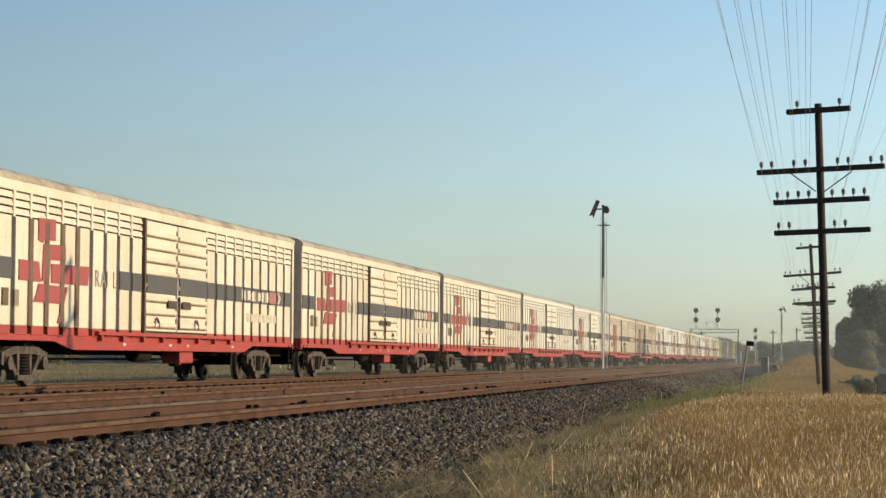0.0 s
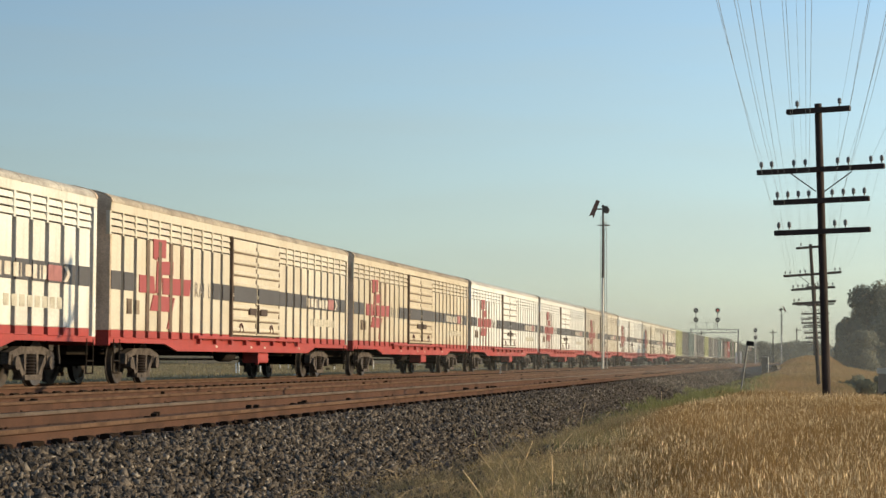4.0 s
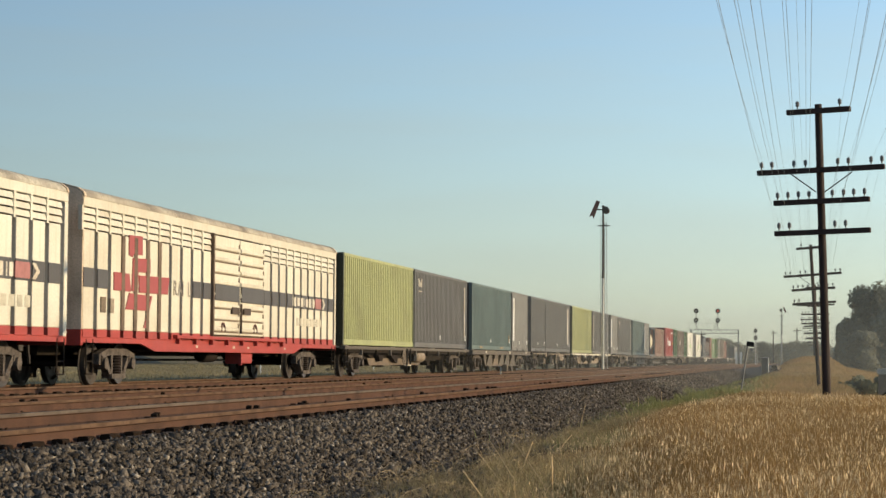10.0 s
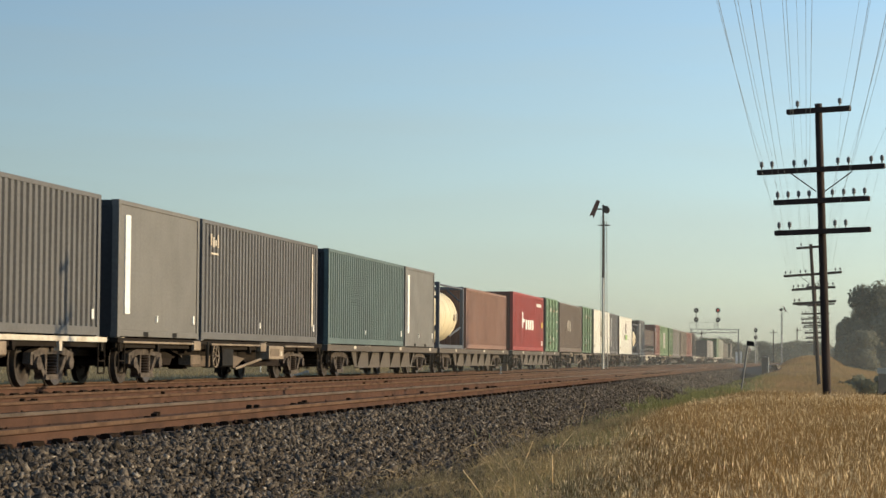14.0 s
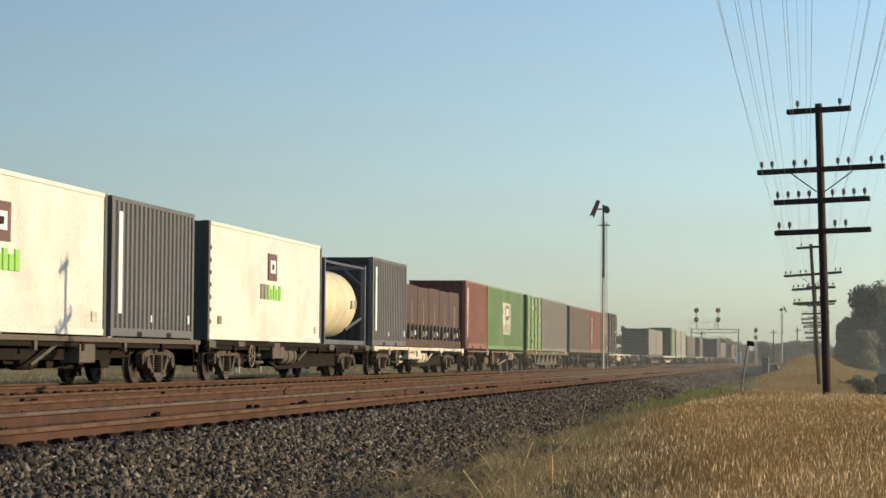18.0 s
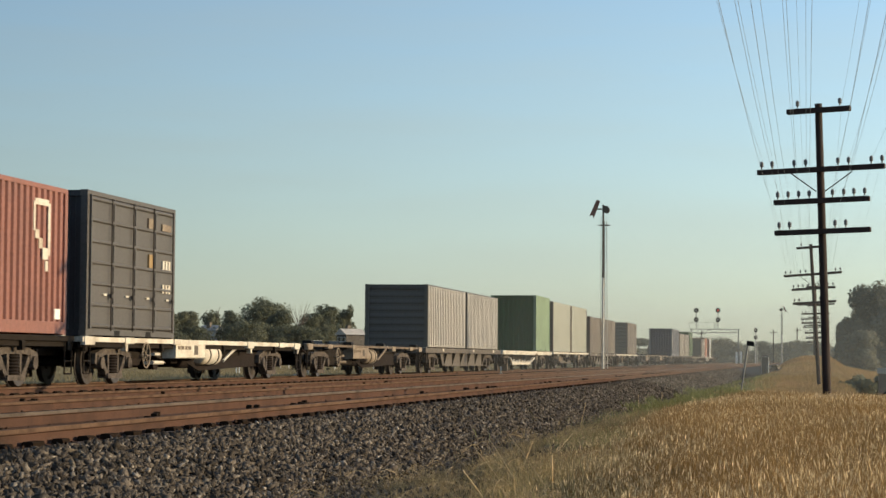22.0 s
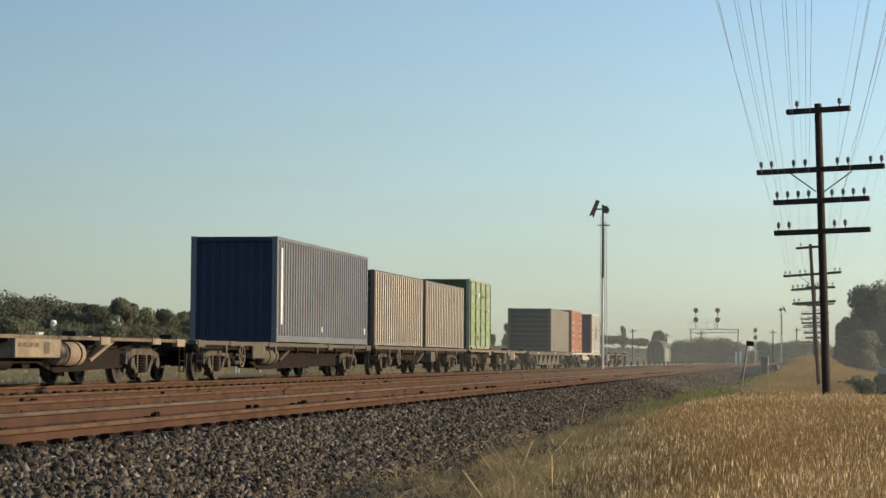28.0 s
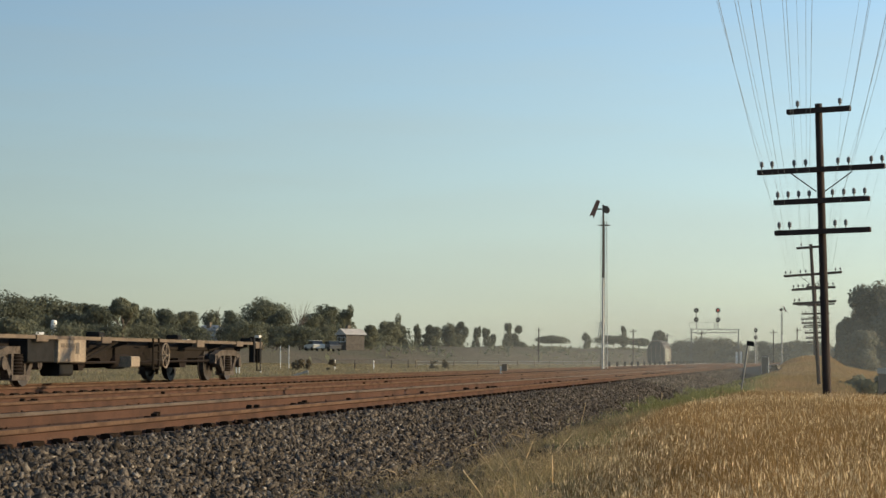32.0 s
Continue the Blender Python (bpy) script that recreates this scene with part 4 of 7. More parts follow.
def open_rack(label):
    """A long folding-end rack of rusty plates behind stanchions."""
    r = thing("open_rack_container", label, "container", group="containers on the train")
    m = coat("rust")
    part("base", Form().cbox(0, 12.19, -1.2, 1.2, 0.0, 0.3, 0.03), m, r)
    part("load", Form().box(0.3, 11.9, -1.0, 1.0, 0.3, 2.2), m, r, "rusty brown steel sheeting")
    for i in range(5):
        x = 0.1 + i * 2.39
        part("side_sheet", Form().cbox(x, x + 2.33, -1.14, -1.06, 0.75, 2.28 - 0.03 * (i % 2), 0.01), m, r)
        for dx in (0.4, 1.2, 2.0):
            part("stanchion", Form().cbox(x + dx, x + dx + 0.09, -1.21, -1.12, 0.1, 0.85, 0.01), coat("charcoal"), r)
        part("load_strap", Form().box(x + 1.2, x + 1.235, -1.15, -1.14, 0.8, 1.7), FRAME_WHITE, r, "pale lashing strap")
        part("side_flap", Form().box(x + 0.65, x + 1.2, -1.2, -1.15, 0.38, 0.6), FRAME_GREY, r)
        part("lashing_hook", Form().box(x + 1.5, x + 1.62, -1.22, -1.16, 0.45, 0.62), WHITE_MARK, r)
    return r


VAN_WHITE = paint("weathered_cream_van_paint", (0.545, 0.515, 0.43), 0.28, 0.5, 0.14, (0.3, 0.23, 0.15), 0.08, True)
VAN_RED = paint("faded_red_van_paint", (0.31, 0.045, 0.036), 0.25, 0.5, 0.2)
VAN_STRIPE = paint("charcoal_stripe_paint", (0.075, 0.07, 0.07), 0.2, 0.55, 0.15)
VAN_POST = material("dark_brown_channel", (0.115, 0.078, 0.054), 0.85, 0.0, 0.3, 3.0, 30.0, 0.1)
VAN_ROOF = paint("dusty_van_roof_paint", (0.36, 0.32, 0.25), 0.3, 0.7, 0.5, (0.14, 0.12, 0.095), 0.22, True)
VAN_END = material("grimy_brown_van_end", (0.64, 0.5, 0.36), 0.85, 0.0, 0.3, 1.5, 30.0, 0.1, streak=0.3)
LETTER = material("dark_lettering", (0.22, 0.195, 0.17), 0.6, 0.0, 0.1, 10.0, 50.0, 0.0)
WHITE_MARK = material("white_marking", (0.75, 0.74, 0.7), 0.6, 0.0, 0.15, 8.0, 50.0, 0.0)
RED_MARK = material("red_marking", (0.26, 0.045, 0.045), 0.6, 0.0, 0.12, 5.0, 40.0, 0.0, (0.22, 0.06, 0.055))
PALE_LABEL = material("pale_worn_label", (0.46, 0.44, 0.36), 0.7, 0.0, 0.35, 4.0, 40.0, 0.0)
GREEN_MARK = material("green_marking", (0.25, 0.5, 0.1), 0.6, 0.0, 0.12, 5.0, 40.0, 0.0)
BROWN_MARK = material("brown_marking", (0.12, 0.06, 0.05), 0.6, 0.0, 0.12, 5.0, 40.0, 0.0)
OCHRE_MARK = material("ochre_marking", (0.26, 0.17, 0.07), 0.6, 0.0, 0.12, 5.0, 40.0, 0.0)
YELLOW_MARK = material("yellow_marking", (0.65, 0.45, 0.06), 0.6, 0.0, 0.12, 5.0, 40.0, 0.0)
PINK_MARK = material("faded_pink_marking", (0.3, 0.12, 0.11), 0.6, 0.0, 0.2, 5.0, 40.0, 0.0)
FAINT_MARK = material("faint_worn_lettering", (0.42, 0.385, 0.3), 0.6, 0.0, 0.3, 5.0, 40.0, 0.0)
VAN_LATCH = material("dark_brown_latch_steel", (0.055, 0.036, 0.026), 0.8, 0.0, 0.3, 6.0, 40.0, 0.1)
VAN_HEAD, VAN_LENGTH = -0.18, 22.96  # the two ends of the body


def louvre_van():
    v = thing("louvre_van", "cream louvre van with red sills, charcoal stripe and red emblem", "railway wagon", group="louvre vans")
    H, L, hw = VAN_HEAD, VAN_LENGTH, 1.3
    part("underframe", Form().cbox(0, L, -0.3, 0.3, 0.62, 1.0, 0.02), FRAME_DARK, v)
    for s in (-1, 1):
        sill = Form().slab([(H, 1.0), (L, 1.0), (L, 0.88), (L - 4.4, 0.88), (L - 5.3, 0.72), (4.7, 0.72), (3.7, 0.88), (H, 0.88)], s * (hw - 0.05) - 0.03, s * (hw - 0.05) + 0.03)
        part("side_sill", sill, VAN_RED, v, "faded red side sill")
        part("backing_wall", Form().box(H + 0.02, L - 0.02, s * (hw - 0.12) - 0.02, s * (hw - 0.12) + 0.02, 1.0, 3.75), VAN_POST, v, "dark brown recessed channels")
        part("cornice", Form().cbox(H, L, s * (hw - 0.05) - 0.04, s * (hw - 0.05) + 0.04, 3.6, 3.8, 0.012), VAN_WHITE, v)
    part("sill_step", Form().cbox(6.0, 16.2, -hw - 0.1, -hw + 0.02, 1.02, 1.1, 0.01), VAN_RED, v, "red running board under the doors")
    for i in range(8):
        part("step_bracket", Form().slab([(6.2 + i * 1.4, 1.02), (6.32 + i * 1.4, 1.02), (6.3 + i * 1.4, 0.9), (6.22 + i * 1.4, 0.9)], -hw - 0.08, -hw + 0.0), VAN_RED, v)
    part("underfloor_box", Form().cbox(12.2, 13.3, -1.22, -0.8, 0.44, 0.71, 0.03), VAN_RED, v, "faded red box under the floor")
    part("box_post", Form().cbox(12.15, 12.22, -1.24, -1.16, 0.4, 0.74, 0.01), VAN_RED, v)
    for x in (7.9, 11.2, 12.6, 16.5):
        part("sill_label", Form().box(x, x + 0.16, -hw + 0.015, -hw + 0.03, 0.82, 0.875), FRAME_WHITE, v)
    x_door0, x_door1 = 9.16, 14.09
    part("far_side", Form().box(H + 0.05, L - 0.05, hw - 0.09, hw - 0.03, 1.15, 3.6), VAN_WHITE, v)
    for b0, b1, n in ((-0.257, 9.17, 11), (14.093, 22.663, 10)):
        w = (b1 - b0) / n
        gap = 0.112
        sheet_me = Form().cbox(gap, w - gap, -hw + 0.01, -hw + 0.1, 1.15, 3.14, 0.015).box(-0.05, 0.05, -hw - 0.004, -hw + 0.08, 3.12, 3.61).cbox(gap, w - gap, -hw + 0.004, -hw + 0.1, 0.98, 1.15, 0.01).mesh("side_sheet", VAN_WHITE)
        sheet_me.materials.append(VAN_RED)
        for poly in sheet_me.polygons:
            poly.material_index = 1 if poly.center.z < 1.151 and max(sheet_me.vertices[i].co.z for i in poly.vertices) < 1.16 and min(sheet_me.vertices[i].co.z for i in poly.vertices) < 1.14 else 0
        slat_me = Form().add([(0.03, -hw + 0.005, 0), (w - 0.03, -hw + 0.005, 0), (w - 0.03, -hw + 0.035, 0.115), (0.03, -hw + 0.035, 0.115),
                              (0.03, -hw + 0.06, 0), (w - 0.03, -hw + 0.06, 0)], [(0, 1, 2, 3), (0, 4, 5, 1), (4, 3, 2, 5)]).mesh("louvre", VAN_WHITE)
        stripe_me = Form().cbox(gap - 0.005, w - gap + 0.005, -hw, -hw + 0.02, 1.99, 2.38, 0.003).mesh("stripe", VAN_STRIPE)
        for i in range(n):
            x = b0 + i * w
            part("side_sheet", sheet_me, None, v, at=(x, 0, 0))
            for k in range(3):
                part("louvre", slat_me, None, v, at=(x, 0, 3.17 + k * 0.145))
            if b0 > 9 or i < 2 or i >= 9:
                part("stripe", stripe_me, None, v, "charcoal band", (x, 0, 0))
    part("corner_sheet", Form().cbox(22.775, L, -hw + 0.01, -hw + 0.1, 0.98, 3.6, 0.015), VAN_WHITE, v)
    # two sliding doors on the near side
    dw = (x_door1 - x_door0) / 2
    door_me = Form().cbox(0.03, dw - 0.03, -hw - 0.02, -hw + 0.06, 1.15, 3.56, 0.012).mesh("sliding_door", VAN_WHITE)
    ridge_me = Form().cbox(0.06, dw - 0.12, -hw - 0.055, -hw - 0.01, 0, 0.1, 0.02).mesh("door_ridge", VAN_WHITE)
    # Dark dashes for the gaps at the door's edge, thin strips below the ridges.
    dashes, groove = Form(), Form()
    for k in range(8):
        z = 1.22 + k * 0.285
        dashes.box(dw - 0.13, dw - 0.05, -hw - 0.028, -hw - 0.01, z + 0.06, z + 0.23)
        groove.box(0.06, dw - 0.12, -hw - 0.03, -hw - 0.018, z - 0.018, z + 0.022)
    hang_me, groove_me = dashes.mesh("hinge_strip", VAN_POST), groove.mesh("door_groove", FRAME_TAN)
    band_me = Form().box(0.1, dw - 0.14, -hw - 0.06, -hw - 0.012, 1.99, 2.38).mesh("stripe", VAN_STRIPE)
    latch = Form()
    latch.box(-0.33, 0.33, -hw - 0.075, -hw - 0.02, 1.68, 1.85)
    latch_me = latch.mesh("door_latch", VAN_LATCH)
    arch_me = Form().tube([(0.16 * math.cos(math.pi * i / 6), -hw - 0.05, 0.2 * math.sin(math.pi * i / 6)) for i in range(7)], 0.025, 5).mesh("door_handle", BROWN_MARK)
    for i in range(2):
        d = part("sliding_door", door_me, None, v, "ribbed cream sliding door", (x_door0 + i * dw, 0, 0))
        for k in range(8):
            part("door_ridge", ridge_me, None, d, at=(0, 0, 1.24 + k * 0.285))
        tagged(part("door_groove", groove_me, None, d, "thin tan strips under the ridges"), kind="stuff")
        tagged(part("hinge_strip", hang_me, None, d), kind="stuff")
        part("stripe", band_me, None, d)
        part("door_handle", arch_me, None, d, at=(dw * (0.35 if i == 0 else 0.6), 0, 1.24))
        part("door_latch", latch_me, None, d, at=(dw - 0.5 if i == 0 else 0.62, 0, 0))
    part("lock_bar", Form().rod((x_door0 + dw, -hw - 0.07, 1.2), (x_door0 + dw, -hw - 0.07, 1.95), 0.03, 6), VAN_LATCH, v)
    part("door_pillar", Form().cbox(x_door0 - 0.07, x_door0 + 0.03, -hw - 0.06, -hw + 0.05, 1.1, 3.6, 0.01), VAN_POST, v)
    # emblem: four red blocks with pale joints
    y0, y1 = -hw - 0.012, -hw + 0.02
    em = Form()
    em.slab([(1.72, 2.36), (2.74, 2.36), (2.86, 1.98), (1.72, 1.98)], y0, y1)
    em.slab([(2.7, 2.76), (2.7, 3.18), (3.62, 3.2), (3.62, 2.79), (3.02, 2.79), (2.94, 2.72)], y0, y1)
    em.slab([(2.98, 2.7), (4.2, 2.74), (4.2, 2.43), (3.36, 2.42), (3.3, 2.0), (2.92, 2.0)], y0, y1)
    em.slab([(3.42, 2.35), (5.62, 2.38), (5.5, 2.0), (3.42, 1.98)], y0, y1)
    em.slab([(2.75, 1.95), (4.22, 1.93), (3.96, 1.6), (2.51, 1.6)], y0, y1)
    em.slab([(4.26, 1.93), (4.36, 1.93), (3.9, 1.22), (3.78, 1.22)], y0, y1)
    part("emblem", em, RED_MARK, v, "red block emblem")
    # Flat dark strips laid over the emblem stand in for the recessed channels.
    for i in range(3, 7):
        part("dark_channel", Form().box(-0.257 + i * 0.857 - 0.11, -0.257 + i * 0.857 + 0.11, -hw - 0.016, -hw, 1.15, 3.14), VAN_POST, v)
    # lettering
    for i, ch in enumerate("RAIL"):
        cu = bpy.data.curves.new("letter", "FONT")
        cu.body, cu.size, cu.extrude = ch, 0.5, 0.004
        ob = new("letter", cu)
        dg = bpy.context.evaluated_depsgraph_get()
        me = bpy.data.meshes.new_from_object(ob.evaluated_get(dg))
        bpy.data.objects.remove(ob)
        me.materials.append(LETTER)
        le = part("letter", me, None, v, at=(5.95 + i * 0.36 + (0.06 if i == 3 else 0), -hw + 0.0, 2.0))
        le.rotation_euler = (radians(90), 0, 0)
    for x0, x1, z0, z1 in ((17.35, 17.42, 2.06, 2.32), (17.55, 17.75, 2.04, 2.3), (17.9, 18.2, 2.06, 2.3), (18.35, 18.6, 2.04, 2.3), (18.7, 18.76, 2.04, 2.3), (18.95, 19.25, 2.06, 2.28), (19.35, 19.55, 2.04, 2.3), (19.7, 19.76, 2.04, 2.3), (19.86, 20.05, 2.04, 2.3)):
        part("marking", Form().box(x0, x1, -hw - 0.006, -hw + 0.02, z0, z1), FRAME_WHITE, v)
    part("freight_block", Form().box(20.15, 20.9, -hw - 0.008, -hw + 0.02, 2.03, 2.33), PINK_MARK, v, "faded pink block on the band")
    part("arrow_mark", Form().slab([(21.02, 2.33), (21.2, 2.33), (21.42, 2.18), (21.2, 2.03), (21.02, 2.03), (21.22, 2.18)], -hw - 0.008, -hw + 0.02), FRAME_WHITE, v)
    for i in range(8):
        part("marking", Form().box(17.9 + i * 0.4, 18.16 + i * 0.4, -hw + 0.004, -hw + 0.02, 1.5, 1.72), FAINT_MARK, v)
    part("notice_plate", Form().box(0.9, 1.2, -hw - 0.015, -hw + 0.02, 1.5, 1.82), FRAME_TAN, v, "small ochre notice")
    part("notice_plate", Form().box(1.5, 1.72, -hw - 0.015, -hw + 0.02, 1.5, 1.8), FRAME_CREAM, v)
    # roof and ends
    sec = [(-hw, 3.79), (-hw + 0.03, 3.87), (-1.15, 3.96), (-0.85, 4.04), (-0.45, 4.09), (0, 4.11), (0.45, 4.09), (0.85, 4.04), (1.15, 3.96), (hw - 0.03, 3.87), (hw, 3.79)]
    part("roof", Form().sweep(sec, H, L), VAN_ROOF, v, "arched dusty roof", smooth=True)
    rib_me = Form().sweep([(y * 1.002, z + 0.004) for y, z in sec] + [(y, z - 0.02) for y, z in reversed(sec)], -0.02, 0.02).mesh("roof_rib", VAN_ROOF)
    for i in range(12):
        part("roof_rib", rib_me, None, v, at=(H + 0.04 + i * (L - H - 0.08) / 11, 0, 0))
    for x in (H + 0.02, L - 0.02):
        end = Form().sweep([(hw - 0.02, 1.14), (-hw + 0.02, 1.14)] + [(y * 0.985, z - 0.012) for y, z in sec], x - 0.03, x + 0.03)
        part("end_wall", end, VAN_END, v, "plain grimy brown end wall")
        part("headstock", Form().cbox(x - 0.06, x + 0.06, -hw + 0.02, hw - 0.02, 0.82, 1.14, 0.02), VAN_RED, v)
    for x in (H + 0.05, L - 0.05):
        part("roof_end_hoop", Form().sweep([(y * 1.01, z + 0.014) for y, z in sec] + [(y, z - 0.02) for y, z in reversed(sec)], x - 0.045, x + 0.045), VAN_END, v, "grimy brown hoop at the roof end")
    bogie(v, 2.7)
    bogie(v, L - 3.0)
    gear(v, L, 0.95)
    return v


VAN_START, VAN_PITCH = 35.6, 24.05
van = louvre_van()
rides(van, VAN_START - 0.1)
for k in range(1, 13):
    rides(copy_thing(van, pose(0, 0, 0)), VAN_START + k * VAN_PITCH)
# some vans are cleaner and whiter, some browner
VAN_TONES = ((1, 0.98, 0.95), (0.98, 0.96, 0.93), (1, 1, 1), (1.08, 1.13, 1.22), (1.1, 1.16, 1.26), (0.93, 0.9, 0.86), (0.86, 0.8, 0.72), (1.16, 1.25, 1.42), (1.16, 1.25, 1.42), (0.92, 0.9, 0.88),
             (1.16, 1.25, 1.42), (1, 1.02, 1.03), (0.98, 0.97, 0.95))
for (one, q, z), tone in zip(MOVING, VAN_TONES):
    for child in one.children_recursive:
        child.color = (*tone, 1)

# Container wagons: start and end along the train, style, deck edge, place of a box, handbrake wheel.
WAGONS = [(348.5, 373.3, "open", FRAME_GREY), (374.2, 393.6, "ribbed", FRAME_GREY), (394.3, 413.2, "open", FRAME_DARK), (413.9, 439.2, "open", FRAME_WHITE),
          (439.9, 458.9, "open", FRAME_DARK), (459.7, 478.9, "ribbed", FRAME_GREY), (479.5, 499.0, "ribbed", FRAME_GREY), (500.4, 520.3, "ribbed", FRAME_GREY),
          (520.9, 540.0, "open", FRAME_DARK), (540.7, 559.9, "open", FRAME_GREY), (560.5, 579.8, "open", FRAME_DARK), (580.4, 599.3, "open", FRAME_WHITE),
          (600.0, 618.9, "open", FRAME_DARK), (619.6, 638.9, "ribbed", FRAME_GREY), (639.9, 665.1, "open", FRAME_DARK), (665.6, 684.1, "open", FRAME_WHITE),
          (684.9, 703.5, "skeletal", FRAME_DARK), (704.3, 724.2, "ribbed", FRAME_GREY), (725.0, 744.5, "truss", FRAME_WHITE), (745.3, 764.9, "open", FRAME_WHITE),
          (765.9, 785.5, "ribbed", FRAME_GREY), (786.2, 805.6, "open", FRAME_WHITE), (806.3, 824.0, "skeletal", FRAME_CREAM), (824.8, 844.3, "skeletal", FRAME_CREAM),
          (845.1, 865.6, "open", FRAME_GREY), (866.3, 885.7, "open", FRAME_GREY), (886.4, 905.4, "skeletal", FRAME_DARK), (906.2, 926.0, "ribbed", FRAME_GREY),
          (926.6, 945.4, "open", FRAME_WHITE), (946.1, 965.8, "skeletal", FRAME_CREAM)]
EDGE_WORD = {FRAME_CREAM: "grimy cream", FRAME_WHITE: "grimy white", FRAME_GREY: "dusty grey-brown", FRAME_DARK: "near-black"}
for a, b, style, edge in WAGONS:
    L = b - a
    words = "flat container wagon with deep ribbed side sills" if style == "ribbed" else "bare skeletal container wagon with equipment box" if style == "skeletal" else "open-framed flat container wagon"
    bare = style == "ribbed" or a in (348.5, 413.9, 540.7, 745.3, 786.2, 866.3, 886.4) or (edge is FRAME_DARK and style == "open" and a != 560.5)
    box_at = None if bare else 4.1 if a > 940 else 8.66 if a in (806.3, 824.8) else 5.3 if a == 845.1 else 6.4
    wheel_x = None if style == "ribbed" else {348.5: 9.75, 394.3: 10.85, 886.4: 10.85, 439.9: 7.4, 520.9: 7.4, 600.0: 7.4, 946.1: 10.95, 725.0: 12.4, 745.3: 12.9}.get(a, 4.05)
    rides(flat_wagon(L, style, edge, box_at, EDGE_WORD[edge] + " " + words, wheel_x), a)

# Loads: start along the train, length, height, paint, kind, label and corrugation pitch.
LOADS = [
    (348.5, 12.19, 2.9, "lime", "steel", "faded lime-green corrugated steel container, forty foot"), (360.85, 12.19, 2.9, "slate", "steel", "dark slate-grey corrugated steel container, forty foot"),
    (374.5, 12.19, 2.9, "teal", "steel", "dull teal corrugated steel container with chalky streaks"), (387.1, 6.06, 2.9, "grey", "smooth", "short grey flat-sided container with a white stripe"),
    (394.5, 6.06, 2.9, "slate", "steel", "short dark grey corrugated container"), (400.75, 12.19, 2.9, "slate", "steel", "long dark slate corrugated container with a pale panel"),
    (414.1, 12.19, 2.9, "lime", "steel", "faded lime-green corrugated container on a cream wagon"), (426.75, 12.19, 2.9, "slate", "steel", "long dark grey corrugated container"),
    (440.1, 6.06, 2.9, "grey", "smooth", "short grey flat-sided container with a white stripe"), (446.4, 12.19, 2.9, "slate", "steel", "long slate container with a pale round mark"),
    (460.1, 12.19, 2.9, "teal", "steel", "dull teal corrugated container"), (472.6, 6.06, 2.9, "grey", "smooth", "short grey flat-sided container"),
    (486.5, 12.19, 2.59, "pinkbrown", "steel", "faded pinkish-brown corrugated container"), (501.1, 12.19, 2.9, "red", "steel", "bright red corrugated container with a white emblem"),
    (514.1, 6.06, 2.98, "bottle", "doors", "short bottle-green container with side doors"), (521.1, 12.19, 2.9, "brown", "steel", "long grey-brown corrugated container with a white mark"),
    (533.6, 6.06, 2.98, "bottle", "doors", "short bottle-green container with side doors"), (541.0, 12.19, 2.95, "white", "smooth", "smooth white insulated container with a small emblem"),
    (553.5, 6.06, 2.95, "bluegrey", "steel", "short blue-grey corrugated container with a white stripe"), (560.8, 12.19, 2.9, "white", "smooth", "smooth white insulated container with a green emblem"),
    (580.6, 6.06, 2.95, "bluegrey", "steel", "short dark blue-grey corrugated container"), (600.2, 6.06, 2.9, "maroon", "steel", "short maroon corrugated container with a white stripe"),
    (606.5, 12.19, 2.9, "green", "steel", "leaf-green corrugated container with a white emblem panel"), (620.0, 6.06, 2.9, "applegreen", "doors", "short apple-green container with side doors"),
    (626.4, 12.19, 2.9, "stone", "steel", "long stone-grey corrugated container"), (640.2, 12.19, 2.85, "tan", "steel", "long tan-brown corrugated container"),
    (652.65, 12.19, 2.85, "maroon", "steel", "faded maroon corrugated container with pale marks"), (666.0, 6.06, 2.95, "charcoal", "doors", "short charcoal container with side doors and labels"),
    (705.1, 9.125, 2.41, "sand", "deep", "low sand-coloured container with deep ribs"), (714.6, 9.125, 2.41, "sand", "deep", "low sand-coloured container with deep ribs"),
    (738.0, 6.06, 2.98, "fern", "flute", "short green steel container, its end coloured dark for shade"), (745.7, 9.125, 2.85, "cream", "flute", "pale cream-grey fluted steel container"),
    (755.3, 9.125, 2.85, "cream", "flute", "pale cream-grey fluted steel container"), (766.5, 9.125, 2.44, "cocoa", "deep", "low cocoa-brown container with deep ribs"),
    (776.0, 9.125, 2.44, "cocoa", "deep", "low cocoa-brown container with deep ribs"), (796.3, 9.125, 2.55, "cocoa", "deep", "brown-grey ribbed container standing alone"),
    (853.15, 12.19, 2.9, "navy", "steel", "tall blue-grey corrugated container with a white stripe"), (866.5, 9.125, 2.55, "olive", "deep", "beige container with deep steel ribs"),
    (876.2, 9.125, 2.55, "olive", "deep", "brown-beige container with deep ribs"), (886.9, 6.06, 3.0, "sage", "doors", "tall green container with side doors"),
    (916.3, 9.125, 2.44, "olive", "deep", "low beige container with deep ribs, its end coloured dark for shade"), (927.05, 6.06, 2.6, "orange", "steel", "short orange-red container with yellow lettering bars"),
    (939.3, 6.06, 2.6, "paleblue", "steel", "short faded pale-blue container with a grey patch")]


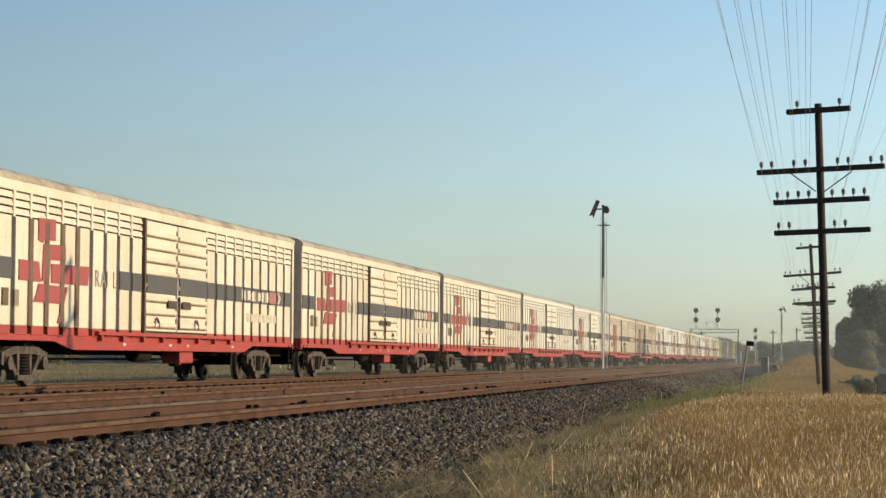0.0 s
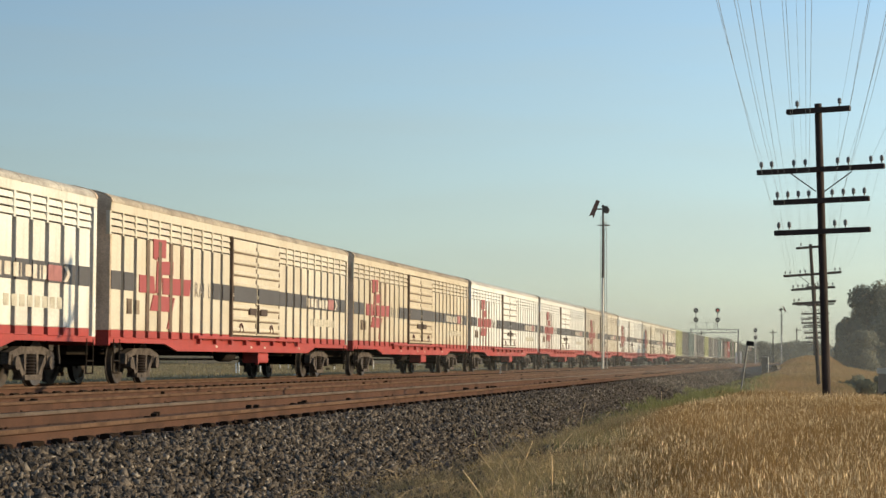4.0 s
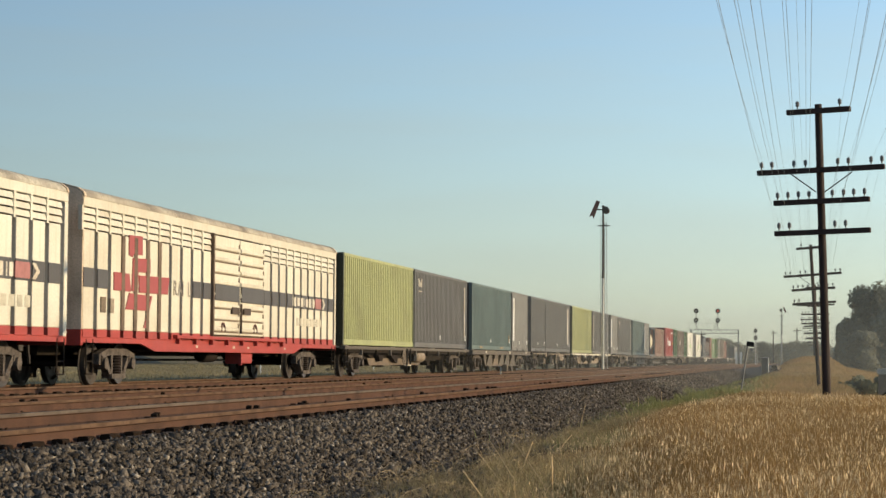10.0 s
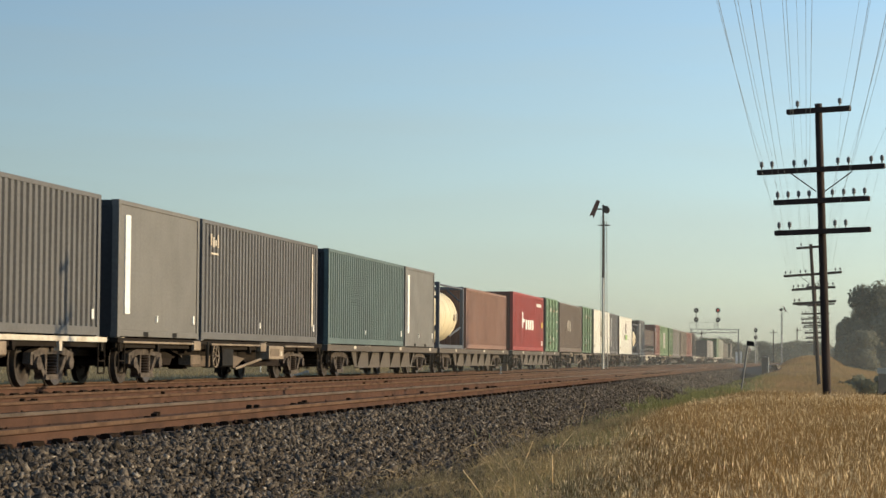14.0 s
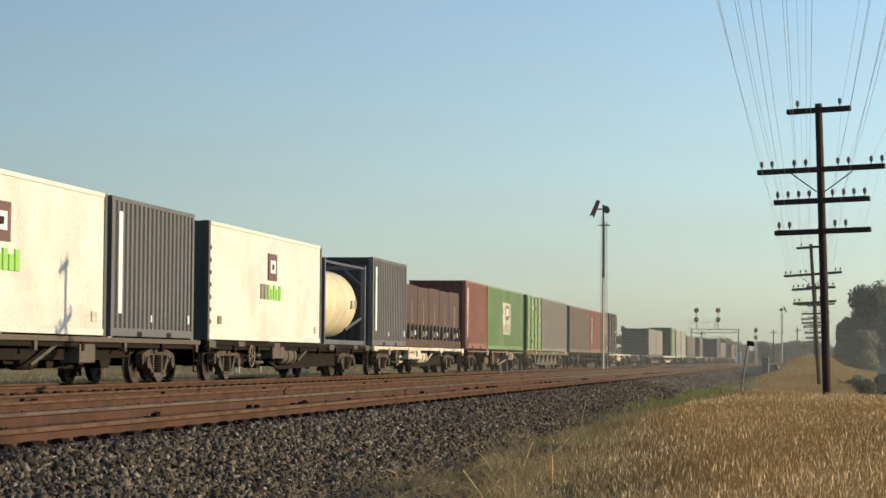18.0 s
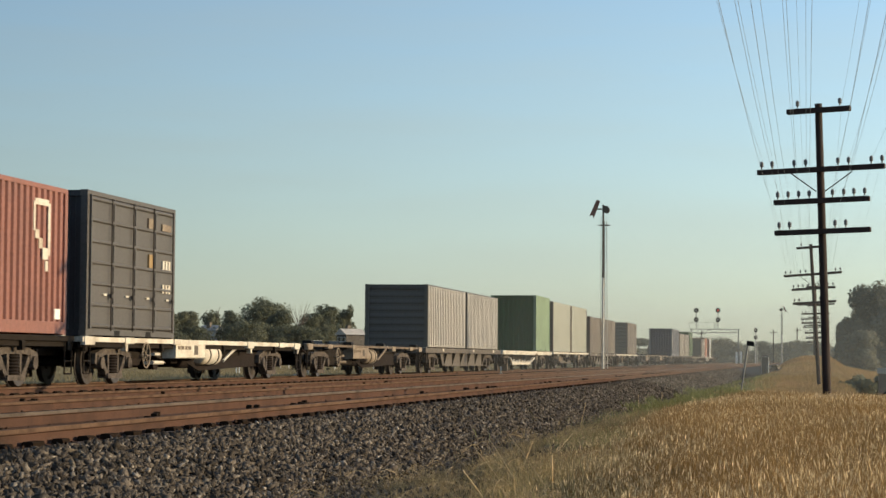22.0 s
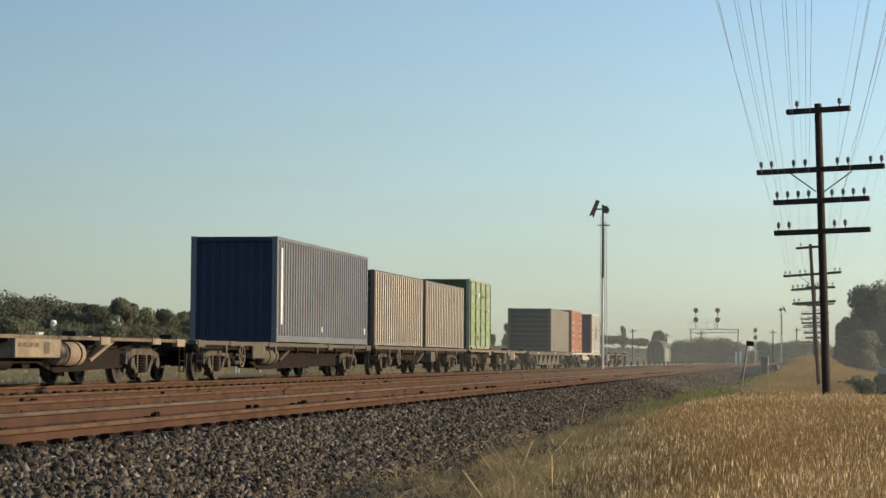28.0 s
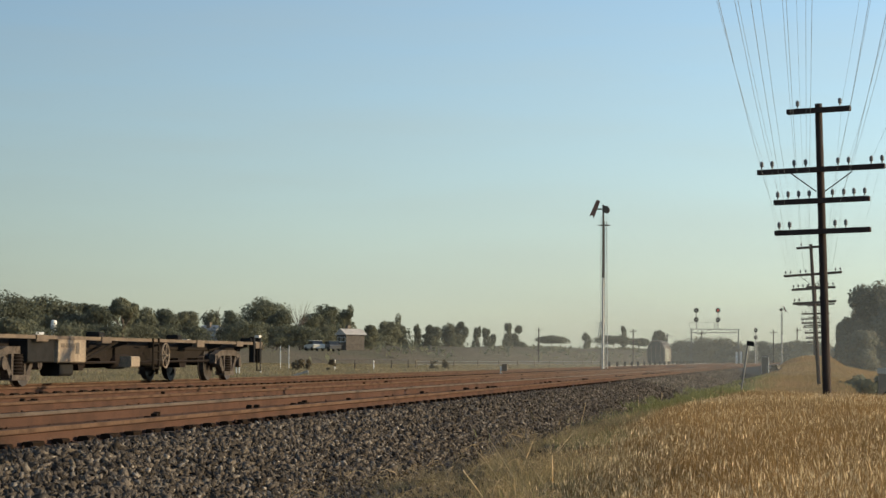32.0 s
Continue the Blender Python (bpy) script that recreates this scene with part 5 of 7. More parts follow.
def marks_for(colour, length, height, q):
    """Stripes, emblems and plates painted on a container's near side."""
    out = []
    if colour in ("grey", "bluegrey", "navy") or (colour == "maroon" and length < 10) or q in (360.85, 400.75, 426.75, 446.4):
        x = length - 1.5 if q == 400.75 else length - 0.75 if q in (360.85, 446.4) else 0.45
        out.append(("white_stripe", x, x + (0.34 if colour == "grey" else 0.42 if q == 400.75 else 0.24 if colour == "bluegrey" else 0.16), 0.5, height - 0.3, FRAME_WHITE if length > 10 and colour != "navy" else WHITE_MARK))
    if colour in ("slate", "grey", "teal", "bluegrey", "navy"):
        out += [("plate", length - 0.5, length - 0.38, 0.35, 0.55, WHITE_MARK), ("plate", length * 0.45, length * 0.45 + 0.09, 0.35, 0.5, WHITE_MARK)]
    if q == 374.5:
        out += [("plate", x, x + 0.8, 0.09, 0.17, OCHRE_MARK) for x in (2.2, 8.6)] + [("plate", 11.4, 11.58, 0.42, 0.74, OCHRE_MARK)]
    if q in (360.85, 446.4):
        out += [("emblem", 0.7 + i * 0.2, 0.83 + i * 0.2, 2.3 - 0.04 * (i % 2), 2.58 - 0.07 * (i % 3), FRAME_WHITE) for i in range(4)] + [("marking", 0.75, 1.4, 2.08, 2.13, FRAME_WHITE)]
    if colour == "red":
        out += [("emblem", 3.4, 3.75, 1.15, 1.95, WHITE_MARK), ("emblem", 3.75, 4.3, 1.45, 1.62, WHITE_MARK)]
        out += [("emblem", 4.7 + i * 0.85, 5.3 + i * 0.85, 1.1, 1.6, WHITE_MARK) for i in range(4)]
        out += [("marking", 9.2 + i * 0.33, 9.45 + i * 0.33, 2.35, 2.52, WHITE_MARK) for i in range(6)]
        out += [("plate", 11.3, 11.75, 1.25, 1.55, YELLOW_MARK), ("plate", 11.3, 11.7, 0.3, 0.55, WHITE_MARK)]
    if colour == "white":
        out += [("emblem", 5.8, 6.75, 1.66, 2.38, BROWN_MARK), ("emblem_core", 6.0, 6.55, 1.86, 2.2, WHITE_MARK), ("emblem_core", 6.15, 6.4, 1.95, 2.1, RED_MARK),
                ("emblem", 5.05, 5.3, 1.14, 1.54, LETTER), ("emblem", 5.4, 5.65, 1.14, 1.54, LETTER)]
        out += [("emblem", 5.8 + i * 0.3, 6.03 + i * 0.3, 1.14, 1.54 - 0.1 * (i % 2), GREEN_MARK) for i in range(5)]
        out += [("plate", 0.9, 1.2, 0.4, 0.6, FRAME_CREAM), ("plate", 11.3, 11.6, 0.3, 0.5, PALE_LABEL)] + [("latch", 0.2, 0.27, 0.4 + i * 0.3, 0.5 + i * 0.3, FRAME_CREAM) for i in range(7)]
    if colour == "green":
        out += [("emblem", 4.75, 7.4, 0.75, 2.25, PALE_LABEL), ("emblem_core", 5.7, 6.9, 1.45, 2.12, BROWN_MARK), ("emblem_core", 5.95, 6.6, 1.65, 1.98, WHITE_MARK)]
        out += [("marking", 4.95 + i * 0.48, 5.25 + i * 0.48, 0.8, 1.2, BROWN_MARK if i < 2 else coat("green")) for i in range(5)]
    if colour == "brown":
        out += [("emblem", x, x + 0.1, z, z + h, FRAME_WHITE) for x, z, h in ((4.05, 1.3, 0.5), (4.27, 1.5, 0.35), (4.5, 1.3, 0.6), (4.72, 1.32, 0.24), (4.72, 1.66, 0.22), (4.95, 1.3, 0.55), (5.17, 1.45, 0.4), (5.4, 1.34, 0.46), (5.62, 1.34, 0.46))]
        out += [("emblem", 4.5, 4.8, 1.84, 1.92, FRAME_WHITE), ("emblem", 5.4, 5.7, 1.26, 1.34, FRAME_WHITE), ("emblem", 5.4, 5.7, 1.78, 1.86, FRAME_WHITE)]
    if colour == "maroon" and length > 10:
        out += [("emblem", x0, x1, z0, z1, FRAME_WHITE) for x0, x1, z0, z1 in ((10.3, 10.4, 1.95, 2.5), (10.38, 11.1, 2.44, 2.56), (11.08, 11.2, 1.5, 2.5), (10.4, 10.6, 1.8, 1.97), (10.6, 10.8, 1.62, 1.82), (10.8, 11.1, 1.42, 1.64), (10.95, 11.1, 1.2, 1.4))]
        out += [("plate", 11.5, 11.8, 0.3, 0.5, WHITE_MARK)] + [("marking", 0.9, 1.1, 0.6 + i * 0.3, 0.8 + i * 0.3, WHITE_MARK) for i in range(6)]
    if colour == "orange":
        out += [("marking", x, x + 0.22, 0.5 + i * 0.16, 0.63 + i * 0.16, (YELLOW_MARK, YELLOW_MARK, coat("deepblue"), WHITE_MARK, coat("deepblue"))[i % 5]) for x in (0.95, 4.95) for i in range(11)]
    if colour == "paleblue":
        out += [("marking", x, x + 0.22, 0.55 + i * 0.155, 0.68 + i * 0.155, (WHITE_MARK, YELLOW_MARK, LETTER, WHITE_MARK, LETTER, WHITE_MARK, coat("deepblue"))[i % 7]) for x in (0.8, 4.7) for i in range(11)]
        out += [("patch", 2.5, 3.7, 0.9, 1.85, coat("stone"))]
    if colour in ("bottle", "charcoal", "applegreen", "sage"):
        if colour == "charcoal":
            out += [("plate", 3.95, 4.25, height - 0.55, height - 0.33, FRAME_CREAM), ("plate", 4.0, 4.3, height * 0.52, height * 0.62, OCHRE_MARK), ("plate", 4.95, 5.6, height - 0.55, height - 0.4, FRAME_CREAM)]
        else:
            out += [("plate", 1.95, 2.7, height - 0.74, height - 0.56, PALE_LABEL), ("plate", 3.5, 4.2, height - 0.74, height - 0.6, FRAME_CREAM)]
            out += [("marking", 4.95 + i * 0.22, 5.1 + i * 0.22, z, z + 0.12, PALE_LABEL) for z in (height - 0.72, height * 0.55, height * 0.38) for i in range(3)]
            out += [("plate", 1.95, 2.25, 0.72, 0.86, PALE_LABEL), ("plate", 3.45, 3.8, 0.62, 0.8, PALE_LABEL), ("plate", 2.1, 2.4, 0.4, 0.56, FRAME_CREAM)]
        if colour == "applegreen":
            out += [("sill_strip", 0.25 + i * 0.56, 0.68 + i * 0.56, 0.03 + 0.02 * (i % 2), 0.1, OCHRE_MARK if i % 3 else YELLOW_MARK) for i in range(10)]
        if colour != "charcoal":
            return out
        out += [("marking", 5.0 + i * 0.22, 5.14 + i * 0.22, z, z + 0.2, FRAME_WHITE) for z in (height * 0.34, height * 0.52) for i in range(3)]
        out += [("bar_handle", 0.95 + i * 1.45, 1.15 + i * 1.45, 0.84, 0.88, FRAME_WHITE) for i in range(4)]
    return out


# Each box takes a darker end colour that holds the shade of its unlit end.
for q, length, height, colour, kind, label in LOADS:
    pitch, depth = {"deep": (0.38, 0.1), "flute": (0.36, 0.012)}.get(kind, (0.31, 0.05))
    rides(container(length, height, colour, kind, label, pitch, depth, marks_for(colour, length, height, q),
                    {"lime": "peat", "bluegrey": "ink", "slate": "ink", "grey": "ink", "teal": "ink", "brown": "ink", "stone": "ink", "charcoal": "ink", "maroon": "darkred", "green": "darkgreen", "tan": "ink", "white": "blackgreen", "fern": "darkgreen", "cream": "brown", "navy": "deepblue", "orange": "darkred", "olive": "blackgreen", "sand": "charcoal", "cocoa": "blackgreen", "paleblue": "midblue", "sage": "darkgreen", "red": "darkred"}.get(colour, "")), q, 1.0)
tank = tank_container("cream-yellow tank in a grey steel frame")
rides(tank, 479.75, 1.0)
rides(copy_thing(tank, pose(0, 0, 0)), 573.4, 1.0)
rides(open_rack("rusty brown open rack with stanchions and strapped sheeting"), 586.85, 1.0)

# ---- poles and signals ----
def telegraph_pole(x, y, lean=(0.0, 0.0), height=5.5, foot=-0.45, tilt=-1.2):
    p = thing("telegraph_pole", "dark weathered timber telegraph pole with four crossarms", "utility pole", (x, y, foot), "telegraph poles")
    h = height - foot
    part("pole", Form().rod((0, 0, -0.3), (lean[0], lean[1], h - 0.03), 0.085, 14, 0.07), POLE_WOOD, p, smooth=True)
    ins = Form().turned([(0.06, 0.012), (0.1, 0.014), (0.11, 0.03), (0.13, 0.038), (0.15, 0.03), (0.17, 0.038), (0.2, 0.026), (0.215, 0.008)], 10, "z")
    ins_me = ins.mesh("insulator", PORCELAIN, True)
    arms = [(0.17, 0.6, (-0.4, 0.4)), (1.31, 1.2, (-1.12, -0.92, -0.5, -0.28, 0.33, 0.53, 0.95, 1.15)), (1.91, 0.9, (-0.83, -0.63, -0.43, -0.23, 0.21, 0.42, 0.61, 0.81)),
            (2.5, 0.9, (-0.82, -0.62, 0.24, 0.44))]
    for drop, half, pins in arms:
        z = h - drop
        k = z / h
        cx, cy = lean[0] * k - 0.13, lean[1] * k
        a = part("crossarm", Form().cbox(-0.05, 0.05, -half * 1.04, half * 1.04, -0.05, 0.05, 0.012), POLE_WOOD, p, at=(cx, cy, z))
        a.rotation_euler = (radians(tilt), 0, radians(-16))
        for q in pins:
            part("insulator", ins_me, None, a, at=(0, -q * 1.04, 0.0))
        if half > 1:
            for s in (-1, 1):
                part("arm_brace", Form().rod((cx + 0.04, cy + s * 0.6, z - 0.04), (cx + 0.06, cy + s * 0.08, z - 0.42), 0.012, 6), POLE_WOOD, p)
    return p


POLES = [(-8.0, -0.4), (41.7, -0.36), (91.7, -0.45), (141.0, -0.5), (190.0, -0.55), (240.0, -0.6), (290.0, -0.7), (340.0, -0.8)]
for i, (x, y) in enumerate(POLES):
    telegraph_pole(x, y, (0.0, 0.17 if i < 2 else 0.36 if i == 2 else 0.08), 5.47 if i < 2 else 5.44, lie(x, y), -3.4 if i == 2 else -1.2)
for drop, y in ((-0.03, -0.4), (-0.03, 0.4), (1.1, -1.12), (1.1, -0.92), (1.1, -0.5), (1.1, -0.28), (1.1, 0.33), (1.1, 0.53), (1.1, 0.95), (1.1, 1.15),
                (1.7, -0.83), (1.7, -0.63), (1.7, -0.43), (1.7, -0.23), (1.7, 0.21), (1.7, 0.42), (2.27, -0.82), (2.27, -0.62), (2.27, 0.24)):
    path = []
    for (xa, ya), (xb, yb) in zip(POLES[:5], POLES[1:6]):
        path += [(xa + (xb - xa) * i / 8 - 0.13, ya + (yb - ya) * i / 8 - y + 0.12, 5.47 - drop - 0.45 * 4 * i / 8 * (1 - i / 8)) for i in range(8)]
    tagged(new("telegraph_wire", Form().tube(path, 0.0019).mesh("telegraph_wire", WIRE)), "thin telegraph wire strung between the poles", "wire", "telegraph wires")

# ---- trackside signals ----
SIGNAL_RED = material("lit_red_lens", (0.5, 0.02, 0.02), 0.3, 0.0, 0.05, 10.0, 50.0, 0.0)
_n = SIGNAL_RED.node_tree.nodes["Principled BSDF"]
_n.inputs["Emission Color"].default_value, _n.inputs["Emission Strength"].default_value = (1.0, 0.05, 0.03, 1), 0.35
ARM_RED = material("faded_semaphore_red", (0.16, 0.06, 0.045), 0.6, 0.0, 0.2, 6.0, 40.0, 0.05)
CONCRETE = material("pale_concrete", (0.42, 0.4, 0.35), 0.9, 0.0, 0.3, 2.0, 30.0, 0.2)


def semaphore(x, y, foot, height, turn, scale=1.0):
    """A tall tubular mast with a ladder and a hanging fish-tailed arm."""
    s = thing("semaphore_signal", "tall steel semaphore mast with ladder and lowered fish-tailed arm", "railway signal", (x, y, foot), "semaphore signals")
    s.rotation_euler = (0, 0, turn)
    k = scale
    part("base", Form().cbox(-0.25 * k, 0.25 * k, -0.3 * k, 0.3 * k, -0.3, 0.12, 0.03), CONCRETE, s)
    part("lower_mast", Form().rod((0, 0.0, 0), (0, -0.0, height * 0.56), 0.085 * k, 12), GALV, s, "pale grey lower mast", smooth=True)
    part("upper_mast", Form().rod((0, 0, height * 0.56), (0, 0, height * 0.985), 0.085 * k, 12, 0.065 * k), DARK_STEEL, s, "dark upper mast", smooth=True)
    part("finial", Form().turned([(height * 0.985, 0.07 * k), (height * 0.992, 0.11 * k), (height, 0.02)], 10, "z"), DARK_STEEL, s)
    for dy in (-0.11, -0.27):
        part("ladder_rail", Form().rod((0.0, dy * k * 1.15, 0.1), (0.0, dy * k * 0.8, height * 0.9), 0.022 * k, 6), GALV, s)
    rung = Form().rod((0, -0.27 * k, 0), (0, -0.1 * k, 0), 0.014 * k, 5).mesh("ladder_rung", GALV)
    for i in range(int(height / 0.38)):
        part("ladder_rung", rung, None, s, at=(0, 0, 0.3 + i * 0.36))
    part("platform_hoop", Form().tube([(0.35 * k * math.cos(a * math.pi / 6), -0.05 * k + 0.4 * k * math.sin(a * math.pi / 6), height * 0.875) for a in range(13)], 0.025 * k, 5), DARK_STEEL, s)
    part("signal_wire", Form().rod((0.05, 0.17 * k, 0.2), (0.05, 0.15 * k, height * 0.93), 0.012 * k, 5), DARK_STEEL, s)
    b = height * 0.972
    part("arm_bracket", Form().cbox(-0.04, 0.04, 0.0, 0.5 * k, b - 0.04, b + 0.04, 0.01), DARK_STEEL, s)
    arm = Form()
    # the arm in y, z about its pivot, with a notched end
    o = [(-0.13, 0.62), (0.13, 0.62), (0.16, -0.6), (0.0, -0.42), (-0.16, -0.6)]
    arm.add([(d, p * k, q * k) for d in (-0.02, 0.02) for p, q in o], [(0, 1, 2, 3, 4), (9, 8, 7, 6, 5), (0, 5, 6, 1), (1, 6, 7, 2), (2, 7, 8, 3), (3, 8, 9, 4), (4, 9, 5, 0)])
    a = part("semaphore_arm", arm, ARM_RED, s, "faded dark red fish-tailed arm", (-0.08, 0.55 * k, b))
    a.rotation_euler = (radians(22), 0, 0)
    sp = part("spectacle_lamp", Form().turned([(-0.14, 0.12), (-0.12, 0.2), (0.1, 0.22), (0.14, 0.12)], 14), DARK_STEEL, s, at=(-0.1, -0.22 * k, height * 0.965))
    part("lamp_hood", Form().cbox(-0.14, 0.16, -0.32 * k, 0.02, height * 0.975, height * 0.99, 0.02), DARK_STEEL, s)
    return s


semaphore(140.3, 13.3, -0.3, 10.95, 0.0)
semaphore(330.0, 4.0, -0.8, 9.3, math.pi, 0.8)


def disc_head(parent, y, z, x=0.0, lit=False, k=1.0):
    h = part("signal_head", Form().turned([(-0.05, 0.42 * k), (0.0, 0.45 * k), (0.02, 0.42 * k), (0.3, 0.2 * k), (0.45, 0.18 * k)], 20), BLACK_PAINT, parent, "round black target board", (x, y, z))
    part("lens", Form().turned([(-0.09, 0.13 * k), (-0.05, 0.15 * k), (-0.04, 0.15 * k)], 14), SIGNAL_RED if lit else GALV, h)
    part("lens_hood", Form().tube([(-0.25, 0.17 * math.cos(a), 0.17 * math.sin(a)) for a in (0.2, 0.9, 1.57, 2.2, 2.95)], 0.03, 4), BLACK_PAINT, h)


GANTRY = material("weathered_gantry_steel", (0.2, 0.2, 0.19), 0.6, 0.2, 0.2, 3.0, 40.0, 0.05)
g = thing("signal_gantry", "steel lattice signal gantry with two pairs of searchlight heads", "signal gantry", (400, 0, -0.6))
for y in (21.5, 12.8):
    for dx in (-0.5, 0.5):
        part("gantry_leg", Form().cbox(dx - 0.09, dx + 0.09, y - 0.09, y + 0.09, 0, 6.7, 0.02), GANTRY, g)
for z in (6.1, 6.75):
    for dx in (-0.5, 0.5):
        part("gantry_chord", Form().box(dx - 0.05, dx + 0.05, 12.6, 21.8, z - 0.05, z + 0.05), GANTRY, g)
for i in range(10):
    y = 12.9 + i * 0.87
    part("gantry_brace", Form().rod((-0.5, y, 6.1 if i % 2 else 6.75), (-0.5, y + 0.87, 6.75 if i % 2 else 6.1), 0.035, 6), GANTRY, g)
for y in (21.8, 20.2, 18.6, 17.2, 16.9):
    part("handrail_post", Form().rod((-0.6, y, 6.75), (-0.6, y, 8.0), 0.03, 6), GANTRY, g)
part("handrail", Form().rod((-0.6, 16.8, 7.95), (-0.6, 21.9, 7.95), 0.03, 6), GANTRY, g)
for y, lit in ((20.58, False), (16.57, True)):
    part("signal_post", Form().rod((0, y, 6.7), (0, y, 10.7), 0.08, 8), GANTRY, g)
    disc_head(g, y, 10.25, -0.15, lit)
    disc_head(g, y, 8.5, -0.15)
s3 = thing("colour_light_signal", "two-headed searchlight signal on a pale post", "railway signal", (360, 8.7, -0.3))
part("signal_post", Form().rod((0, 0, 0), (0, 0, 6.2), 0.09, 8), GALV, s3)
part("signal_ladder", Form().rod((0.3, -0.3, 0), (0.1, -0.25, 5.2), 0.04, 6), GALV, s3)
disc_head(s3, 0, 5.75, -0.15, k=0.72)
disc_head(s3, 0, 4.55, -0.15, k=0.72)
for y, x in ((13.0, 395), (12.2, 395)):
    m = thing("white_marker_post", "short white painted marker post beside the tracks", "marker post", (x, y, -0.4), "white marker posts")
    part("post", Form().cbox(-0.12, 0.12, -0.18, 0.18, 0, 2.4, 0.04), WHITE_MARK, m)

mk = thing("trackside_marker", "small white marker with a brown box beside the rail", "marker post", (92.4, 13.2, -0.3))
part("post", Form().cbox(-0.03, 0.03, -0.03, 0.03, 0, 0.45, 0.01), WHITE_MARK, mk)
part("marker_box", Form().cbox(-0.08, 0.08, -0.28, -0.05, 0.25, 0.55, 0.02), FRAME_TAN, mk, "small brown box")

c = thing("relay_cabinet", "steel trackside cabinet coloured bright for its sunlit side", "cabinet", (122, 2.42, -0.6))
# Body whitened for its sunlit side; the front's shade is the charcoal door.
part("body", Form().cbox(-0.3, 0.3, -0.2, 0.2, -0.1, 1.3, 0.03), paint("sunlit_cabinet_paint", (0.72, 0.72, 0.68)), c)
part("cabinet_roof", Form().cbox(-0.32, 0.32, -0.21, 0.21, 1.3, 1.34, 0.01), coat("charcoal"), c)
part("cabinet_door", Form().cbox(-0.325, -0.296, -0.185, 0.195, 0.0, 1.28, 0.004), coat("charcoal"), c)
part("door_handle", Form().box(-0.34, -0.32, -0.13, -0.1, 0.65, 0.8), GALV, c)

sp = thing("leaning_sign_post", "leaning thin steel post with a small dark sign plate", "sign post", (64, 2.02, -0.75))
part("post", Form().rod((0, 0, 0), (0.02, -0.25, 1.72), 0.028, 8), GANTRY, sp)
plate = part("sign_plate", Form().cbox(-0.012, 0.012, -0.13, 0.09, -0.07, 0.07, 0.006), BLACK_PAINT, sp, "small dark rectangular plate", (0, -0.3, 1.74))
plate.rotation_euler = (radians(8), 0, 0)

# ---- stones, one by one near the camera, then the mass ----
rng = np.random.default_rng(5)


def rock_shapes(n):
    """Angular crushed stones: a jittered eight-faced form each."""
    base = np.array([(1, 0, 0), (-1, 0, 0), (0, 1, 0), (0, -1, 0), (0, 0, 1), (0, 0, -1)], float)
    v = base[None] * rng.uniform(0.55, 1.4, (n, 6, 1)) * rng.uniform(0.3, 1.7, (n, 1, 3)) + rng.normal(0, 0.32, (n, 6, 3))
    f = np.array([(0, 2, 4), (2, 1, 4), (1, 3, 4), (3, 0, 4), (2, 0, 5), (1, 2, 5), (3, 1, 5), (0, 3, 5)])
    q = rng.normal(size=(n, 4))
    q /= np.linalg.norm(q, axis=1)[:, None]
    w, x, y, z = q.T
    r = np.stack([1 - 2 * (y * y + z * z), 2 * (x * y - w * z), 2 * (x * z + w * y), 2 * (x * y + w * z), 1 - 2 * (x * x + z * z), 2 * (y * z - w * x),
                  2 * (x * z - w * y), 2 * (y * z + w * x), 1 - 2 * (x * x + y * y)], 1).reshape(n, 3, 3)
    return np.einsum("nij,nkj->nki", r, v), f


def bed_z(x, y):
    pts = [(2.9, -0.95), (3.2, -0.82), (5.0, -0.265), (5.25, -0.21), (5.93, -0.21), (6.08, -0.24), (12.6, -0.262), (13.6, -0.28), (17.4, -0.28), (17.8, -0.34), (19.2, -0.85)]
    return np.interp(y, [p[0] for p in pts], [p[1] for p in pts])


LAND = {}


def land_z(x, y):
    gx, gy = np.linspace(0, 440, 881), np.linspace(-60, 170, 1151)
    if "grid" not in LAND:
        LAND["grid"] = np.array([[lie(float(a), float(b)) for b in gy[:401]] for a in gx[:281]])
    i, j = np.clip(x / 0.5, 0, 279.99), np.clip((y + 60) / 0.2, 0, 399.99)
    a, b = i.astype(int), j.astype(int)
    u, v, g = i - a, j - b, LAND["grid"]
    z = g[a, b] * (1 - u) * (1 - v) + g[a + 1, b] * u * (1 - v) + g[a, b + 1] * (1 - u) * v + g[a + 1, b + 1] * u * v
    away = (x >= 140) | (y >= 20)
    z[away] = [lie(float(p), float(q)) for p, q in zip(x[away], y[away])]
    return z


def scatter_stones(n, x0, x1, y0, y1, size):
    x = x0 * (x1 / x0) ** rng.uniform(0, 1, n)
    y = rng.uniform(y0, y1, n)
    z = np.maximum(bed_z(x, y), np.where(y < 3.9, land_z(x, y), -9.0)) + rng.uniform(-0.005, 0.03, n)
    v, f = rock_shapes(n)
    s = size * rng.uniform(0.55, 1.3, n) * np.maximum(1.0, x / 60)
    co = v * s[:, None, None] + np.stack([x, y, z], 1)[:, None, :]
    fs = (f[None] + (np.arange(n) * 6)[:, None, None]).reshape(-1, 3)
    return co.reshape(-1, 3), fs


co, fs = scatter_stones(125000, 10.5, 150, 2.75, 5.5, 0.026)
tagged(new("ballast_stones", mesh_from_arrays("ballast_stones", co, fs, STONE)), "loose crushed bluestone ballast on the shoulder", "ballast", kind="stuff")
co, fs = scatter_stones(24000, 11, 72, 1.8, 2.85, 0.026)
tagged(new("ballast_stones", mesh_from_arrays("ballast_stones", co, fs, STONE)), "stones strewn into the grass at the ballast foot", "ballast", kind="stuff")
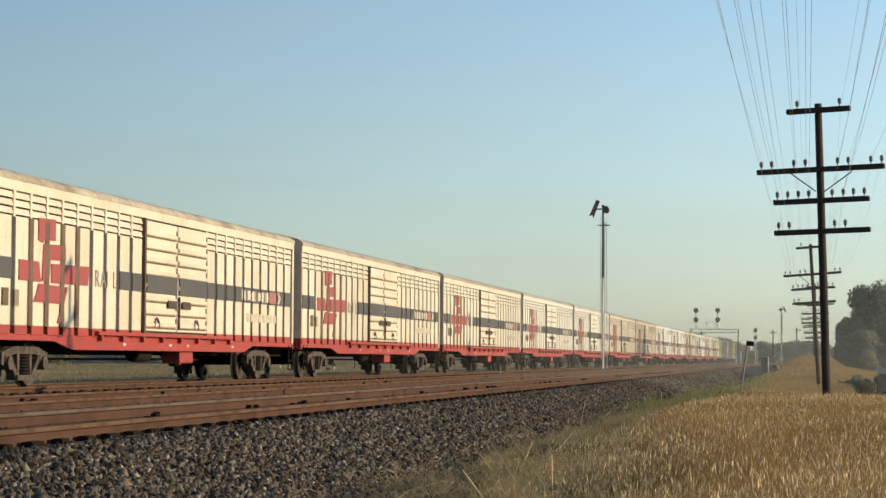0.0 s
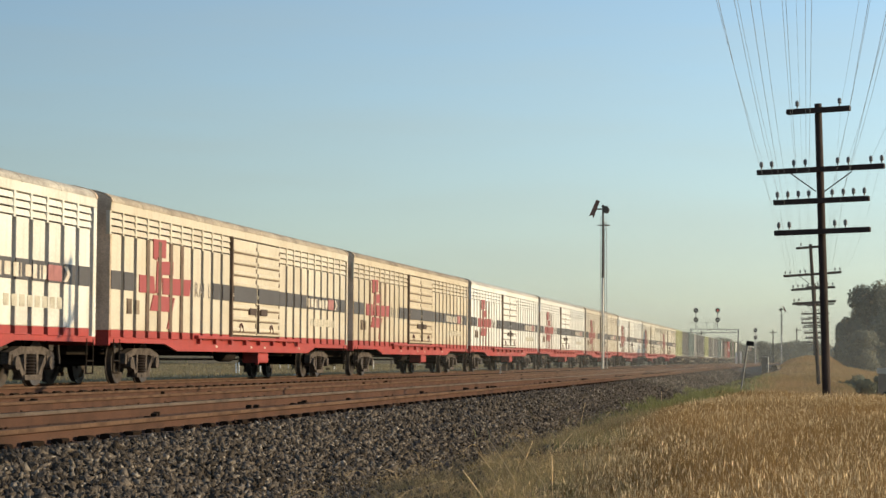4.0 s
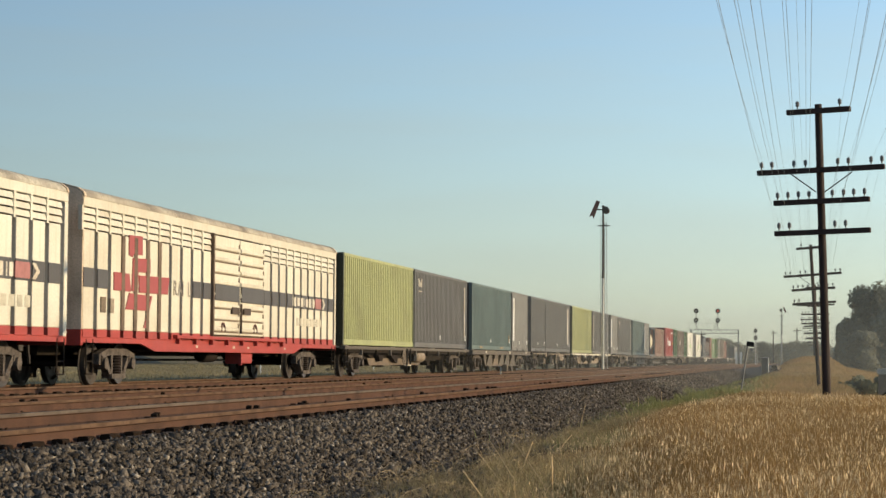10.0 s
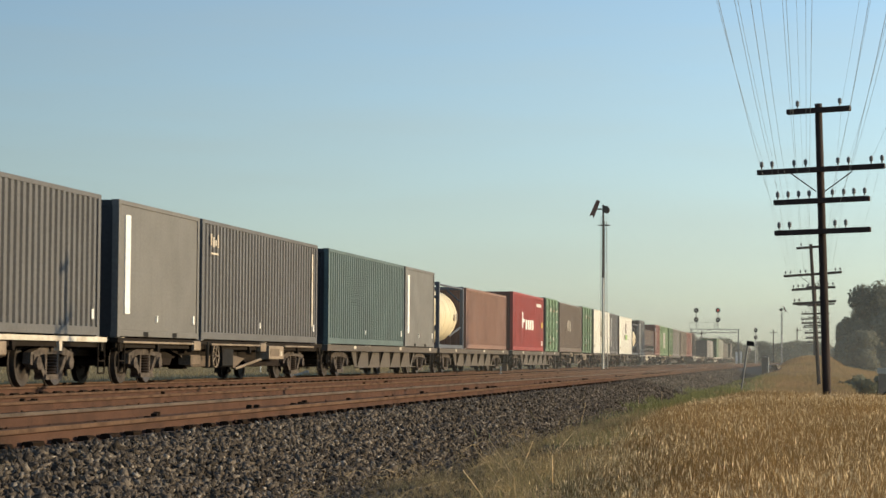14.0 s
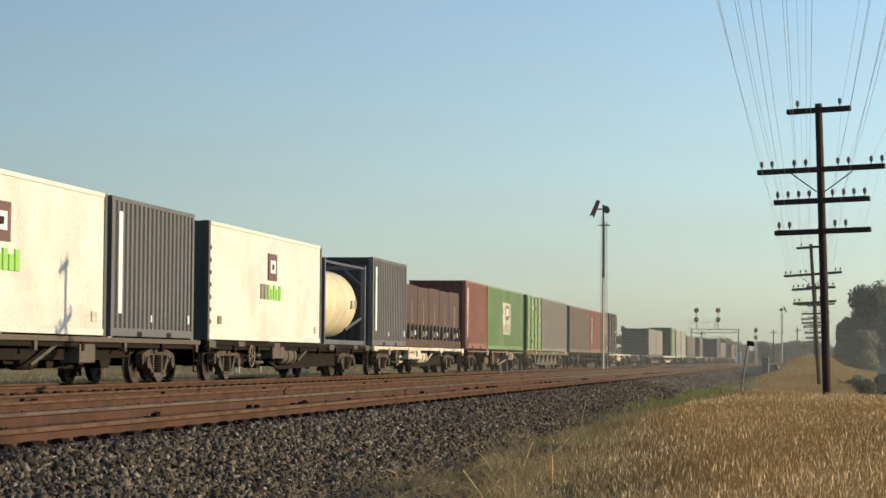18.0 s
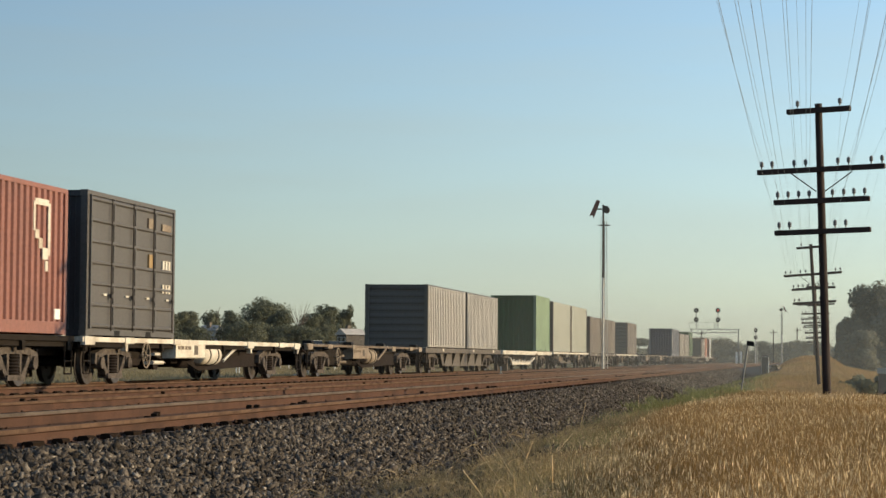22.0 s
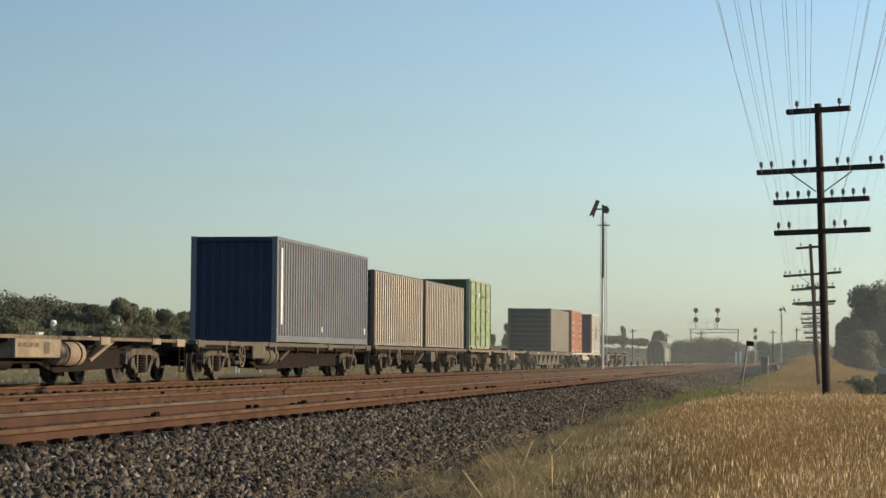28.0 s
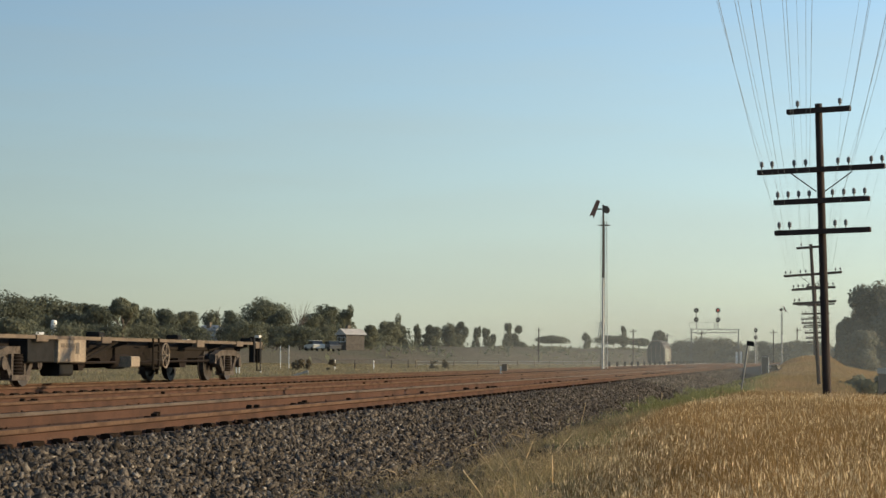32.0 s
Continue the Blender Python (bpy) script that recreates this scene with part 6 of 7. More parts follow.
# the nearest stones, each one loose on the shoulder
shapes, faces = rock_shapes(16)
loose = []
for i in range(16):
    me = bpy.data.meshes.new("stone")
    me.from_pydata([tuple(v) for v in shapes[i]], [], [tuple(int(j) for j in f) for f in faces])
    me.materials.append(STONE)
    loose.append(me)
for i in range(200):
    x, y = rng.uniform(12.4, 15.4), rng.uniform(3.1, 5.2)
    st = part("stone", loose[i % 16], None, BALLAST, at=(x, y, bed_height(x, y) + 0.035))
    st.rotation_euler = rng.uniform(0, 6.28, 3)
    st.scale = (0.027 * rng.uniform(0.7, 1.35),) * 3
# Added pale stones whose colour imitates the glint of sunlit facets.
FLECK_STONE = material("sunlit_fleck_stone", (0.23, 0.205, 0.175), 0.9, 0.0, 0.3, 9.0, 70.0, 0.4, (0.1, 0.09, 0.08), per=0.5, spec=0.05)
co, fs = scatter_stones(9000, 10.5, 120, 2.85, 5.5, 0.02)
co[:, 2] += 0.012
tagged(new("pale_stones", mesh_from_arrays("pale_stones", co, fs, FLECK_STONE)), "stones coloured pale for sunlit flecks among the ballast", "ballast", kind="stuff")
co, fs = scatter_stones(9000, 10.5, 90, 5.75, 14.0, 0.022)
tagged(new("track_stones", mesh_from_arrays("track_stones", co, fs, BED_RUST)), "rust-tinted crushed stone between the rails", "ballast", kind="stuff")

# ---- grass ----
PALE_STRAW = material("pale_straggly_straw", (0.5, 0.39, 0.22), 0.8, 0.0, 0.35, 0.8, 20.0, 0.0, (0.3, 0.27, 0.12), per=0.5, spec=0.1, through_light=0.45)
def blades(n, x, y, tall, wide, lean):
    """Bent blades of two pieces, in random directions."""
    z = np.where((y > 2.95) & (y < 5.3), np.maximum(land_z(x, y), bed_z(x, y)), land_z(x, y)) - 0.02
    a = rng.uniform(0, 2 * np.pi, n)
    h = tall * rng.uniform(0.5, 1.25, n)
    w = np.maximum(wide * rng.uniform(0.6, 1.4, n), x * 0.0002)
    b = lean * rng.uniform(0.1, 1.0, n) * h
    d = rng.uniform(0, 2 * np.pi, n)
    c, s = np.cos(a) * w / 2, np.sin(a) * w / 2
    bx, by = np.cos(d) * b, np.sin(d) * b
    p = np.stack([np.stack([x - c, y - s, z], 1), np.stack([x + c, y + s, z], 1),
                  np.stack([x + bx * 0.35 - c * 0.9, y + by * 0.35 - s * 0.9, z + h * 0.6], 1), np.stack([x + bx * 0.35 + c * 0.9, y + by * 0.35 + s * 0.9, z + h * 0.6], 1),
                  np.stack([x + bx, y + by, z + h], 1)], 1)
    f = np.array([(0, 1, 3), (0, 3, 2), (2, 3, 4)])
    return p.reshape(-1, 3), (f[None] + (np.arange(n) * 5)[:, None, None]).reshape(-1, 3)


def spears(n, x, y, tall, wide, lean):
    """Fine straight blades, one sliver each."""
    z = land_z(x, y) - 0.02
    a, d = rng.uniform(0, 2 * np.pi, n), rng.uniform(0, 2 * np.pi, n)
    h = tall * rng.uniform(0.45, 1.25, n)
    w = np.maximum(wide * rng.uniform(0.6, 1.4, n), x * 0.00016)
    b = lean * rng.uniform(0.0, 1.0, n) ** 2 * h
    c, s = np.cos(a) * w, np.sin(a) * w
    p = np.stack([np.stack([x - c, y - s, z], 1), np.stack([x + c, y + s, z], 1), np.stack([x + np.cos(d) * b, y + np.sin(d) * b, z + h], 1)], 1)
    return p.reshape(-1, 3), np.arange(n * 3).reshape(-1, 3)


def spread(n, x0, x1, y0, y1, power=1.0):
    x = x0 * (x1 / x0) ** rng.uniform(0, 1, n)
    lo = np.maximum(y0, -0.05 * x - 0.6)
    return x, lo + (y1 - lo) * rng.uniform(0, 1, n) ** power


EDGE_X, EDGE_Y = [6, 8, 10, 14, 20, 24, 29, 36, 43, 52, 63, 130], [0.65, 0.95, 1.27, 1.74, 2.22, 2.45, 2.65, 2.35, 1.95, 1.4, 1.0, 1.0]


def clumps(x, y, fx, fy, seed):
    return np.array([noise.noise(Vector((a * fx, b * fy, seed))) for a, b in zip(x, y)])


x, y = spread(640000, 8.0, 56, -6.0, 2.9)
patch = 0.5 * np.sin(x * 0.9 + 1.7 * np.sin(y * 1.3)) * np.sin(y * 2.1 + 1.1 * np.sin(x * 0.6))
edge_y = np.interp(x, EDGE_X, EDGE_Y) + 0.18 * np.sin(x * 1.7) + 0.15 * np.sin(x * 4.3 + 1)
keep = rng.uniform(0, 1, len(x)) < np.clip((edge_y + 0.3 - y) / 1.1 + patch * 0.9, 0.02, 1)
x, y, edge_y, patch = x[keep], y[keep], edge_y[keep], patch[keep]
reach = np.clip((edge_y + 0.5 - y) / np.interp(x, [20, 34], [2.0, 1.2]), 0.25, 1.0)
co, fs = spears(len(x), x, y, 0.29 * reach * (1 + 0.35 * patch) * np.interp(x, [40, 56], [1.0, 0.6]), 0.0017, 0.8)
tagged(new("dry_grass", mesh_from_arrays("dry_grass", co, fs, STRAW)), "knee-high dry golden grass along the railway", "grass", kind="stuff")
# shorter, duller grass over the dip and the mound behind
DULL_STRAW = material("dull_verge_grass", (0.29, 0.2, 0.105), 0.85, 0.0, 0.4, 0.12, 8.0, 0.0, (0.2, 0.165, 0.08), per=0.35, spec=0.1, through_light=0.45)
x, y = spread(170000, 50, 330, -16.0, 2.7)
keep = rng.uniform(0, 1, len(x)) < np.clip((np.interp(x, [50, 70, 110], [1.5, 1.9, 2.6]) - y) / 0.7, 0.05, 1)
x, y = x[keep], y[keep]
co, fs = spears(len(x), x, y, 0.17, 0.004, 0.9)
tagged(new("verge_grass", mesh_from_arrays("verge_grass", co, fs, DULL_STRAW)), "short dull grass over the dip and mound", "grass", kind="stuff")
x, y = spread(26000, 8, 120, 0.8, 3.5)
patch = clumps(x, y, 0.16, 0.5, 9)
keep = (rng.uniform(0, 1, len(x)) < np.clip(np.interp(x, [9, 12, 18, 24, 34, 44, 60], [0.35, 0.5, 0.2, 0.05, 0.02, 0.3, 0.5]) + patch * 0.9, 0.02, 0.9)) & (y < np.interp(x, [14, 20, 40], [2.2, 2.5, 3.5])) & (y > 1.2 + rng.uniform(0, 0.6, len(x)))
x, y = x[keep], y[keep]
co, fs = blades(len(x), x, y, 0.21, 0.004, 0.7)
tagged(new("green_grass", mesh_from_arrays("green_grass", co, fs, GREEN_GRASS)), "greener grass at the foot of the ballast", "grass", kind="stuff")
x = np.concatenate([rng.uniform(40, 74, 8000), rng.uniform(26, 40, 1800)])
y = np.concatenate([rng.uniform(1.9, 4.0, 8000), rng.normal(3.0, 0.3, 1800)])
keep = clumps(x, y, 0.22, 0.8, 4) > np.where(x > 40, 0.06, 0.12)
x, y = x[keep], y[keep]
co, fs = blades(len(x), x, y, 0.24, 0.008, 0.7)
tagged(new("toe_weeds", mesh_from_arrays("toe_weeds", co, fs, GREEN_GRASS)), "clumps of green weeds where stones meet grass", "weeds", kind="stuff")
x = 9 + 31 * rng.uniform(0, 1, 34000) ** 1.3  # thin and patchy
y = np.interp(x, [9, 10, 14, 20, 28, 38], [1.2, 1.4, 1.95, 2.3, 2.6, 2.5]) + rng.normal(-0.1, 0.4, 34000)
keep = clumps(x, y, 0.6, 1.2, 14) > np.where(x < 17, 0.05, 0.16)
x, y = x[keep], y[keep]
co, fs = blades(len(x), x, y, 0.2, 0.003, 1.0)
x2, y2 = rng.normal(17.2, 1.5, 5000), rng.normal(3.05, 0.33, 5000)
keep = clumps(x2, y2, 0.8, 1.4, 21) > 0.0
co2, fs2 = blades(int(keep.sum()), x2[keep], y2[keep], 0.15, 0.0026, 1.3)
x3 = rng.uniform(11, 34, 16000)
y3 = np.interp(x3, [11, 14, 20, 28, 34], [1.45, 2.0, 2.75, 3.1, 3.1]) + rng.normal(0, 0.34, 16000)
keep = clumps(x3, y3, 1.1, 2.2, 33) > 0.12
co3, fs3 = blades(int(keep.sum()), x3[keep], y3[keep], 0.17, 0.0032, 1.2)
fs = np.concatenate([fs, fs2 + len(co), fs3 + len(co) + len(co2)])
co = np.concatenate([co, co2, co3])
tagged(new("straggly_grass", mesh_from_arrays("straggly_grass", co, fs, PALE_STRAW)), "straggly dry grass creeping over the stones", "grass", kind="stuff")
HUSK = material("pale_seed_head", (0.76, 0.59, 0.35), 0.8, 0.0, 0.25, 1.0, 20.0, 0.0, per=0.55, spec=0.2, through_light=0.35)


def seed_heads(n, x1, wide, long):
    x, y = spread(n, 8.0, x1, -4.0, 3.3)
    edge_y = np.interp(x, EDGE_X, EDGE_Y)
    low = np.clip((edge_y + 0.5 - y) / np.interp(x, [20, 34], [2.0, 1.2]), 0.3, 1.0)
    keep = rng.uniform(0, 1, len(x)) < np.clip((edge_y + 0.4 - y) / 0.9, 0.0, 1.0)
    x, y, low = x[keep], y[keep], low[keep]
    k = len(x)
    z = land_z(x, y) + low * 0.22 * np.interp(x, [40, 56], [1.0, 0.6]) + rng.uniform(-0.13, 0.1, k) * low
    a = rng.uniform(0, 2 * np.pi, k)
    w = np.maximum(wide * rng.uniform(0.5, 1.5, k), x * 0.0001)
    l = rng.uniform(0.4, 1.3, k) * long
    t = rng.normal(0, 0.19, (k, 2)) * l[:, None]
    c, s = np.cos(a) * w, np.sin(a) * w
    mid = t * 0.45
    p = np.stack([np.stack([x, y, z], 1), np.stack([x + c + mid[:, 0], y + s + mid[:, 1], z + l * 0.45], 1), np.stack([x + t[:, 0], y + t[:, 1], z + l], 1),
                  np.stack([x - c + mid[:, 0], y - s + mid[:, 1], z + l * 0.45], 1)], 1)
    f = (np.array([(0, 1, 2), (0, 2, 3)])[None] + (np.arange(k) * 4)[:, None, None]).reshape(-1, 3)
    return mesh_from_arrays("grass_seed_heads", p.reshape(-1, 3), f, HUSK)


tagged(new("grass_seed_heads", seed_heads(50000, 56, 0.0013, 0.045)), "pale ripe seed heads over the dry grass", "grass", kind="stuff")
tagged(new("grass_seed_heads", seed_heads(11000, 40, 0.003, 0.055)), "tall pale seed heads above the rest", "grass", kind="stuff")
tagged(new("grass_seed_heads", seed_heads(56000, 52, 0.0021, 0.036)), "fat pale seed heads standing over the grass", "grass", kind="stuff")
DULL_STALK = material("dull_dry_stalk", (0.36, 0.28, 0.17), 0.85, 0.0, 0.3, 1.0, 20.0, 0.0, per=0.3, spec=0.1)
tangle = Form()
for i in range(300):
    x0 = 12 + 26 * rng.uniform() ** 1.3
    y0 = float(np.interp(x0, [12, 14, 20, 28, 38], [1.5, 1.8, 2.7, 3.0, 3.1])) + rng.normal(0, 0.42)
    h, r, d = rng.uniform(0.1, 0.32), rng.uniform(0.08, 0.4), rng.uniform(0, 6.28)
    z0 = float(max(lie(x0, y0), bed_z(x0, y0) if y0 > 2.95 else -9)) - 0.02
    tangle.tube([(x0 + math.cos(d) * r * u * u, y0 + math.sin(d) * r * u * u, z0 + h * (2.1 * u - 1.3 * u ** 3)) for u in np.linspace(0, 1, 11)], 0.0016, 3)
for i in range(150):
    x0, y0 = (18.3 + rng.normal(0, 0.7), 3.4 + rng.normal(0, 0.2)) if i < 90 else (15.6 + rng.normal(0, 0.9), 2.55 + rng.normal(0, 0.25))
    h, r, d = rng.uniform(0.08, 0.26), rng.uniform(0.08, 0.35), rng.uniform(0, 6.28)
    z0 = float(max(lie(x0, y0), bed_z(x0, y0) if y0 > 2.95 else -9)) - 0.02
    tangle.tube([(x0 + math.cos(d) * r * u * u, y0 + math.sin(d) * r * u * u, z0 + h * (2.1 * u - 1.3 * u ** 3)) for u in np.linspace(0, 1, 9)], 0.0016, 3)
tagged(new("tangled_stalks", tangle.mesh("tangled_stalks", DULL_STALK)), "tangle of thin curled dry stalks over stones", "grass", kind="stuff")
# the grass of the field beyond the tracks
FIELD_GRASS = material("dry_olive_field_grass", (0.27, 0.225, 0.135), 0.9, 0.0, 0.4, 0.1, 4.0, 0.0, (0.1, 0.1, 0.06), per=0.2, spec=0.1, through_light=0.4)
x = 40 * (420 / 40) ** rng.uniform(0, 1, 90000)
y = 19.5 + 110 * rng.uniform(0, 1, 90000) ** 1.6
keep = (y < x * 0.42) & (y < 165 - (x - 300) * 0.31)
x, y = x[keep], y[keep]
co, fs = blades(len(x), x, y, 0.22, 0.03, 0.7)
tagged(new("field_grass", mesh_from_arrays("field_grass", co, fs, FIELD_GRASS)), "short dry olive grass of the far field", "grass", kind="stuff")
# a few long bent stalks that lean over the stones
for i in range(46):
    x0, y0 = 13.5 + 22 * rng.uniform() ** 1.5, 2.6 + 0.65 * rng.uniform()
    h, r, d = rng.uniform(0.25, 0.6), rng.uniform(0.1, 0.5), rng.uniform(-1.2, 2.6)
    z0 = float(min(lie(x0, y0), bed_z(x0, y0))) - 0.03
    path = [(x0 + math.cos(d) * r * u * u, y0 + math.sin(d) * r * u * u, z0 + h * (1.35 * u - 0.45 * u ** 3)) for u in (0, 0.2, 0.4, 0.6, 0.8, 1.0)]
    tagged(new("dry_stalk", Form().tube(path, 0.0026, 4).mesh("dry_stalk", DULL_STALK)), "long bent dry grass stalk over the stones", "grass stalk", "bent dry stalks")

for x0, y0, h, dx, dy in ((14.2, 1.62, 0.52, 0.3, 0.42), (14.6, 1.72, 0.34, 0.1, 0.02), (13.4, 1.8, 0.3, 0.0, 0.03), (15.0, 1.95, 0.4, 0.2, 0.28), (13.8, 2.0, 0.3, -0.1, 0.2),
                          (16.5, 2.3, 0.3, 0.1, 0.25), (17.5, 2.35, 0.33, 0.0, -0.12), (21.0, 2.5, 0.26, 0.1, -0.2), (33.5, 3.55, 0.5, 0.05, -0.1), (47.5, 3.7, 0.4, 0.0, 0.02), (50.5, 3.4, 0.45, 0.0, 0.0)):
    z0 = float(max(lie(x0, y0), bed_z(x0, y0) if y0 > 2.95 else -9)) - 0.03
    path = [(x0 + dx * u, y0 + dy * u, z0 + h * u * (1.1 - 0.1 * u)) for u in (0, 0.25, 0.5, 0.75, 1.0)]
    tagged(new("dry_stalk", Form().tube(path, 0.003, 4).mesh("dry_stalk", HUSK)), "long straight dry grass stalk among the stones", "grass stalk", "straight dry stalks")

# ---- the land beyond ----
SCRUB = material("dull_scrubby_bank", (0.105, 0.092, 0.07), 0.98, 0.0, 0.4, 0.08, 3.0, 0.4, (0.085, 0.085, 0.06), spec=0.05)
LEAF_DARK = material("dark_eucalypt_leaves", (0.132, 0.142, 0.1), 0.9, 0.0, 0.2, 0.3, 5.0, 0.0, (0.102, 0.112, 0.082), per=0.12, spec=0.1, through_light=0.5)
# Grey-green leaves, lightened so that the distance haze is in their colour.
LEAF_HAZY = material("hazy_grey_green_leaves", (0.22, 0.22, 0.17), 0.9, 0.0, 0.2, 0.3, 5.0, 0.0, (0.18, 0.182, 0.145), per=0.12, spec=0.1, through_light=0.5)
LEAF_OLIVE = material("olive_gum_leaves", (0.165, 0.17, 0.115), 0.9, 0.0, 0.2, 0.3, 5.0, 0.0, (0.13, 0.137, 0.095), per=0.12, spec=0.1, through_light=0.5)
FIELD_SCRUB = material("dry_brown_field_scrub", (0.14, 0.115, 0.075), 0.9, 0.0, 0.3, 0.4, 5.0, 0.0, per=0.2, spec=0.1, through_light=0.4)
BARK = material("grey_bark", (0.16, 0.13, 0.1), 0.95, 0.0, 0.35, 2.0, 20.0, 0.3)


def bank(name, a, b, top_a, top_b, width, mat, label):
    """A long low bank from a to b with an uneven crest."""
    a, b = Vector(a), Vector(b)
    d = (b - a).normalized()
    side = Vector((-d.y, d.x, 0))
    n, prof = 60, [(-1.0, -0.6), (-0.55, 0.25), (-0.25, 0.8), (0.0, 1.0), (0.3, 0.85), (0.7, 0.3), (1.0, -0.6)]
    co = []
    for i in range(n + 1):
        u = i / n
        h = top_a + (top_b - top_a) * u
        for k, (s, z) in enumerate(prof):
            q = a + (b - a) * u + side * (s * width)
            co.append((q.x, q.y, h * z - (0.8 if z < 0 else 0) + 0.5 * noise.noise(Vector((u * 22, k * 0.8, 2))) * (z > 0.1)))
    m = len(prof)
    fs = np.array([(i * m + j, i * m + j + 1, (i + 1) * m + j + 1, (i + 1) * m + j) for i in range(n) for j in range(m - 1)])
    return tagged(new(name, mesh_from_arrays(name, np.array(co), fs, mat)), label, "bank", kind="structure")


bank("backdrop_bank", (300, 165, 0), (760, 22, 0), 3.2, 3.7, 22, SCRUB, "long low scrubby earth bank beyond the field")
PALE_BANK = material("pale_dry_bank", (0.3, 0.24, 0.15), 0.98, 0.0, 0.5, 0.4, 6.0, 0.6, (0.17, 0.14, 0.09), spec=0.05)
MOUND = bank("grassy_mound", (205, -2.5, 0), (205, -45, 0), 1.7, 3.4, 14, PALE_BANK, "pale dry grassy bank under the trees")
MOUND.location.z = -0.9
bank("backdrop_rise", (240, 190, 0), (520, 190, 0), 3.4, 3.4, 40, SCRUB, "low rise under the far trees")


def crown_mesh(height, width, flat, leaf, mat, n):
    """A crown of many small leaf clumps gathered in uneven lobes."""
    lobes = 12 if width < 6 else 26
    co, out = [], []
    for i in range(lobes):
        a, r = rng.uniform(0, 2 * np.pi), width * 0.5 * rng.uniform(0.1, 0.82)
        u = rng.uniform(0.06, 0.86) if not flat else rng.uniform(0.25, 0.62)
        r = width * 0.4 * math.sqrt(1 - u * u) * rng.uniform(0.25, 1.0)
        c = np.array([math.cos(a) * r, math.sin(a) * r, height * u])
        rad = np.array([width * rng.uniform(0.13, 0.25), width * rng.uniform(0.13, 0.25), height * rng.uniform(0.12, 0.22) * (1.7 if flat else 1.0)])
        q = rng.normal(size=(n // lobes, 3))
        q /= np.linalg.norm(q, axis=1)[:, None]
        co.append(c + q * rad * rng.uniform(0.55, 1.08, (len(q), 1)))
        out.append(q + rng.normal(0, 0.45, q.shape))
    c = np.concatenate(co)
    k = len(c)
    face = np.concatenate(out)
    u = np.cross(face, rng.normal(size=(k, 3)))
    u /= np.linalg.norm(u, axis=1)[:, None]
    w = np.cross(face, u)
    w /= np.linalg.norm(w, axis=1)[:, None]
    s = (leaf * rng.uniform(0.5, 1.4, k))[:, None]
    p = np.stack([c - u * s, c + w * s * 0.7, c + u * s, c - w * s * 0.7], 1).reshape(-1, 3)
    return mesh_from_arrays("crown", p, (np.array([(0, 1, 2, 3)])[None] + (np.arange(k) * 4)[:, None, None]).reshape(-1, 4), mat)


def tree(x, y, z, height, width, style="round", mat=None, n=1500):
    label = {"round": "dense dark green tree on the far field", "flat": "flat-topped pine with a bare trunk", "slim": "slim pointed dark cypress",
             "gum": "tall olive gum tree with open crown", "bush": "low dark rounded bush", "bare": "bare pale tree with thin branches"}[style]
    t = thing("tree" if style != "bush" else "bush", label, "tree" if style != "bush" else "bush", (x, y, z), "far trees" if style != "bush" else "bushes")
    low = {"round": 0.03, "flat": 0.42, "slim": 0.06, "gum": 0.3, "bush": 0.0, "bare": 0.3}[style]
    trunk = Form()
    r = max(0.08, height * 0.022)
    trunk.rod((0, 0, -0.3), (0, 0, height * (low + 0.25)), r * 1.2, 8, r * 0.7)
    for i in range(6 if style != "bare" else 16):
        a = i * 2.4 + x
        h0 = height * (low + 0.05 * (i % 4))
        tip = (math.cos(a) * width * 0.32, math.sin(a) * width * 0.32, height * (low + 0.32 + 0.07 * (i % 5)))
        trunk.rod((0, 0, h0), tip, r * 0.55, 6, r * 0.18)
        if style == "bare":
            trunk.rod(tip, (tip[0] * 1.5, tip[1] * 1.5, tip[2] + height * 0.2), r * 0.2, 5, r * 0.08)
    if style != "bush":
        part("trunk", trunk, BARK, t)
    if style != "bare":
        c = crown_mesh(height * (1 - low), width if style != "slim" else width * 0.9, style == "flat", 0.15 if x < 200 and height > 4 else 0.19 if height > 4 else 0.17, mat or LEAF_DARK, int(n * (3.6 if x < 200 and height > 4 else 2.2 if width > 5 else 0.8)))
        part("crown", c, None, t, at=(0, 0, height * low))
    return t


def at_depth(x, px, py):
    """A far place by its bearing from the eye, at the distance x along the tracks."""
    a, b, c = radians(YAW), radians(PITCH), radians(ROLL)
    fw = Vector((math.cos(a) * math.cos(b), math.sin(a) * math.cos(b), math.sin(b)))
    rt = Vector((math.sin(a), -math.cos(a), 0))
    up = rt.cross(fw)
    d = fw + (rt * math.cos(c) + up * math.sin(c)) * ((px - 784) / 3790) + (up * math.cos(c) - rt * math.sin(c)) * ((441 - py) / 3790)
    return EYE + d * (x / d.x)


def far_tree(px, top, half, x, style="round", mat=None, n=3800, base=None):
    if 640 < px < 1180 and x > 375:  # these stand along the crest of the far bank
        x, base = 258.3 / (math.tan(radians(YAW) - (px - 784) / 3790) + 0.311) + 4, 2.7
    p = at_depth(x, px, top)
    k = (x * 1.02) / 3790
    z = base if base is not None else (0.6 if style == 'flat' else 2.0 if x > 300 else -0.8)
    tree(p.x, p.y, z, max(1.2, p.z - z), 2 * half * k * (1.28 if style in ('round', 'gum') else 1.3 if style == 'flat' else 1.35), style, mat, n)


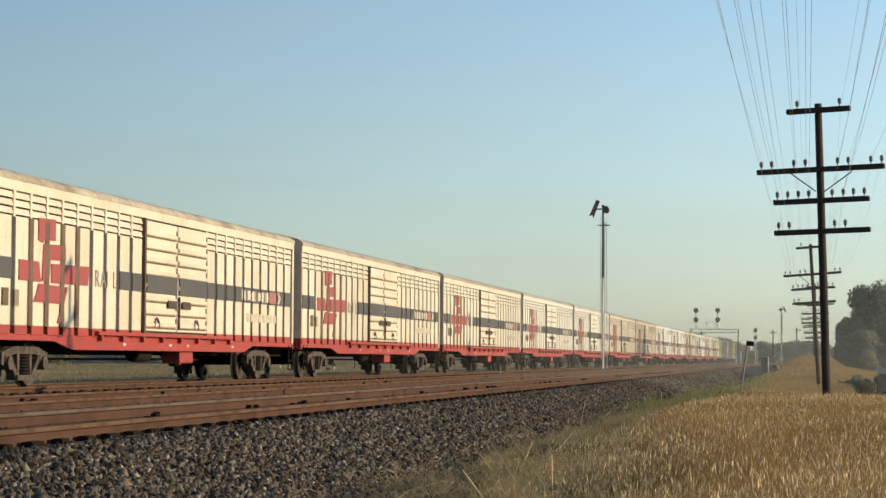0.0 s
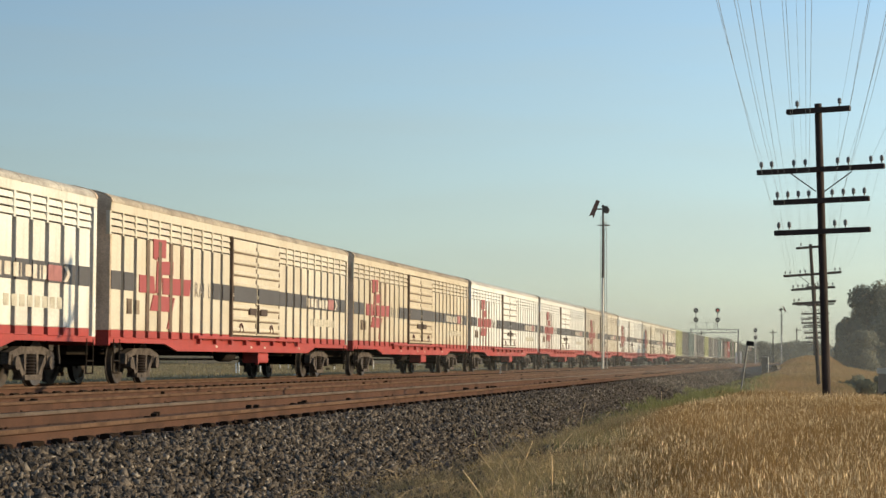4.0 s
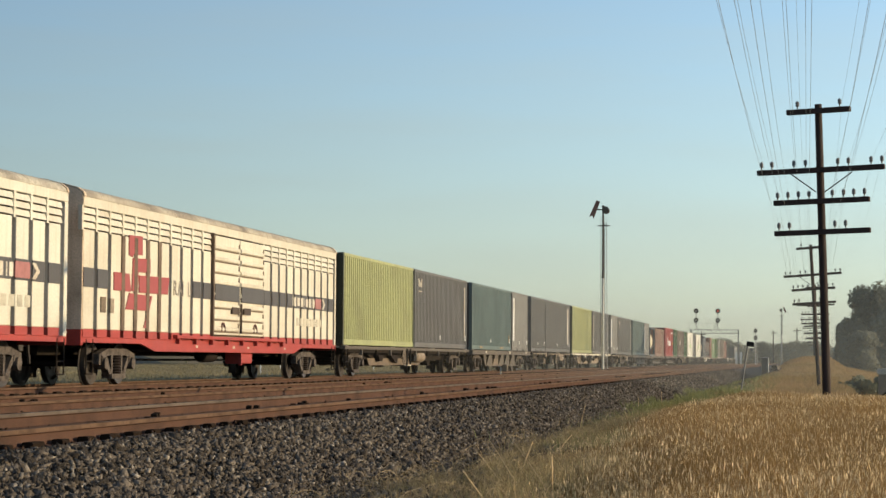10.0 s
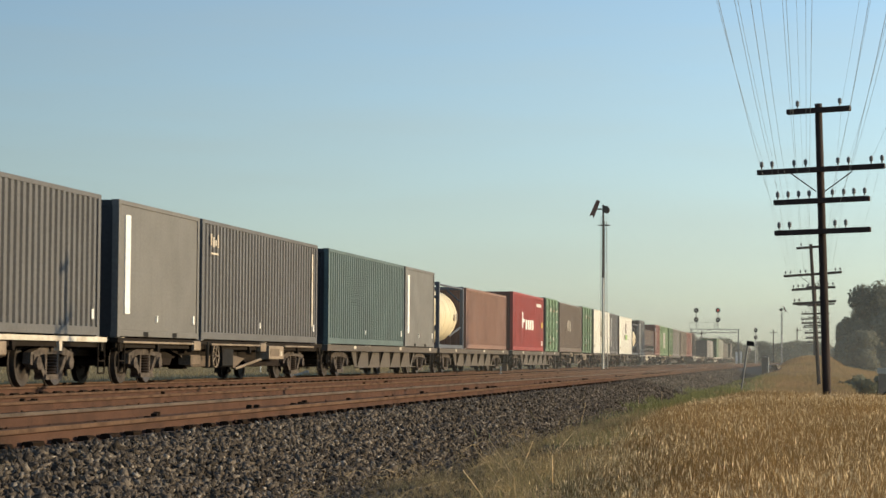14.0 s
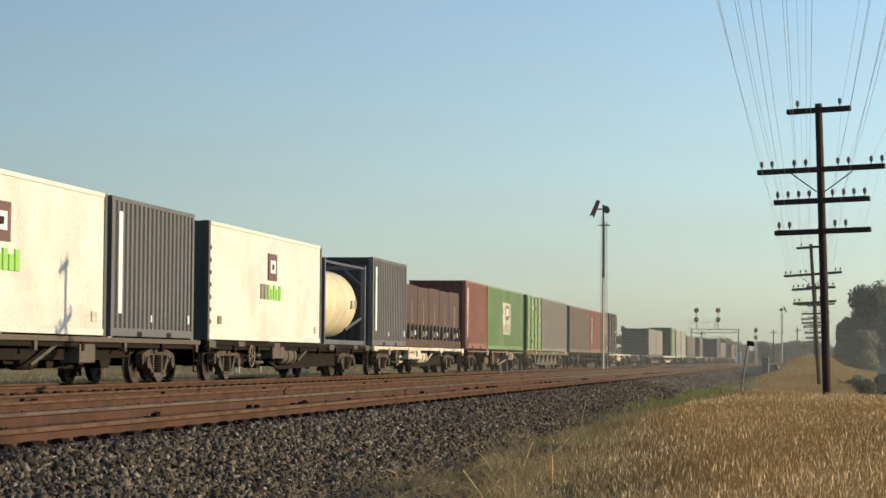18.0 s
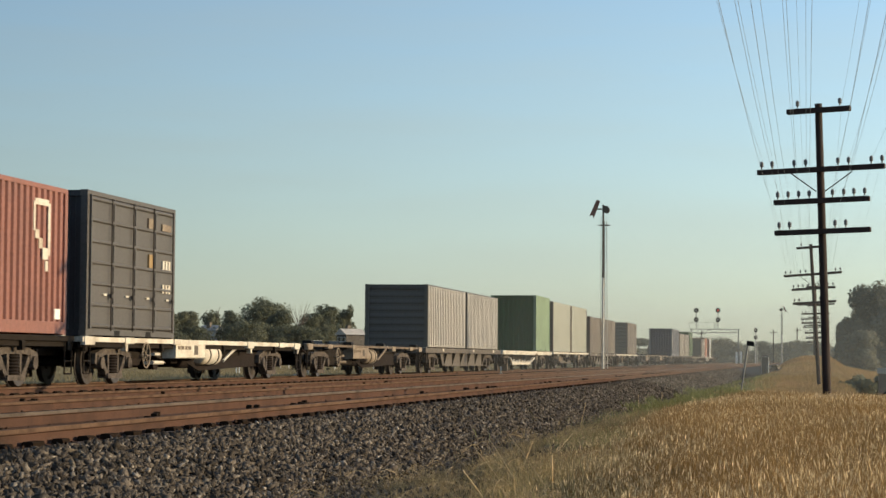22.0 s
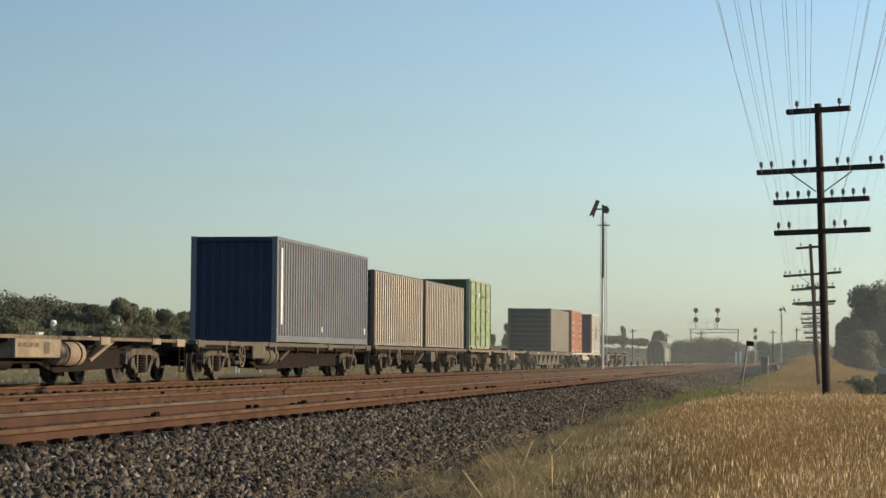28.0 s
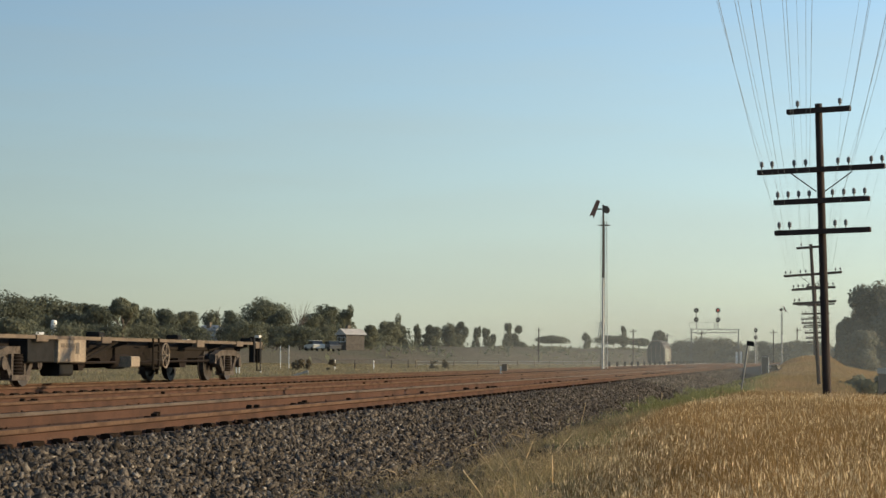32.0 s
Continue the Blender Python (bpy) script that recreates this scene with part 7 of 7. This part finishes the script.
for px, top, half, x, style, mat in (
        (-60, 520, 60, 300, "round", None), (18, 514, 55, 300, "round", None), (78, 527, 36, 310, "round", None), (112, 529, 34, 320, "gum", None), (150, 538, 26, 330, "gum", LEAF_OLIVE),
        (20, 560, 45, 260, "round", LEAF_OLIVE), (180, 540, 36, 320, "round", None), (218, 526, 26, 310, "gum", LEAF_OLIVE), (250, 545, 34, 330, "round", LEAF_OLIVE), (292, 546, 30, 340, "round", None), (330, 552, 28, 350, "round", LEAF_OLIVE),
        (374, 544, 19, 360, "flat", None), (416, 548, 26, 370, "round", None), (465, 525, 50, 380, "round", None), (498, 548, 26, 370, "round", None), (531, 541, 15, 380, "bare", None), (582, 541, 32, 390, "round", None),
        (614, 541, 14, 380, "slim", LEAF_OLIVE), (560, 552, 26, 385, "round", None), (655, 576, 20, 350, "round", LEAF_OLIVE), (684, 568, 24, 400, "round", LEAF_OLIVE), (709, 549, 11, 400, "slim", LEAF_OLIVE), (739, 570, 7, 420, "slim", None), (762, 577, 16, 420, "round", None), (793, 570, 12, 430, "round", None), (812, 569, 15, 430, "round", None),
        (844, 571, 7, 440, "slim", None), (861, 572, 7, 440, "slim", None), (873, 590, 6, 440, "round", None), (898, 572, 9, 450, "slim", None), (914, 577, 13, 450, "slim", None), (976, 592, 25, 470, "flat", None),
        (1037, 590, 8, 500, "round", None), (1085, 592, 28, 520, "flat", None), (1103, 573, 7, 520, "slim", None), (1130, 597, 15, 530, "flat", None), (1165, 582, 11, 540, "slim", None)):
    far_tree(px, top, half, x, style, mat)
for px, top, half, x in ((1206, 604, 22, 460), (1240, 596, 34, 450), (1270, 598, 30, 450), (1296, 605, 22, 440), (1322, 612, 18, 480), (1350, 603, 18, 520), (1372, 606, 18, 560), (1398, 604, 22, 520), (1424, 600, 26, 480), (1450, 606, 24, 420), (1478, 604, 20, 360)):
    far_tree(px, top, half, x, "round", LEAF_HAZY, 2400, -0.6)
for px, top, half, x in ((0, 572, 40, 290), (60, 575, 36, 290), (118, 568, 36, 300), (165, 572, 36, 310), (205, 575, 34, 310), (250, 572, 34, 320), (300, 575, 34, 330), (345, 578, 30, 340), (400, 574, 32, 350), (440, 568, 32, 350),
                         (490, 572, 32, 360), (540, 575, 30, 360), (580, 572, 30, 370), (665, 588, 26, 380), (705, 580, 26, 390), (760, 592, 24, 400), (805, 585, 26, 410)):
    far_tree(px, top, half, x, "round", LEAF_OLIVE if int(px) % 3 else LEAF_DARK, 900)
far_tree(1545, 504, 48, 190, "round", LEAF_HAZY, 6000, -1.4)
far_tree(1600, 520, 50, 185, "round", LEAF_HAZY, 4000, -1.4)
far_tree(1493, 574, 20, 186, "round", LEAF_HAZY, 3000, -1.0)
far_tree(1512, 566, 26, 188, "round", LEAF_HAZY, 3000, -1.0)
far_tree(1556, 556, 40, 188, "round", LEAF_HAZY, 4000, -1.0)
far_tree(1534, 585, 30, 175, "round", LEAF_HAZY, 3000, -1.4)
for px, top, half, x in ((1505, 668, 24, 95), (1540, 672, 22, 85), (1564, 666, 18, 100), (1522, 663, 15, 112), (1488, 662, 12, 118)):
    far_tree(px, top, half, x, "bush", LEAF_OLIVE, 900, -1.7)
for px, top, half, x in ((522, 640, 7, 215), (532, 637, 6, 230), (545, 641, 5, 215), (585, 643, 8, 210), (768, 642, 6, 240), (788, 641, 5, 250)):
    far_tree(px, top, half, x, "bush", FIELD_SCRUB, 160, -0.9)
far_tree(1372, 660, 9, 118, "bush", BARK, 300, -0.9)

# low scrub and thistles over the far bank and field
k = 9000
u = rng.uniform(0, 1, k)
cx, cy = 300 + 460 * u + rng.normal(0, 5, k), 165 - 143 * u + rng.normal(0, 7, k)
patch = np.array([noise.noise(Vector((a * 0.05, b * 0.12, 5))) for a, b in zip(cx, cy)])
keep = patch > 0.05
cx, cy = cx[keep], cy[keep]
k = len(cx)
across = np.abs((cx - 300 - 460 * u[keep]) * 0.297 + (cy - 165 + 143 * u[keep]) * 0.955)
cz = np.interp(across, [0, 5.5, 12, 22], [3.5, 2.8, 0.9, -0.8]) + rng.uniform(0, 0.5, k)
s = rng.uniform(0.15, 0.45, (k, 1))
d1, d2 = rng.normal(size=(k, 3)), rng.normal(size=(k, 3))
p = np.stack([cx, cy, cz], 1)
q = np.stack([p - d1 * s, p + d2 * s, p + d1 * s, p - d2 * s], 1).reshape(-1, 3)
tagged(new("bank_scrub", mesh_from_arrays("bank_scrub", q, (np.array([(0, 1, 2, 3)])[None] + (np.arange(k) * 4)[:, None, None]).reshape(-1, 4), LEAF_OLIVE)), "low dull scrub growing over the far bank", "scrub", kind="stuff")

WEATHERBOARD = paint("pale_weatherboard_paint", (0.5, 0.52, 0.55))
ROOF_IRON = paint("corrugated_roof_iron", (0.45, 0.42, 0.38), 0.2, 0.5)
GLASS = material("dark_window_glass", (0.02, 0.025, 0.03), 0.08, 0.0, 0.05, 5.0, 30.0, 0.0)


def house(px, top, x, w, d, h, walls, label, turn=0.3):
    p = at_depth(x, px, top)
    z = p.z - h * 1.55
    t = thing("farm_house", label, "house", (p.x, p.y, z), "far buildings")
    t.rotation_euler = (0, 0, turn)
    part("wall", Form().box(-d / 2, d / 2, -w / 2, w / 2, -0.7, h), walls, t)
    r = Form().add([(-d / 2 - 0.3, -w / 2 - 0.4, h), (d / 2 + 0.3, -w / 2 - 0.4, h), (d / 2 + 0.3, w / 2 + 0.4, h), (-d / 2 - 0.3, w / 2 + 0.4, h), (-d / 2 - 0.3, 0, h * 1.55), (d / 2 + 0.3, 0, h * 1.55)],
                   [(0, 1, 5, 4), (2, 3, 4, 5), (0, 4, 3), (1, 2, 5), (0, 3, 2, 1)])
    part("roof", r, ROOF_IRON, t, "pale corrugated iron roof")
    part("chimney", Form().cbox(-0.3, 0.3, w * 0.15, w * 0.15 + 0.6, h * 1.2, h * 1.85, 0.03), BARK, t)
    for y in (-w * 0.25, w * 0.2):
        win = part("window", Form().box(-d / 2 - 0.06, -d / 2 + 0.02, y - 0.5, y + 0.5, h * 0.35, h * 0.8), WHITE_MARK, t)
        part("pane", Form().box(-d / 2 - 0.08, -d / 2 - 0.05, y - 0.42, y + 0.42, h * 0.39, h * 0.76), GLASS, win)
    part("door", Form().box(-d / 2 - 0.05, -d / 2 + 0.02, -0.45, 0.45, 0, h * 0.8), BARK, t)


house(620, 582, 340, 2.7, 3.6, 1.8, DARK_STEEL, "small grey cottage with a pale iron roof", -0.75)
house(373, 576, 350, 2.2, 3.0, 1.6, WEATHERBOARD, "small pale blue gabled shed among the trees", 1.3)
house(218, 584, 330, 1.6, 2.2, 0.9, WHITE_MARK, "little white shed before the trees", 0.2)
for px, top, x, w, h in ((95, 566, 300, 0.9, 2.0), (62, 587, 290, 2.6, 0.8)):
    p = at_depth(x, px, top)
    t = thing("water_tank", "pale cylindrical water tank by the trees", "water tank", (p.x, p.y, p.z - h))
    part("tank_shell", Form().turned([(-1.5, w * 0.5), (h * 0.85, w * 0.5), (h * 0.93, w * 0.42), (h, 0.05)], 18, "z"), WHITE_MARK if w < 2 else WEATHERBOARD, t, smooth=True)
    part("tank_band", Form().turned([(h * 0.4, w * 0.505), (h * 0.45, w * 0.515), (h * 0.5, w * 0.505)], 18, "z"), GALV, t)


def parked_car(px, py, x, colour, label):
    p = at_depth(x, px, py)
    t = thing("parked_car", label, "car", (p.x, p.y, p.z), "parked cars")
    t.rotation_euler = (0, 0, 0.55)
    part("car_body", Form().slab([(-2.1, 0.35), (2.1, 0.35), (2.15, 0.75), (1.2, 0.9), (-1.9, 0.95), (-2.15, 0.8)], -0.85, 0.85), colour, t)
    part("cabin", Form().slab([(-1.6, 0.93), (1.0, 0.88), (0.4, 1.4), (-1.2, 1.42)], -0.75, 0.75), GLASS, t)
    part("car_roof", Form().cbox(-1.2, 0.4, -0.72, 0.72, 1.4, 1.46, 0.02), colour, t)
    for wx in (-1.3, 1.3):
        for wy in (-0.8, 0.8):
            part("wheel", Form().turned([(-0.1, 0.3), (0.1, 0.3)], 14, "y"), BLACK_PAINT, t, at=(wx, wy, 0.3))


parked_car(585, 622, 300, coat("midblue"), "small blue parked car by the cottage")
parked_car(556, 621, 300, coat("white"), "pale parked car by the cottage")

# derelict van body by the far sidings
p = at_depth(330, 1160, 601)
dv = thing("old_wagon_body", "weathered brown grounded wagon body with a pale end", "railway wagon", (p.x, p.y, -0.7))
dv.rotation_euler = (0, 0, 0.0)
part("barrel", Form().sweep([(-1.2, 0.6), (1.2, 0.6), (1.35, 1.6), (1.3, 2.8), (1.0, 3.6), (0.5, 4.1), (-0.5, 4.1), (-1.0, 3.6), (-1.3, 2.8), (-1.35, 1.6)], 0, 16), coat("brown"), dv)
for x0 in (0.0, 4.0, 8.0, 12.0, 15.9):
    part("body_hoop", Form().sweep([(-1.25, 0.6), (1.25, 0.6), (1.4, 1.6), (1.35, 2.82), (1.04, 3.65), (0.52, 4.16), (-0.52, 4.16), (-1.04, 3.65), (-1.35, 2.82), (-1.4, 1.6)], x0 + 0.02, x0 + 0.14), coat("cream"), dv)
part("near_end_panel", Form().sweep([(-1.1, 0.7), (1.1, 0.7), (1.22, 1.6), (1.18, 2.75), (0.9, 3.5), (0.45, 3.95), (-0.45, 3.95), (-0.9, 3.5), (-1.18, 2.75), (-1.22, 1.6)], -0.1, -0.004), coat("charcoal"), dv, "dull grey closed end")
for y0 in (-0.7, 0.0, 0.7):
    part("end_stiffener", Form().cbox(-0.18, -0.1, y0 - 0.06, y0 + 0.06, 0.8, 3.4, 0.02), coat("tan"), dv)
part("side_patch", Form().box(1.0, 11.5, -1.4, -1.28, 0.9, 2.9), coat("cream"), dv)
for x0 in (1.2, 7.4):
    part("support_block", Form().box(x0, x0 + 0.5, -1.3, 1.3, -0.2, 0.6), CONCRETE, dv)

# pale kerb with short dark posts along the far siding
k = thing("siding_kerb", "long pale concrete siding kerb with short dark posts", "kerb", (0, 19.4, -0.6), kind="structure")
part("kerb", Form().cbox(205, 420, -0.15, 0.15, 0, 0.42, 0.03), CONCRETE, k)
pm = Form().cbox(-0.12, 0.12, -0.12, 0.12, 0, 0.85, 0.03).mesh("kerb_post", DARK_STEEL)
for i in range(18):
    part("kerb_post", pm, None, k, at=(208 + i * 9, -0.3, 0))

# pipe-rail fence and wire fence on the field
fe = thing("pipe_rail_fence", "low dark pipe-rail fence with one white post", "fence", (0, 0, 0))
a, b = at_depth(220, 592, 637), at_depth(250, 722, 637)
part("top_pipe", Form().rod(a, b, 0.06, 8), DARK_STEEL, fe)
for i in range(5):
    q = a.lerp(b, i / 4)
    part("fence_post", Form().rod((q.x, q.y, -1.0), (q.x, q.y, q.z), 0.06, 8), WHITE_MARK if i in (0, 2) else DARK_STEEL, fe)
wf = thing("wire_fence", "old timber post and wire fence across the field", "fence", (0, 0, 0))
posts = [at_depth(262 + i * 12, px, 640) for i, px in enumerate((735, 762, 788, 803, 845, 882, 915, 945, 972, 996, 1030, 1046, 1062))]
for q in posts:
    part("fence_post", Form().rod((q.x, q.y, -1.1), (q.x + 0.05, q.y, q.z + 0.15), 0.09, 6), BARK, wf)
for dz in (0.0, -0.4):
    part("fence_wire", Form().tube([(q.x, q.y, q.z + dz) for q in posts], 0.012, 4), WIRE, wf)
for px in (496, 511, 461, 418, 423):
    q = at_depth(165, px, 642) if px < 490 else at_depth(240, px, 612)
    t = thing("white_stake", "short white stake in the field", "stake", (q.x, q.y, -0.95), "white stakes")
    part("stake", Form().cbox(-0.04, 0.04, -0.04, 0.04, 0, q.z + 0.95, 0.01), WHITE_MARK, t)
a, b = at_depth(142, 503, 666), at_depth(142, 545, 657)
t = thing("pale_plank", "pale timber plank propped in the grass", "plank", (0, 0, 0))
part("board", Form().rod((a.x, a.y, a.z - 0.15), b, 0.1, 4), CONCRETE, t)
part("prop", Form().rod((b.x, b.y, -0.95), b, 0.04, 4), CONCRETE, t)

# far line poles and a pylon
for px, top, x in ((953, 580, 520), (1120, 582, 520), (1368, 584, 520), (1410, 580, 520), (1241, 586, 470), (1180, 590, 520)):
    q = at_depth(x, px, top)
    t = thing("power_pole", "thin far timber power pole with crossarm", "utility pole", (q.x, q.y, -0.5), "far power poles")
    part("pole", Form().rod((0, 0, 0), (0, 0, q.z + 0.5), 0.14, 6), POLE_WOOD, t)
    part("crossarm", Form().box(-0.08, 0.08, -0.9, 0.9, q.z - 0.2, q.z - 0.05), POLE_WOOD, t)
q = at_depth(900, 1062, 570)
t = thing("transmission_tower", "far steel lattice transmission tower", "pylon", (q.x, q.y, 0))
for sx in (-1, 1):
    for sy in (-1, 1):
        part("tower_leg", Form().rod((sx * 2.0, sy * 2.0, -1), (sx * 0.3, sy * 0.3, q.z), 0.12, 4), GALV, t)
for i in range(6):
    z0, w0, z1, w1 = q.z * i / 6, 2.0 - 1.7 * i / 6, q.z * (i + 1) / 6, 2.0 - 1.7 * (i + 1) / 6
    part("tower_brace", Form().rod((-w0, -w0, z0), (-w1, w1, z1), 0.07, 4), GALV, t)
    part("tower_brace", Form().rod((-w0, w0, z0), (-w1, -w1, z1), 0.07, 4), GALV, t)
for z0 in (0.75, 0.86, 0.96):
    part("tower_arm", Form().box(-0.1, 0.1, -2.2, 2.2, q.z * z0, q.z * z0 + 0.2), GALV, t)
q = at_depth(88, 1572, 655)
t = thing("concrete_culvert", "pale concrete culvert head among the shrubs", "culvert", (q.x, q.y, -1.4))
part("headwall", Form().cbox(-0.3, 0.3, -0.7, 0.4, -0.3, q.z + 1.25, 0.04), BARK, t)
part("coping", Form().cbox(-0.34, 0.34, -0.75, 0.45, q.z + 1.25, q.z + 1.48, 0.03), CONCRETE, t, "pale concrete coping")
part("culvert_pipe", Form().turned([(-0.34, 0.28), (0.34, 0.28)], 16), BLACK_PAINT, t, at=(0, 0, 0.45))


# added rigid, see-through sheets that imitate thin dust haze over the far line
DUST_SHEET = bpy.data.materials.new("dust_haze_tint")
DUST_SHEET.use_nodes = True
dn = DUST_SHEET.node_tree
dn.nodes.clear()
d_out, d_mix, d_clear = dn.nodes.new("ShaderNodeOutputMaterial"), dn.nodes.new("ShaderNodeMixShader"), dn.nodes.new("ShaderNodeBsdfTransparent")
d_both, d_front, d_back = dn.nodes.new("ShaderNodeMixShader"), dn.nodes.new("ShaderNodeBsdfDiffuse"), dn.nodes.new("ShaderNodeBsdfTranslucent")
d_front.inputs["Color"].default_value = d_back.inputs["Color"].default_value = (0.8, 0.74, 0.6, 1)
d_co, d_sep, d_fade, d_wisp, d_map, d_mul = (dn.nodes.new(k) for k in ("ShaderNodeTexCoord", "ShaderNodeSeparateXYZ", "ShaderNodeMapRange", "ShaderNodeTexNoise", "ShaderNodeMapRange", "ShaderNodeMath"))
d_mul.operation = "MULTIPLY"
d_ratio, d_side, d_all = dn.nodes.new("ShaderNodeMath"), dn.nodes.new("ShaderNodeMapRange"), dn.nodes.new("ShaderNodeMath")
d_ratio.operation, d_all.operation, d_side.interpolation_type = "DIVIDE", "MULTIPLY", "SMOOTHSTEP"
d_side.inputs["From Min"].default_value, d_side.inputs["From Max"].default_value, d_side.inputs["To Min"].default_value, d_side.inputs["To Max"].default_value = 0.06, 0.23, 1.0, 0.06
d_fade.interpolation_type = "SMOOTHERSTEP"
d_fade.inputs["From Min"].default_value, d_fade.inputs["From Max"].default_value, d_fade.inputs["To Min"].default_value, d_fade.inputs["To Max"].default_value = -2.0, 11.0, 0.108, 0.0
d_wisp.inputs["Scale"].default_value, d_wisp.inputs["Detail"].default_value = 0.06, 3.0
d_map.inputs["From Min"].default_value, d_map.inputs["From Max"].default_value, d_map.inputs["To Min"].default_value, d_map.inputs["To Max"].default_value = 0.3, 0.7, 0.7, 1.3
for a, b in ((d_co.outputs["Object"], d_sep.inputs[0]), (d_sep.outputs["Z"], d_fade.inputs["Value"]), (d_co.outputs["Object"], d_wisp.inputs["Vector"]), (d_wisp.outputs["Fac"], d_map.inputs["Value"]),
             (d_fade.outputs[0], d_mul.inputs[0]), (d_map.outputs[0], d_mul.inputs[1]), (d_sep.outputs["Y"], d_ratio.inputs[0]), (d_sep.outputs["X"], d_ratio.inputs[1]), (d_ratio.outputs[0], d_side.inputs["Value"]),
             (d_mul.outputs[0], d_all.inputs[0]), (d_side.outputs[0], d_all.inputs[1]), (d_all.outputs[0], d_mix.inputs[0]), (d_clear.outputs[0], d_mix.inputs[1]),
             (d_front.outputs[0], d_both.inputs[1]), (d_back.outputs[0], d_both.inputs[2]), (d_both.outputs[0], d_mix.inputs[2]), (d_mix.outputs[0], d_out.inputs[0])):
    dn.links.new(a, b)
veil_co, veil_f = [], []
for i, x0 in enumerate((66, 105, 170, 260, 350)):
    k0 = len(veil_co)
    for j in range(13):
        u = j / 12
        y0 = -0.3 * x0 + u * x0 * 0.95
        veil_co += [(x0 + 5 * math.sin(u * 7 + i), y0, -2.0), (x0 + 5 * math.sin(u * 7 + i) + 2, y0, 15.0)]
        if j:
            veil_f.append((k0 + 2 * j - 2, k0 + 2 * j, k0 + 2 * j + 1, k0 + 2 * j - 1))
tagged(new("dust_haze", mesh_from_arrays("dust_haze", np.array(veil_co), np.array(veil_f), DUST_SHEET)), "see-through sheets imitating dust haze over the far line", "haze", kind="stuff")


def motions():
    for ob, q, z in MOVING:
        walk(ob, [(t, pose(q - along(t), TRAIN_Y, TRAIN_Z + z)) for t in (0, 8, 16, 24, 32)])


motions()
